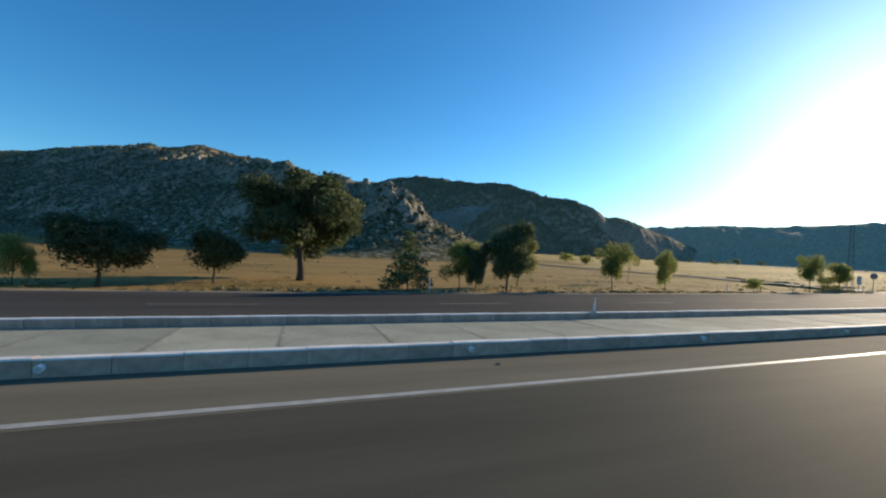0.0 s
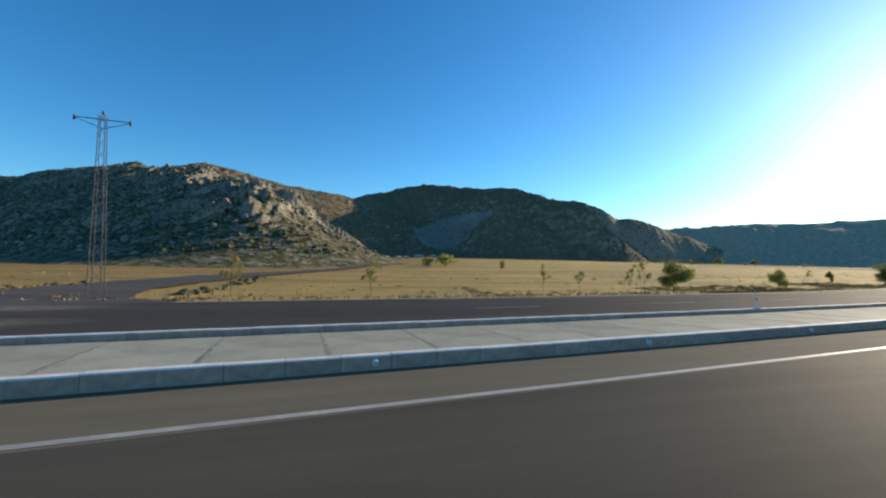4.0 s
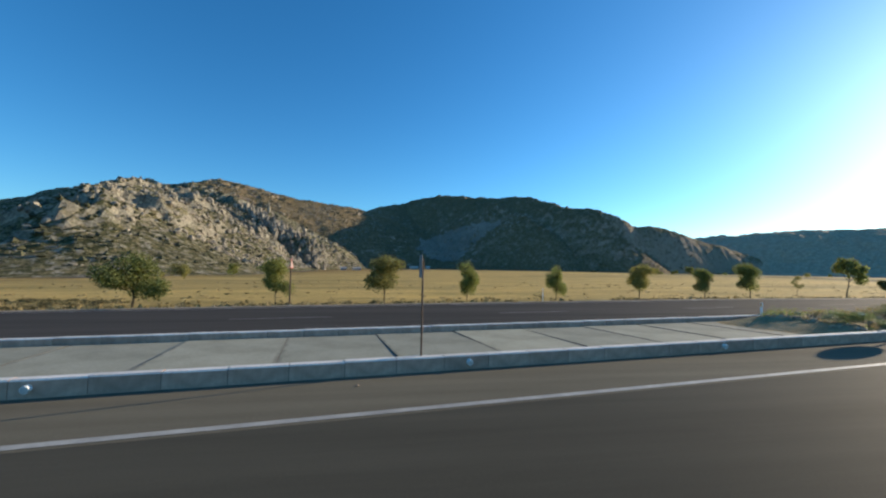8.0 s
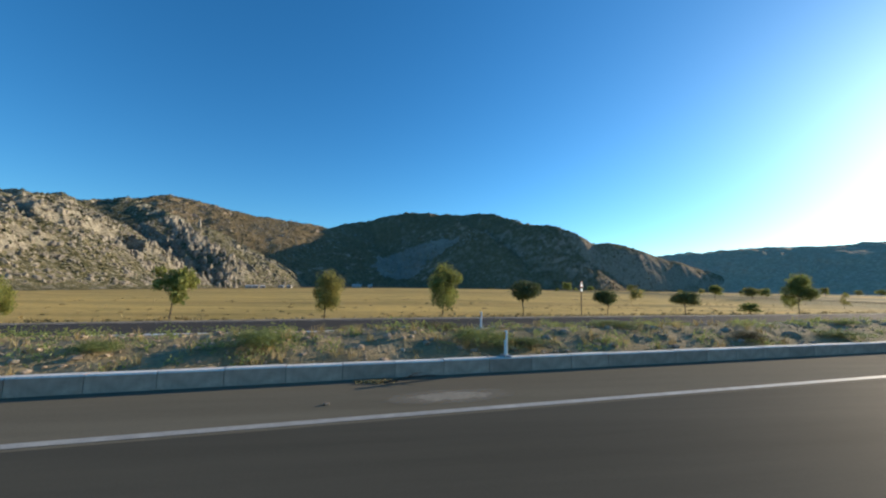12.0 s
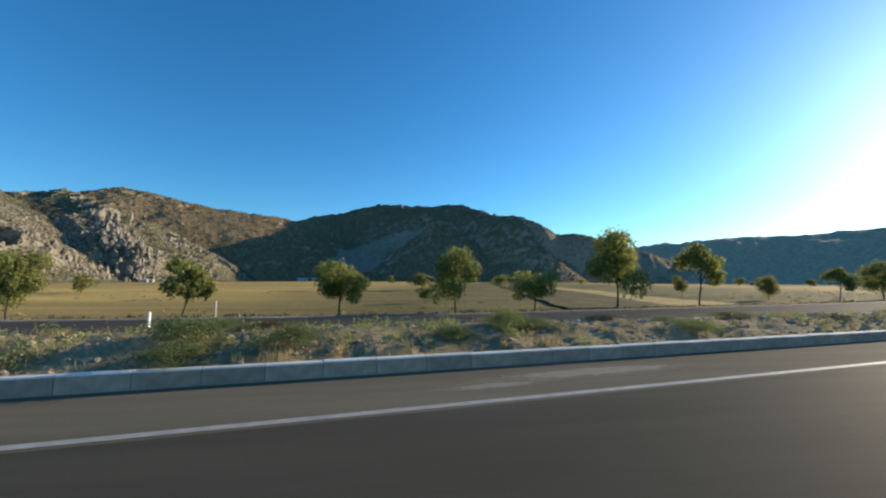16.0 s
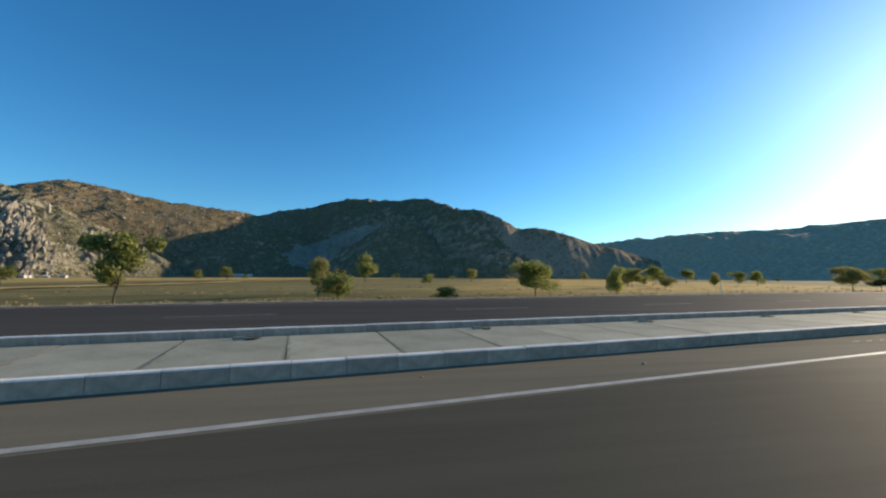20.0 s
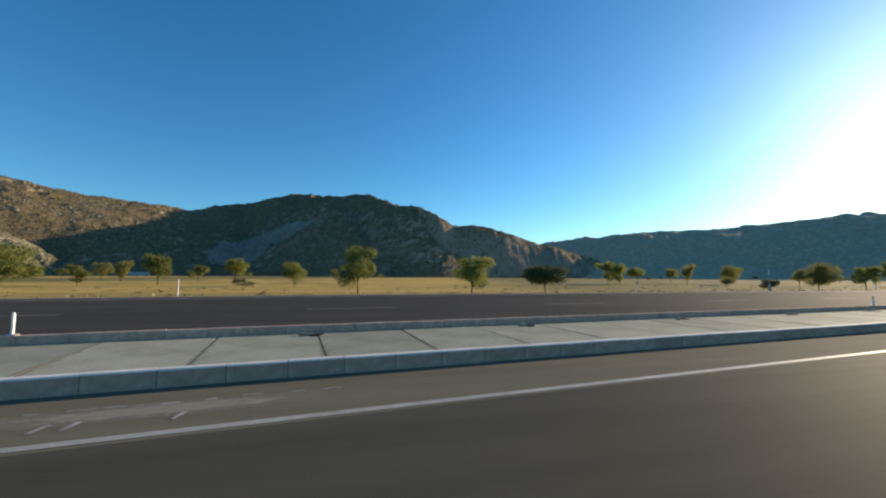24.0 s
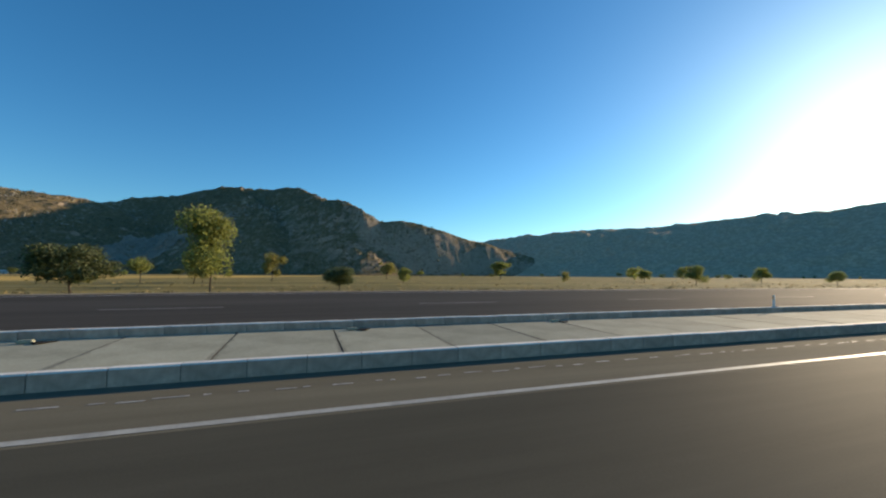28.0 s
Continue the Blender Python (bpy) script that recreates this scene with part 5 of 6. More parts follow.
tree("l", 560.2, 27.0, 3.0, 3.0)
tree("o", 567.2, 27.5, 4.3, 3.7)
tree("d", 574.5, 27.0, 3.0, 3.5)
tree("o", 581.2, 26.0, 5.5, 3.0)
tree("d", 588.4, 27.5, 1.9, 1.9)
# a looser row further into the field
for s, left, high, wide in ((462.0, 112.0, 4.4, 3.6), (483.1, 64.5, 4.5, 3.6), (481.0, 103.0, 4.0, 3.6), (491.2, 72.0, 4.4, 4.0), (499.7, 55.0, 3.4, 2.6), (507.7, 65.0, 3.6, 3.0), (510.0, 81.0, 4.2, 3.6),
                            (553.2, 58.0, 4.4, 3.2), (557.0, 66.0, 5.2, 3.8), (565.6, 68.0, 4.0, 3.5), (574.3, 55.0, 4.2, 3.0), (577.1, 44.5, 3.2, 2.2), (581.4, 71.0, 5.0, 3.6), (604.3, 101.0, 4.6, 4.0), (637.4, 110.0, 6.0, 5.4)):
    tree("o", s, left, high, wide)
tree("b", 566.5, 48.4, 1.8, 2.4)
tree("b", 510.4, 127.0, 3.6, 3.4)
tree("o", 598.9, 55.0, 2.6, 2.1)
tree("b", 630.9, 65.0, 2.4, 1.7)
tree("o", 636.6, 42.0, 3.1, 2.8)
tree("o", 644.2, 60.0, 2.7, 2.4)
tree("o", 659.4, 50.0, 3.1, 2.7)
tree("o", 669.4, 45.0, 2.5, 3.3)
# far rows of trees at the back of the plain
rs = random.Random(51)
for i in range(46):
    s, left = rs.uniform(330, 1100), rs.uniform(90, 330)
    tree(rs.choice("oorb"), s, left, rs.uniform(2.2, 4.6), rs.uniform(2.4, 4.6))

# ---------------------------------------------------------------- weed bushes of the median
BUSH_ME = {}


def bush_mesh(mat, variant):
    """A soft low bush of unit height and unit width."""
    g_ = np.random.default_rng(500 + variant)
    n = 26
    d = g_.normal(0, 0.22, (n, 2))
    hs = np.exp(-(d[:, 0] ** 2 + d[:, 1] ** 2) / 0.30)
    c_ = np.stack([d[:, 0], d[:, 1], hs * g_.uniform(0.3, 0.72, n)], -1)
    co, f = leaf_cloud(c_, np.maximum(hs * 0.26, 0.08), 4200, 0.017, 600 + variant, 1.0, 0.1)
    co[:, 2] = np.maximum(co[:, 2], -0.01)
    me = bpy.data.meshes.new("weed_bush")
    me.from_pydata(co.tolist(), [], f.tolist())
    me.materials.append(mat)
    return me


def weed_bush(s, left, height, width, mat, label, name="weed_bush"):
    key = (mat.name, int(s * 10) % 4)
    if key not in BUSH_ME:
        BUSH_ME[key] = bush_mesh(mat, key[1])
    ob = new(name, BUSH_ME[key])
    ob.matrix_world = at_road(s, left, float(soil_height(np.array(s), np.array(left))) - 0.02, s * 2.3) @ Matrix.Diagonal((width, width, height, 1))
    return tagged(ob, label, "bush", "weed bushes on the median")


rs = random.Random(88)
for i in range(96):
    s = 174.0 + 204.0 * (i + rs.uniform(0.1, 0.9)) / 96
    weed_bush(s, rs.uniform(5.4, 7.7), rs.uniform(0.15, 0.32), rs.uniform(0.6, 1.5), MAT_WEED if i % 3 else MAT_VERGE, "low olive-green weed bush growing on the median soil" if i % 3 else "low withered brown weed bush on the median soil")
for s, left, h, w in ((316.5, 6.7, 0.40, 1.1), (316.0, 5.65, 0.32, 0.9), (316.8, 5.6, 0.34, 1.0), (318.6, 5.7, 0.28, 0.8), (326.5, 6.3, 0.46, 1.0), (326.6, 5.6, 0.30, 0.9), (327.9, 5.9, 0.40, 0.8), (331.5, 6.4, 0.42, 0.9), (335.6, 6.0, 0.3, 0.9),
                      (172.6, 5.9, 0.32, 0.9), (173.4, 5.4, 0.26, 0.8), (175.2, 6.2, 0.30, 0.9), (197.5, 5.6, 0.28, 1.0), (204.0, 6.0, 0.26, 1.1), (207.3, 6.6, 0.33, 0.8), (212.5, 5.8, 0.24, 1.0),
                      (226.3, 6.1, 0.32, 0.9), (229.2, 5.4, 0.25, 0.9), (246.0, 6.0, 0.3, 1.0), (262.4, 5.6, 0.34, 0.8), (268.6, 6.5, 0.28, 1.0), (283.0, 5.9, 0.30, 1.0), (295.0, 6.2, 0.36, 1.0), (309.0, 5.7, 0.3, 0.9), (345.7, 6.8, 0.30, 0.6), (351.2, 6.9, 0.28, 0.6)):
    weed_bush(s, left, h * 1.15, w * 1.25, MAT_WEED, "low green weed bush growing on the median soil")
weed_bush(70.6, 5.9, 0.26, 0.7, MAT_GRASS_DRY, "yellow-green grass bush in the tip of the median island")
weed_bush(56.8, 5.8, 0.34, 0.55, MAT_YELLOW, "small yellow grass bush among the rubble")
weed_bush(57.4, 5.8, 0.36, 0.65, MAT_YELLOW, "small yellow grass bush among the rubble")
sap = make_tree("b", 777)
sap.matrix_basis = at_road(552.5, 6.95, slab_z(552)) @ Matrix.Diagonal((0.32, 0.32, 0.62, 1))
sap.name = "wild_seedling"
tagged(sap, "small green seedling sprouting from a joint of the paved median", "seedling")
for hs_, hl_ in ((368.9, 4.90), (244.2, 4.95)):
    hp_ = np.random.default_rng(int(hs_)).normal(0, 1, (220, 3)) * np.array([0.10, 0.04, 0.012])
    blades("straw_heap", np.array(on_road(hs_, hl_, 0.0)) + hp_ * np.array([1, 1, 0]), np.full(220, 0.03), np.full(220, 0.04), 4, MAT_GRASS_DRY, "heap of dead straw swept against the kerb", "leaf litter", 92, 0.006)
heap = np.random.default_rng(3).normal(0, 1, (60, 3)) * np.array([0.16, 0.06, 0.02])
lumps("dead_leaf_heap", np.array(on_road(316.75, 4.85, 0.02)) + heap, np.full((60, 3), 0.03) * np.array([1.6, 1, 0.4]), MAT_GRASS_DRY, "heap of dead straw swept against the kerb", "leaf litter", 91)

# ---------------------------------------------------------------- delineator posts
MAT_WHITE = plain("white_plastic", (0.80, 0.80, 0.78), 0.45)
MAT_SHEET = plain("white_sheeting", (0.50, 0.49, 0.47), 0.5)
MAT_RED = plain("red_sheeting", (0.55, 0.035, 0.03), 0.4)
MAT_BLACK = plain("black_print", (0.02, 0.02, 0.02), 0.5)
MAT_STEEL = varied("galvanised_steel", (0.30, 0.31, 0.32), (0.46, 0.47, 0.48), 3.0, 30.0, 0.5, 0.7, 0.1, 0.003)
MAT_BROWN = varied("rusty_steel", (0.07, 0.045, 0.03), (0.16, 0.10, 0.07), 4.0, 30.0, 0.7, 0.3, 0.2, 0.004)
MAT_GREY = plain("dull_grey_back", (0.17, 0.175, 0.18), 0.75)
MAT_AMBER = plain("amber_reflector", (0.75, 0.32, 0.04), 0.3)


def delineator(height):
    """White guide post with a reflector, unit-built at its base."""
    root = new("delineator_post")
    root.empty_display_size = 0.1
    bm = box_bm(0.032, 0.058, height, 0, 0, height / 2, 0.006)
    for v in bm.verts:
        if v.co.z > height - 0.02:
            v.co.z += -v.co.y * 0.25
    part("body", bm, MAT_WHITE, root)
    part("reflector", box_bm(0.006, 0.036, 0.11, -0.020, 0, height * 0.80, 0.002), MAT_AMBER, root, "small amber reflector")
    part("foot", box_bm(0.12, 0.14, 0.02, 0, 0, 0.01, 0.004), MAT_STEEL, root)
    return root


short = delineator(0.36)
tagged(short, "white plastic delineator post standing on the kerb", "delineator post", "delineator posts")
short.matrix_basis = at_road(7.6, KERB_BACK + 0.09, KERB_H)
for s in (117.64, 173.55, 209.25, 246.06, 402.7, 520.1, 573.2, 600.0):
    copy_thing(short, at_road(s, KERB + 0.09, KERB_H, random.Random(int(s)).uniform(-0.1, 0.1)))
for s in (31.5, 55.4, 94.1, 117.9, 142.0, 173.3, 210.13, 246.96, 325.4, 402.8, 443.2, 466.1, 495.5, 520.2, 546.6, 573.3, 600.1):
    copy_thing(short, at_road(s, KERB_BACK + 0.09, KERB_H, random.Random(int(s) + 1).uniform(-0.1, 0.1)))
tall = delineator(0.85)
tagged(tall, "white delineator post at the far edge of the carriageway", "delineator post", "delineator posts")


def on_ground(s, left, up=0.0, turn=0.0):
    p = on_road(s, left)
    p.z = float(ground_height(np.array([p.x]), np.array([p.y]))[0]) + up
    return Matrix.Translation(p) @ Matrix.Rotation(heading(s) + turn, 4, "Z")


tall.matrix_basis = on_ground(32.4, 20.2, -0.02)
for s in (7.0, 54.7, 142.2, 173.2, 210.5, 293.0, 324.0, 402.0, 442.9, 495.0, 520.8, 547.7, 573.0):
    copy_thing(tall, on_ground(s, 20.2, -0.02))

# ---------------------------------------------------------------- road signs
def disc_bm(r, depth, x, z, sides=40):
    bm = bmesh.new()
    bmesh.ops.create_cone(bm, cap_ends=True, segments=sides, radius1=r, radius2=r, depth=depth, matrix=Matrix.Translation((x, 0, z)) @ Matrix.Rotation(math.pi / 2, 4, "Y"))
    return bm


def ring_bm(r0, r1, x, z, sides=40):
    bm = bmesh.new()
    a = [[bm.verts.new((x + dx, math.cos(2 * math.pi * k / sides) * r, z + math.sin(2 * math.pi * k / sides) * r)) for k in range(sides)] for r, dx in ((r0, 0), (r1, 0), (r1, 0.003), (r0, 0.003))]
    for q in range(4):
        for k in range(sides):
            bm.faces.new((a[q][k], a[q][(k + 1) % sides], a[(q + 1) % 4][(k + 1) % sides], a[(q + 1) % 4][k]))
    bmesh.ops.recalc_face_normals(bm, faces=bm.faces[:])
    return bm


def tri_bm(size, x, z, depth=0.004, hole=0.0):
    """Upright triangle, or the band between it and a smaller one."""
    bm = bmesh.new()

    def corners(k, dx):
        return [bm.verts.new((x + dx, math.cos(a) * size * k, z + math.sin(a) * size * k)) for a in (math.pi / 2, math.pi / 2 + 2.0944, math.pi / 2 + 4.1888)]
    if hole:
        loops = [corners(1, 0), corners(hole, 0), corners(hole, depth), corners(1, depth)]
        for q in range(4):
            for k in range(3):
                bm.faces.new((loops[q][k], loops[q][(k + 1) % 3], loops[(q + 1) % 4][(k + 1) % 3], loops[(q + 1) % 4][k]))
    else:
        a, b = corners(1, 0), corners(1, depth)
        bm.faces.new(a)
        bm.faces.new(list(reversed(b)))
        for k in range(3):
            bm.faces.new((a[k], b[k], b[(k + 1) % 3], a[(k + 1) % 3]))
    bmesh.ops.recalc_face_normals(bm, faces=bm.faces[:])
    return bm


def lettering(text, size, m, parent, mat):
    cu = bpy.data.curves.new("figures", "FONT")
    cu.body, cu.size, cu.extrude, cu.align_x, cu.align_y = text, size, 0.0015, "CENTER", "CENTER"
    cu.space_character = 1.15
    tmp = bpy.data.objects.new("figures_curve", cu)
    scene.collection.objects.link(tmp)
    bpy.context.view_layer.update()
    me = bpy.data.meshes.new_from_object(tmp.evaluated_get(bpy.context.evaluated_depsgraph_get()))
    bpy.data.objects.remove(tmp)
    me.materials.clear()
    me.materials.append(mat)
    ob = new("figures", me)
    ob.parent = parent
    ob.matrix_basis = m
    return ob


# the face of every sign looks along -x, towards the oncoming drive
FACE = Matrix(((0, 0, -1, 0), (-1, 0, 0, 0), (0, 1, 0, 0), (0, 0, 0, 1)))


def speed_disc(parent, figures, r, z):
    d = part("disc", disc_bm(r, 0.006, -0.035, z), MAT_SHEET, parent, "white disc with a red rim")
    part("rim", ring_bm(r * 0.80, r, -0.0415, z), MAT_RED, d, "red ring")
    lettering(figures, r * 1.05, Matrix.Translation((-0.0405, 0, z)) @ FACE, d, MAT_BLACK)
    part("back", disc_bm(r * 0.985, 0.003, -0.0295, z), MAT_GREY, d, "bare grey metal back")
    part("clamp", box_bm(0.03, 0.09, 0.04, -0.012, 0, z, 0.006), MAT_STEEL, parent)


def sign_pole(root, height, r=0.03, mat=None):
    part("pole", tube_bm([(0, 0, -0.1), (0, 0, height * 0.5), (0, 0, height)], [r, r, r], 12), mat or MAT_STEEL, root)
    part("base_collar", tube_bm([(0, 0, -0.05), (0, 0, 0.03), (0, 0, 0.06)], [r * 2.6, r * 2.4, r * 1.3], 12), MAT_SLAB, root, "concrete footing")


def up_soil(s, left):
    return float(soil_height(np.array(s), np.array(left)))


sg = thing("speed_limit_sign", at_road(177.55, 6.1, up_soil(177.55, 6.1) - 0.12, -0.02), "round red-rimmed speed limit sign reading 90 on a grey pole", "road sign")
sign_pole(sg, 2.15)
speed_disc(sg, "90", 0.32, 1.86)
sg = thing("curve_warning_sign", at_road(274.3, 6.4, up_soil(274.3, 6.4) - 0.12, 0.25), "triangular bend warning above a round limit sign reading 70", "road sign")
sign_pole(sg, 2.1)
speed_disc(sg, "70", 0.29, 1.10)
t_ = part("triangle", tri_bm(0.43, -0.038, 1.66), MAT_SHEET, sg, "white triangle with a red border")
part("border", tri_bm(0.43, -0.0425, 1.66, 0.004, 0.83), MAT_RED, t_, "red border")
arrow = merged(box_bm(0.003, 0.035, 0.15, -0.041, 0.055, 1.58), box_bm(0.003, 0.12, 0.035, -0.041, 0.012, 1.655), box_bm(0.003, 0.035, 0.14, -0.041, -0.03, 1.71), tri_bm(0.05, -0.043, 1.80, 0.003))
part("bend_symbol", arrow, MAT_BLACK, t_, "black zigzag arrow")
part("back", tri_bm(0.42, -0.034, 1.66, 0.002), MAT_GREY, t_, "bare grey metal back")
sg = thing("speed_limit_sign", at_road(357.9, 7.0, up_soil(357.9, 7.0) - 0.12, 0.25), "round red-rimmed speed limit sign reading 50 on a grey pole", "road sign")
sign_pole(sg, 2.1)
speed_disc(sg, "50", 0.30, 1.80)
sg = thing("side_facing_sign", at_road(161.9, 5.25, slab_z(161), -0.18), "flat grey sign panel seen on edge on a thin pole", "road sign")
sign_pole(sg, 1.45, 0.014, MAT_BROWN)
part("panel", box_bm(0.014, 0.40, 0.32, -0.03, 0, 1.36, 0.004), MAT_GREY, sg)


def chevron_panel(parent, w, h, z, n, flip=1):
    p_ = part("panel", box_bm(0.008, w, h, -0.036, 0, z, 0.002), MAT_WHITE, parent, "white panel with red chevrons")
    for i in range(n):
        zc = z - h / 2 + h * (i + 0.5) / n
        q = h / n
        bm = bmesh.new()
        pts = ((w * 0.46, 0.40), (w * 0.05, 0.0), (w * 0.46, -0.40), (w * 0.10, -0.40), (-w * 0.40, 0.0), (w * 0.10, 0.40))
        vs_ = [bm.verts.new((-0.0425, y * flip, zc + k * q)) for y, k in pts]
        bm.faces.new((vs_[0], vs_[1], vs_[4], vs_[5]))
        bm.faces.new((vs_[1], vs_[2], vs_[3], vs_[4]))
        part("chevron", bm, MAT_RED, p_, "red chevron")


sg = thing("chevron_sign", at_road(59.0, 7.2, 0.03, 3.0), "red and white chevron panel on a grey steel post", "road sign", "chevron signs")
sign_pole(sg, 1.66, 0.02, MAT_STEEL)
chevron_panel(sg, 0.46, 0.52, 1.40, 1)
part("rear", box_bm(0.004, 0.45, 0.51, -0.029, 0, 1.40, 0.001), MAT_GREY, sg, "bare grey metal back")
sg = thing("chevron_sign", at_road(31.36, 6.35, slab_z(31), 2.95), "chevron panel with a grey back on a thin post", "road sign", "chevron signs")
sign_pole(sg, 1.50, 0.02, MAT_BROWN)
chevron_panel(sg, 0.46, 0.55, 1.20, 1)
part("rear", box_bm(0.004, 0.45, 0.54, -0.029, 0, 1.20, 0.001), MAT_GREY, sg, "bare grey metal back")
sg = thing("sign_post", at_road(60.0, 7.2, 0.03, 0.1), "bare brown steel sign post with a narrow edge-on plate", "sign post")
sign_pole(sg, 1.60, 0.022, MAT_BROWN)
part("plate", box_bm(0.012, 0.04, 0.36, -0.03, 0, 1.40, 0.003), MAT_BROWN, sg, "dull brown plate seen on edge")
sg = thing("chevron_sign", on_ground(56.1, 21.0, 0, 2.77), "red and white chevron panel at the far roadside", "road sign", "chevron signs")
sign_pole(sg, 1.75, 0.03)
chevron_panel(sg, 0.45, 0.85, 1.28, 1)
sg = thing("round_sign_back", on_ground(58.2, 20.6, 0, 2.9), "round sign seen from its grey back on a pale post", "road sign")
sign_pole(sg, 2.0, 0.035)
part("disc", disc_bm(0.32, 0.006, -0.035, 1.75), MAT_GREY, sg, "grey metal disc")
sg = thing("junction_warning_sign", on_ground(159.2, 21.0, 0, 2.98), "small red-bordered warning triangle with a black cross, seen nearly on edge", "road sign")
sign_pole(sg, 2.0, 0.035, MAT_BROWN)
t_ = part("triangle", tri_bm(0.34, -0.04, 2.05), MAT_SHEET, sg, "white triangle with a red border")
part("border", tri_bm(0.34, -0.0445, 2.05, 0.004, 0.80), MAT_RED, t_)
part("cross_symbol", merged(box_bm(0.003, 0.04, 0.22, -0.043, 0, 2.03), box_bm(0.003, 0.13, 0.04, -0.043, 0, 2.03)), MAT_BLACK, t_)
sg = thing("small_warning_sign", on_ground(259.0, 21.2, 0, 2.1), "small pale warning sign on a brown pole", "road sign")
sign_pole(sg, 2.0, 0.03, MAT_BROWN)
t_ = part("triangle", tri_bm(0.27, -0.04, 2.0), MAT_WHITE, sg)
part("border", tri_bm(0.27, -0.0445, 2.0, 0.004, 0.82), MAT_RED, t_)
part("plate", box_bm(0.008, 0.30, 0.18, -0.04, 0, 1.68), MAT_WHITE, sg)
sg = thing("roadworks_stand", on_ground(535.0, 20.9, 0, 2.45), "red chevron panel above a triangular red and white A-frame board", "road sign")
sign_pole(sg, 1.8, 0.03)
chevron_panel(sg, 0.34, 0.46, 1.62, 1, -1)
t_ = part("a_frame", tri_bm(0.46, -0.10, 0.27, 0.03), MAT_SHEET, sg, "white triangular board")
part("border", tri_bm(0.46, -0.106, 0.27, 0.004, 0.78), MAT_RED, t_)
for z in (0.25, 0.42):
    part("bar", box_bm(0.004, 0.20, 0.045, -0.104, 0, z * 0.7), MAT_RED, t_)
part("back_leg", tube_bm([(0.0, 0.0, 0.82), (0.38, 0.0, 0.02)], [0.02, 0.02], 8), MAT_RED, sg)

sg = thing("chevron_sign", on_ground(560.6, 24.6, 0, 2.5), "white chevron panel at the far roadside, seen nearly edge-on", "road sign", "chevron signs")
sign_pole(sg, 2.1, 0.03)
chevron_panel(sg, 0.45, 0.62, 1.8, 1, -1)
sg = thing("chevron_sign", at_road(537.0, 7.75, slab_z(537), 0.12), "back-to-back red and white chevron panels on a thin grey pole", "road sign", "chevron signs")
sign_pole(sg, 2.0, 0.022)
chevron_panel(sg, 0.42, 0.52, 1.72, 1)
part("rear_panel", box_bm(0.008, 0.42, 0.52, 0.036, 0, 1.72, 0.002), MAT_GREY, sg, "grey back of the second panel")

# ---------------------------------------------------------------- litter and loose bits on the median and the road
bm = bmesh.new()
bmesh.ops.create_icosphere(bm, subdivisions=3, radius=1.0)
for v in bm.verts:
    n_ = 1 + 0.35 * math.sin(v.co.x * 5 + 1) * math.cos(v.co.y * 6) + 0.2 * math.sin(v.co.z * 11)
    v.co = Vector((v.co.x * 0.16 * n_, v.co.y * 0.10 * n_, (v.co.z * 0.5 + 0.5) * 0.17 * n_))
bag = new("plastic_bag", shared_mesh("plastic_bag", bm, MAT_WHITE))
bag.matrix_world = at_road(173.5, 6.15, up_soil(173.5, 6.15) + 0.008, 0.6) @ Matrix.Scale(0.62, 4)
tagged(bag, "crumpled white plastic bag among the weeds", "litter")
branch = thing("fallen_branch", at_road(244.6, 4.84, 0.02, 0.15), "dry dark branch lying against the kerb", "branch")
for a_, b_, r_ in (((-0.35, 0.0, 0.01), (0.35, 0.03, 0.03), 0.016), ((-0.1, 0.0, 0.02), (0.18, 0.10, 0.07), 0.009), ((0.1, 0.01, 0.03), (0.32, -0.08, 0.06), 0.008), ((-0.2, 0.0, 0.01), (-0.02, -0.09, 0.04), 0.008)):
    mid_ = tuple((a_[k] + b_[k]) / 2 + (0, 0.015, 0.02)[k] for k in range(3))
    part("twig" if r_ < 0.01 else "stem", tube_bm([a_, mid_, b_], [r_, r_ * 0.8, r_ * 0.4], 6), MAT_BARK, branch)
# drain pipes through the kerb
pipe = thing("drain_pipe", at_road(-2.4, KERB, 0.105), "short white plastic drain pipe end sticking out of the kerb", "drain pipe", "kerb drain pipes")
part("pipe_end", tube_bm([(0, 0.03, 0.004), (0, -0.02, 0.0), (0, -0.055, -0.004)], [0.040, 0.040, 0.040], 14), MAT_WHITE, pipe)
part("bore", tube_bm([(0, -0.053, -0.004), (0, -0.058, -0.004)], [0.034, 0.034], 14), MAT_SHEET, pipe, "pale pipe opening")
for s in [-2.4 + 4.82 * k for k in range(1, 13)] + [75.8 + 4.82 * k for k in range(0, 20)]:
    copy_thing(pipe, at_road(s, KERB, 0.105))
weep = thing("drain_pipe", at_road(181.4, KERB, 0.075), "drain pipe at the foot of the kerb, painted dark as the shade inside", "drain pipe", "kerb drain pipes")
# closed tube; its near-black colour imitates the shade inside an open pipe
part("pipe_end", tube_bm([(0, 0.03, 0.004), (0, -0.02, 0.0), (0, -0.045, -0.004)], [0.052, 0.052, 0.050], 14), MAT_HOLE_SHADE, weep)
part("bore", tube_bm([(0, -0.043, -0.004), (0, -0.047, -0.004)], [0.044, 0.044], 14), MAT_HOLE_SHADE, weep)


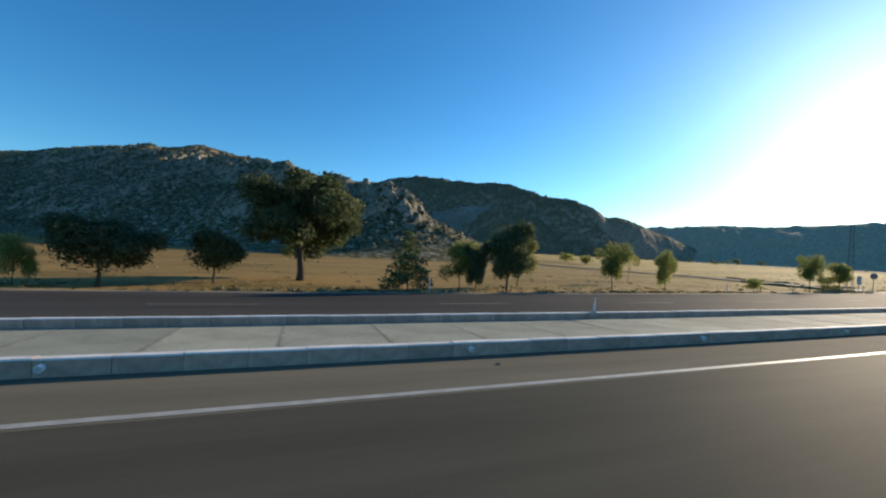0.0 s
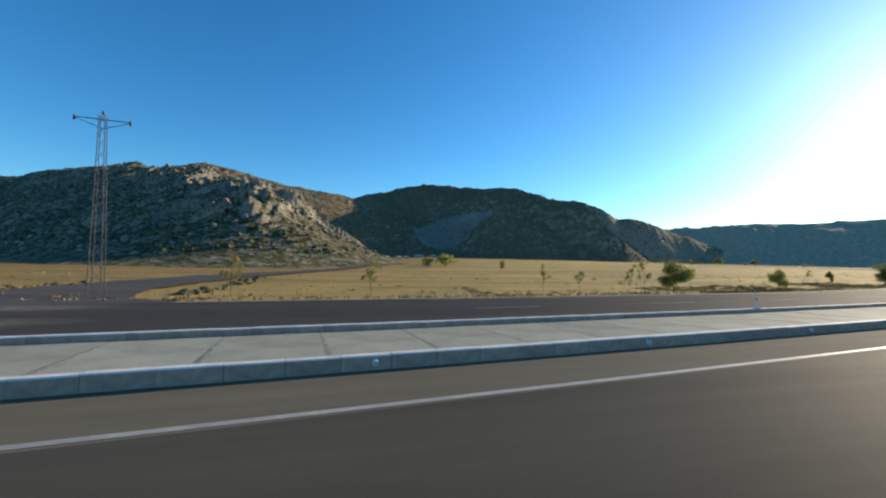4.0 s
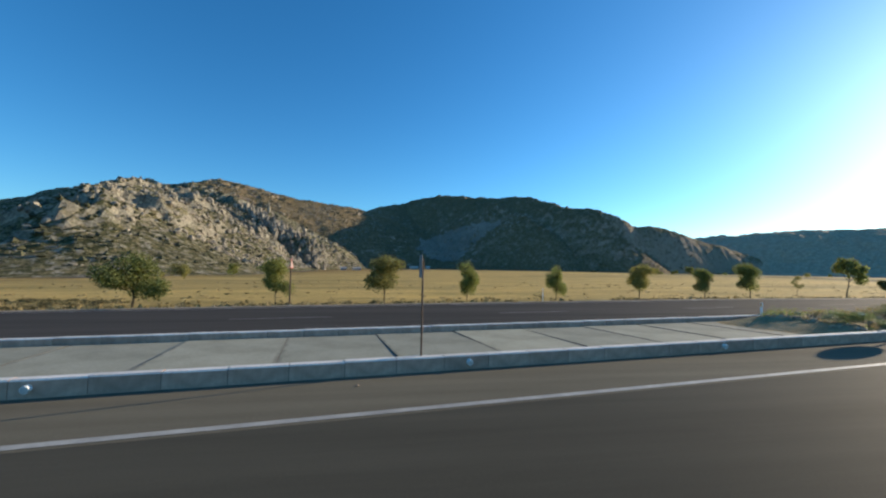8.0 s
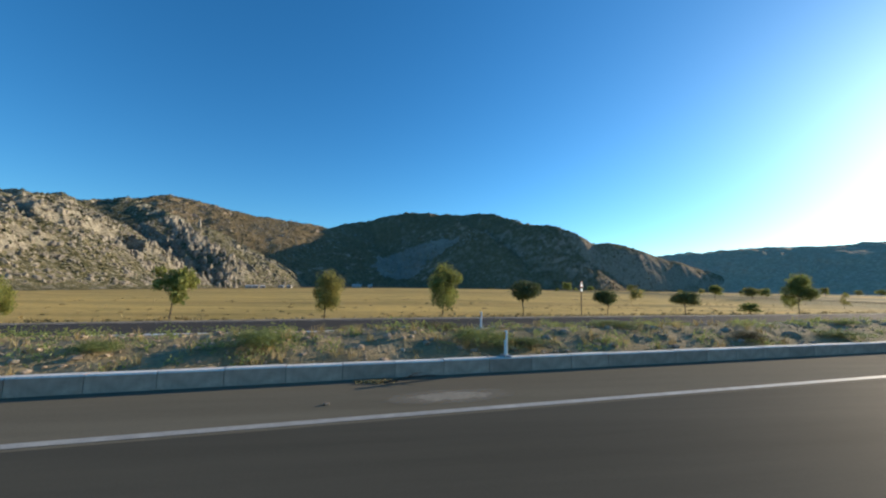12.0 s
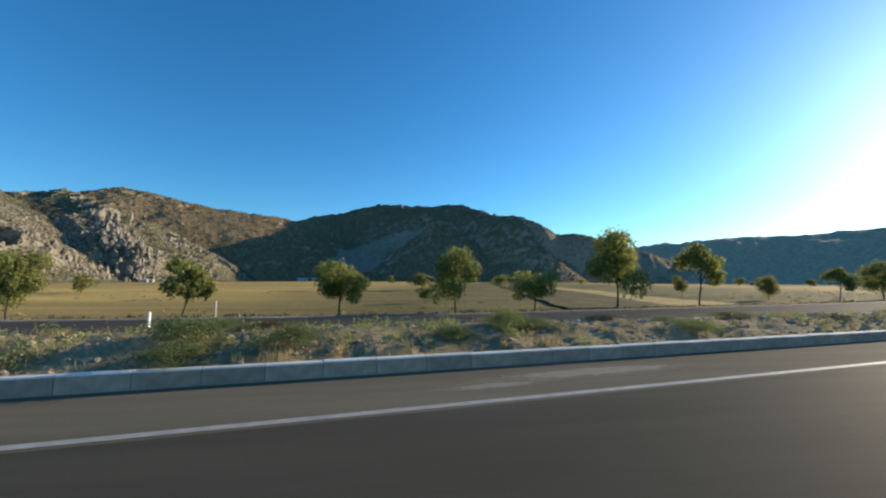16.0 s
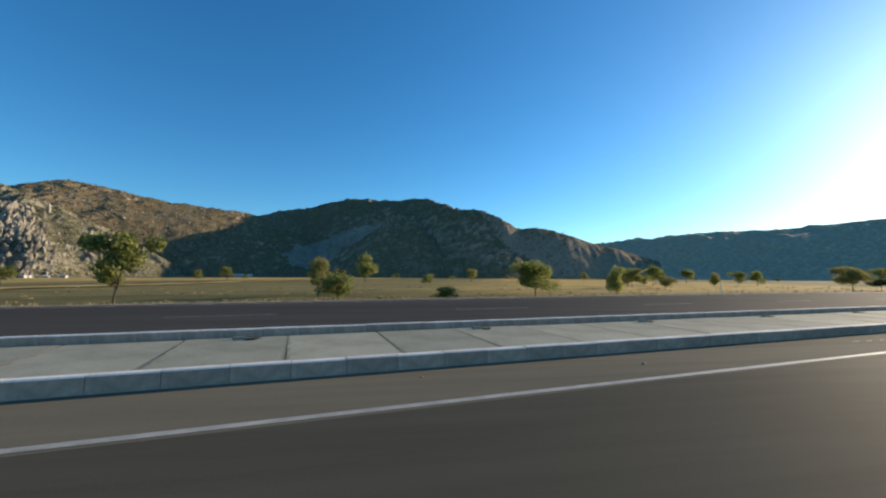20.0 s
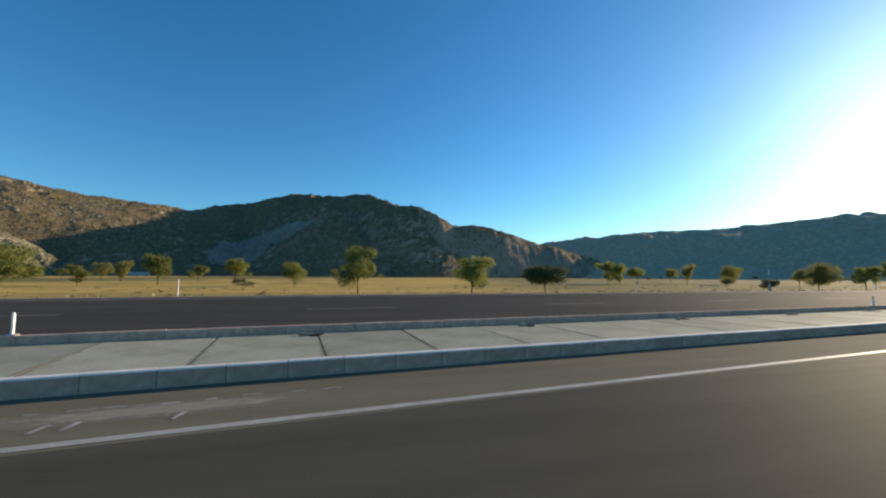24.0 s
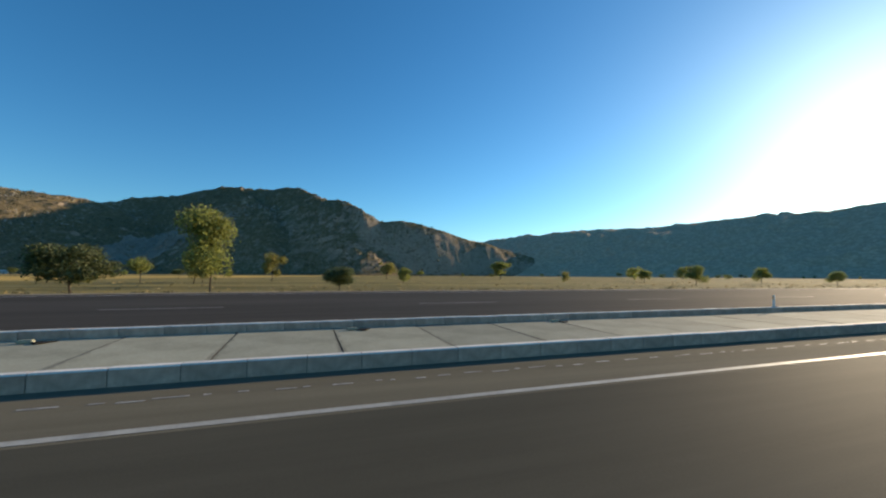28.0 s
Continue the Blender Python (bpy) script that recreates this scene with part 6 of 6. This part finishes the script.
def dust_material(name, cover):
    """Thin pale dust, broken up by noise and fading out towards its rim."""
    m, nt, b = material(name, 0.95)
    nt.links.new(ramp(nt, noise_fac(nt, 14.0, 4, 0.6), [(0.3, (0.22, 0.195, 0.15)), (0.7, (0.38, 0.35, 0.28))]), b.inputs["Base Color"])
    tc = nt.nodes.new("ShaderNodeTexCoord")
    gr = nt.nodes.new("ShaderNodeTexGradient")
    gr.gradient_type = "SPHERICAL"
    nt.links.new(tc.outputs["Object"], gr.inputs[0])
    mul = nt.nodes.new("ShaderNodeMath")
    mul.operation = "MULTIPLY"
    nt.links.new(gr.outputs["Fac"], mul.inputs[0])
    nt.links.new(noise_fac(nt, 3.5, 6, 0.7, (1.0, 1.0, 1.0)), mul.inputs[1])
    clear = nt.nodes.new("ShaderNodeBsdfTransparent")
    ms = nt.nodes.new("ShaderNodeMixShader")
    nt.links.new(ramp(nt, mul.outputs[0], [(0.08, (0, 0, 0)), (0.36, (cover,) * 3)]), ms.inputs[0])
    nt.links.new(clear.outputs[0], ms.inputs[1])
    nt.links.new(b.outputs[0], ms.inputs[2])
    nt.links.new(ms.outputs[0], nt.nodes["Material Output"].inputs[0])
    return m


MAT_DUST, MAT_MORTAR = dust_material("pale_dust", 0.42), dust_material("mortar_dust", 0.8)
for i, (s, left, lx, ly) in enumerate(((244.9, 4.2, 0.8, 0.25), (433.9, 4.3, 1.2, 0.62), (435.5, 4.3, 0.9, 0.5), (433.5, 3.15, 0.6, 0.2), (436.1, 4.7, 0.5, 0.2), (331.8, 4.5, 2.2, 0.3), (330.2, 4.25, 0.9, 0.15), (22.0, 4.1, 0.9, 0.12), (181.5, 4.65, 0.5, 0.12), (498.5, 4.35, 1.8, 0.25), (394.0, 4.35, 2.4, 0.2), (346.0, 4.3, 2.0, 0.2), (59.3, 4.75, 0.8, 0.25), (63.2, 18.2, 3.2, 1.0), (66.5, 15.4, 3.6, 1.8), (70.2, 17.2, 4.0, 1.6), (66.0, 10.2, 4.5, 2.2), (71.0, 12.2, 4.0, 1.4), (62.4, 7.2, 1.4, 1.6), (65.4, 6.4, 4.2, 2.4), (67.6, 3.7, 4.6, 0.7), (72.0, 3.4, 4.0, 0.6), (68.5, 8.6, 4.5, 2.0))):
    bm = bmesh.new()
    bmesh.ops.create_grid(bm, x_segments=2, y_segments=2, size=1.0)
    ob = new("dust_patch", shared_mesh("dust_patch", bm, MAT_DUST if 60 <= s <= 72 else MAT_MORTAR))
    ob.matrix_world = at_road(s, left, 0.006 + 0.0012 * i if 60 <= s <= 72 else 0.004) @ Matrix.Rotation(-math.atan(float(fall(s))), 4, "X") @ Matrix.Diagonal((lx * 1.2, ly * 1.3 if 60 <= s <= 72 else min(ly * 1.3, KERB - 0.05 - left), 1, 1))
    tagged(ob, "pale broken dust and mortar stain on the asphalt", "stain", kind="structure")
stub = thing("marker_stake", at_road(31.6, KERB + 0.09, KERB_H), "thin dark weathered marker stake on the kerb", "stake")
part("shaft", box_bm(0.022, 0.03, 0.40, 0, 0, 0.2, 0.004), MAT_BROWN, stub)
part("foot", box_bm(0.10, 0.10, 0.025, 0, 0, 0.0125, 0.004), MAT_STEEL, stub)

# broken white posts lying among the rubble
for s_, left_, tip in ((51.5, 5.75, (0.20, 0.10, 0.20)), (49.7, 5.55, (0.26, -0.02, 0.07))):
    ob = thing("broken_post", at_road(s_, left_, up_soil(s_, left_) - 0.02), "broken white plastic post lying in the rubble", "broken post", "broken posts")
    part("shaft", tube_bm([(0, 0, 0), tuple(v * 0.5 for v in tip), tip], [0.028, 0.028, 0.026], 8), MAT_WHITE, ob)
    part("torn_end", tube_bm([tip, tuple(v * 1.06 for v in tip)], [0.026, 0.012], 8), MAT_SHEET, ob, "torn grey end")

# broken concrete in the end of the first island
bm = bmesh.new()
vs_ = [bm.verts.new(c_) for c_ in ((-0.55, -0.22, 0.0), (0.55, -0.22, 0.0), (0.05, 0.40, 0.10), (-0.55, -0.22, -0.12), (0.55, -0.22, -0.12), (0.05, 0.40, -0.12))]
for f in ((0, 1, 2), (5, 4, 3), (0, 3, 4, 1), (1, 4, 5, 2), (2, 5, 3, 0)):
    bm.faces.new([vs_[i] for i in f])
bmesh.ops.recalc_face_normals(bm, faces=bm.faces[:])
ob = new("broken_slab", shared_mesh("broken_slab", bm, MAT_SLAB))
ob.matrix_world = at_road(57.9, 5.55, 0.09, 0.05)
tagged(ob, "broken triangular piece of concrete slab in the island", "rubble")
ob = new("concrete_footing", shared_mesh("concrete_footing", box_bm(0.55, 0.35, 0.16, 0, 0, 0.04, 0.02), MAT_SLAB))
ob.matrix_world = at_road(60.0, 7.1, 0.03, 0.2)
tagged(ob, "rough concrete footing of a sign post", "footing")
rs = random.Random(77)
clod = box_bm(0.07, 0.05, 0.03, 0, 0, 0.012, 0.012)
CLOD = shared_mesh("pebble", clod, MAT_STONE)
for s, left in ((58.9, 4.72), (59.3, 4.60), (60.1, 4.85), (55.2, 4.2), (61.6, 4.5), (62.4, 3.9), (2.6, 4.6), (26.5, 4.66), (118.2, 4.68), (161.0, 4.70), (243.6, 4.2), (330.5, 4.62), (415.0, 4.7), (418.3, 4.4)):
    ob = new("pebble", CLOD)
    ob.matrix_world = at_road(s, left, 0.0, rs.uniform(0, 3)) @ Matrix.Scale(rs.uniform(0.45, 1.0), 4)
    tagged(ob, "small loose brown stone lying on the asphalt", "stone", "loose stones on the road")

# ---------------------------------------------------------------- lattice pylon and wires
PYLON = Vector((66.6, 30.4, 0))
PYLON.z = float(ground_height(np.array([PYLON.x]), np.array([PYLON.y]))[0])
MAT_PYLON = varied("weathered_zinc", (0.09, 0.092, 0.095), (0.15, 0.152, 0.155), 3.0, 30.0, 0.7, 0.4, 0.1, 0.003)
py = thing("power_pylon", Matrix.Translation(PYLON) @ Matrix.Rotation(radians(8), 4, "Z"), "slender grey steel lattice power pylon with a crossarm", "pylon")
PH = 8.55 - PYLON.z
half = lambda z: 0.30 - 0.17 * z / PH
for sx in (-1, 1):
    for sy in (-1, 1):
        part("leg", tube_bm([(sx * half(0), sy * half(0), 0), (sx * half(PH), sy * half(PH), PH)], [0.024, 0.020], 4), MAT_PYLON, py)
levels = [PH * i / 15 for i in range(16)]
for z0, z1 in zip(levels, levels[1:]):
    for k, (ax, ay) in enumerate(((1, -1), (1, 1), (-1, 1), (-1, -1))):
        bx, by = ((1, 1), (-1, 1), (-1, -1), (1, -1))[k]
        h0, h1 = half(z0), half(z1)
        part("brace", tube_bm([(ax * h0, ay * h0, z0), (bx * h1, by * h1, z1)], [0.010, 0.010], 4), MAT_PYLON, py)
for s_ in (-1, 1):
    part("crossarm", merged(tube_bm([(0, 0, PH - 0.25), (s_ * 1.25, 0, PH - 0.25)], [0.035, 0.025], 4), tube_bm([(0, 0, PH - 0.75), (s_ * 1.25, 0, PH - 0.27)], [0.025, 0.02], 4)), MAT_PYLON, py)
    part("insulator", tube_bm([(s_ * 1.22, 0, PH - 0.45), (s_ * 1.22, 0, PH - 0.36), (s_ * 1.22, 0, PH - 0.27), (s_ * 1.22, 0, PH - 0.12)], [0.03, 0.07, 0.05, 0.03], 8), MAT_BROWN, py, "brown insulator")
part("insulator", tube_bm([(0, 0, PH), (0, 0, PH + 0.12), (0, 0, PH + 0.24)], [0.03, 0.07, 0.03], 8), MAT_BROWN, py, "brown insulator")

# ---------------------------------------------------------------- far sheds and tents at the foot of the hill
MAT_WALL = varied("white_wall", (0.42, 0.40, 0.36), (0.62, 0.60, 0.54), 0.6, 8.0, 0.9)
MAT_ROOF = varied("pale_metal_roof", (0.45, 0.42, 0.38), (0.65, 0.62, 0.57), 0.5, 8.0, 0.6)
MAT_DOOR = plain("dark_door", (0.10, 0.08, 0.06), 0.8)


def shed(x, y, w, d, h, turn, label):
    z = max(float(ground_height(np.array([x]), np.array([y]))[0]), float(rough_hill(np.array([x]), np.array([y]), (SPINE_AB, SPINE_B), 10.0, 3.5, 47)[0]))
    root = thing("shed", Matrix.Translation((x, y, z - 0.1)) @ Matrix.Rotation(turn, 4, "Z"), label, "shed", "sheds at the foot of the hill")
    part("wall_block", box_bm(w, d, h, 0, 0, h / 2), MAT_WALL, root)
    bm = bmesh.new()
    e = 0.25
    vs_ = [bm.verts.new(c_) for c_ in ((-w / 2 - e, -d / 2 - e, h + 0.02), (w / 2 + e, -d / 2 - e, h + 0.02), (w / 2 + e, d / 2 + e, h + 0.02), (-w / 2 - e, d / 2 + e, h + 0.02), (-w / 2 - e, 0, h + d * 0.28), (w / 2 + e, 0, h + d * 0.28))]
    for f in ((0, 1, 5, 4), (2, 3, 4, 5), (0, 4, 3), (1, 2, 5), (3, 2, 1, 0)):
        bm.faces.new([vs_[i] for i in f])
    part("roof", bm, MAT_ROOF, root)
    part("door", box_bm(0.9, 0.06, min(2.0, h * 0.8), w * 0.2, -d / 2 - 0.03, min(1.0, h * 0.4)), MAT_DOOR, root)
    part("window", box_bm(0.8, 0.06, 0.6, -w * 0.2, -d / 2 - 0.03, h * 0.6), MAT_DOOR, root)
    return root


shed(136, 408, 5.0, 3.5, 2.2, 0.2, "small white shed at the foot of the rocky hill")
shed(172, 376, 3.4, 2.6, 1.9, -0.1, "small white hut in the stubble field")
shed(118, 452, 6.5, 4.0, 2.4, 0.1, "long white shed below the cliffs")
shed(129, 458, 4.0, 3.5, 2.2, 0.4, "white shed beside the long one")
shed(150, 446, 5.0, 3.0, 2.0, 0.0, "low white shed at the field's far edge")
for i, (x, y, w, d, h) in enumerate(((214, 700, 15, 6, 4), (236, 676, 7, 5, 4))):
    shed(x, y, w, d, h, 0.05 * i, "pale quarry building at the mountain foot")
# ---------------------------------------------------------------- rocks and scrub of the hills
MAT_ROCK = varied("limestone", (0.16, 0.14, 0.11), (0.43, 0.38, 0.295), 0.12, 1.1, 0.95, relief=0.8, distance=0.5)
MAT_SCRUB = leaf_material("hill_scrub", (0.035, 0.038, 0.017), (0.085, 0.082, 0.036), 0.1)

# lighter copy of the hill scrub; the lightening stands for distance haze
MAT_SCRUB_HAZED = leaf_material("mountain_scrub", (0.07, 0.066, 0.034), (0.14, 0.125, 0.066), 0.1)


def hill_a_z(x, y):
    return rough_hill(x, y, (SPINE_A, SPINE_F), 6.0, 6.5, 21)


def hill_b_z(x, y):
    return rough_hill(x, y, (SPINE_AB, SPINE_B), 10.0, 3.5, 47)


def on_hill(zfun, x0, x1, y0, y1, n, seed, low=1.0, patch=40.0, cut=-0.2):
    g_ = np.random.default_rng(seed)
    x, y = g_.uniform(x0, x1, n), g_.uniform(y0, y1, n)
    z = zfun(x, y)
    ok = (z > low) & (fbm(x, y, patch, 4, seed) > cut)
    return np.stack([x, y, z], -1)[ok]


g = np.random.default_rng(61)
c = on_hill(hill_a_z, -260, 150, 120, 640, 34000, 62, 0.0, 45.0, -0.12)
# fewer pale boulders off the sunward slopes, a placed stand-in for their shade
sunward = hill_a_z(c[:, 0] + 6, c[:, 1]) < c[:, 2] - 0.6
c = c[sunward | (g.random(len(c)) < 0.3)]
r = 0.25 + 1.35 * g.random(len(c)) ** 3.5
c[:, 2] += r * 0.1
lumps("hill_rocks", c, np.stack([r * g.uniform(0.8, 1.5, len(c)), r * g.uniform(0.8, 1.3, len(c)), r * g.uniform(0.7, 1.3, len(c))], -1), MAT_ROCK, "grey limestone boulders strewn over the rocky hill", "rocks", 63)
c = on_hill(hill_a_z, -700, -200, 300, 900, 3500, 64, 8.0, 80.0, -0.05)
r = 0.5 + 1.3 * g.random(len(c)) ** 3
lumps("hill_rocks", c, np.stack([r * 1.3, r, r], -1), MAT_ROCK, "boulders on the upper slopes of the rocky hill", "rocks", 65)
# crags along the cliff lines
for n, (line, count, wide, high) in enumerate((([(44, 190), (30, 215), (10, 245)], 26, 1.7, 1.7), ([(10, 300), (30, 345), (58, 380), (70, 395)], 60, 2.2, 2.2),
                                               ([(36, 420), (58, 455), (72, 495), (80, 525)], 80, 2.4, 2.4), ([(-30, 560), (20, 570), (62, 566)], 50, 2.2, 1.8), ([(58, 180), (50, 230), (48, 300), (52, 360)], 60, 1.1, 0.9))):
    u = np.linspace(0, len(line) - 1.001, count)
    i = u.astype(int)
    a = np.array(line, float)
    p = a[i] + (a[i + 1] - a[i]) * (u - i)[:, None] + g.normal(0, 6, (count, 2))
    z = hill_a_z(p[:, 0], p[:, 1])
    ok = z > 1
    w = wide * g.uniform(0.5, 1.3, count)
    c = np.stack([p[:, 0], p[:, 1], z - w * 0.3], -1)[ok]
    sz = np.stack([w, w * g.uniform(0.7, 1.2, count), w * g.uniform(0.8, high, count)], -1)[ok]
    lumps("hill_crags", c, sz, MAT_ROCK, "jagged grey limestone crags of the cliff", "crags", 70 + n, ICO2_V, ICO2_F, 0.22)
# pillars of rock that step down the crest towards the plain
ga = np.random.default_rng(131)
count = 280
u = ga.random(count)
px_, py_ = np.interp(u, [0, 0.35, 0.7, 1], [-78, -20, 28, 72]), np.interp(u, [0, 0.35, 0.7, 1], [690, 630, 568, 520])
px_, py_ = px_ + ga.normal(6, 11, count), py_ + ga.normal(-14, 13, count)
w = ga.uniform(1.5, 4.2, count) * (1 - 0.3 * u)
c = np.stack([px_, py_, hill_a_z(px_, py_) + w * 0.2], -1)
lumps("hill_pillars", c, np.stack([w, w * ga.uniform(0.5, 0.9, count), w * ga.uniform(1.6, 3.6, count)], -1), MAT_ROCK, "tall weathered limestone pillars of the cliff", "rock pillars", 132, ICO_V, ICO_F, 0.26)
c = on_hill(hill_a_z, -500, 150, 120, 800, 42000, 81, 1.0, 60.0, -0.3)
r = 0.4 + 1.3 * g.random(len(c)) ** 2
lumps("hill_scrub", c, np.stack([r, r, r * 0.8], -1), MAT_SCRUB, "dark green scrub bushes on the rocky hill", "scrub", 82, OCT_V, OCT_F, 0.35)
c = on_hill(hill_b_z, -420, 320, 680, 1250, 9000, 88, 4.0, 70.0, 0.05)
r = 0.7 + 1.9 * g.random(len(c)) ** 3
lumps("mountain_rocks", c, np.stack([r * 1.2, r, r * 0.9], -1), MAT_ROCK, "pale limestone outcrops on the saddle slope", "rocks", 89)
c = on_hill(hill_b_z, -900, 820, 500, 1420, 40000, 84, 2.0, 120.0, -0.3)
r = g.uniform(0.8, 2.3, len(c))
lumps("mountain_scrub", c, np.stack([r, r, r * 0.8], -1), MAT_SCRUB_HAZED, "dark scrub covering the mountain slopes", "scrub", 85, OCT_V, OCT_F, 0.35)
c = on_hill(hill_b_z, 400, 520, 860, 1080, 900, 86, 4.0, 60.0, 0.0)
r = 0.8 + 1.8 * g.random(len(c)) ** 3
lumps("mountain_crags", c, np.stack([r, r, r * 1.4], -1), MAT_ROCK, "pale crags on the mountain face", "crags", 87)

# pale quarry scree on the mountain face
MAT_SCREE = varied("quarry_scree", (0.20, 0.172, 0.13), (0.335, 0.29, 0.225), 0.02, 0.3, 0.95, relief=0.6, distance=0.8)
SCREE = [(441, 906), (396, 936), (368, 952), (325, 994), (284, 1020), (246, 950), (238, 898), (262, 860), (322, 848), (352, 872), (384, 892), (424, 900)]


def in_scree(x, y):
    inside = np.zeros(x.shape, bool)
    xw, yw = x + 13 * fbm(x, y, 34.0, 3, 5) + 13 * fbm(x, y, 5.0, 3, 7), y + 13 * fbm(x, y, 34.0, 3, 6) + 13 * fbm(x, y, 5.0, 3, 8)
    for (x0, y0), (x1, y1) in zip(SCREE, SCREE[1:] + SCREE[:1]):
        cross = ((y0 > yw) != (y1 > yw)) & (xw < (x1 - x0) * (yw - y0) / (y1 - y0 + 1e-9) + x0)
        inside ^= cross
    return inside


tagged(grid_mesh("quarry_scree", steps(200, 470, 2.5), steps(800, 1060, 2.5), lambda x, y: hill_b_z(x, y) + 1.2, MAT_SCREE, lambda x, y, z: in_scree(x, y), False),
       "pale grey quarry scree running down the mountain", "scree", kind="structure")
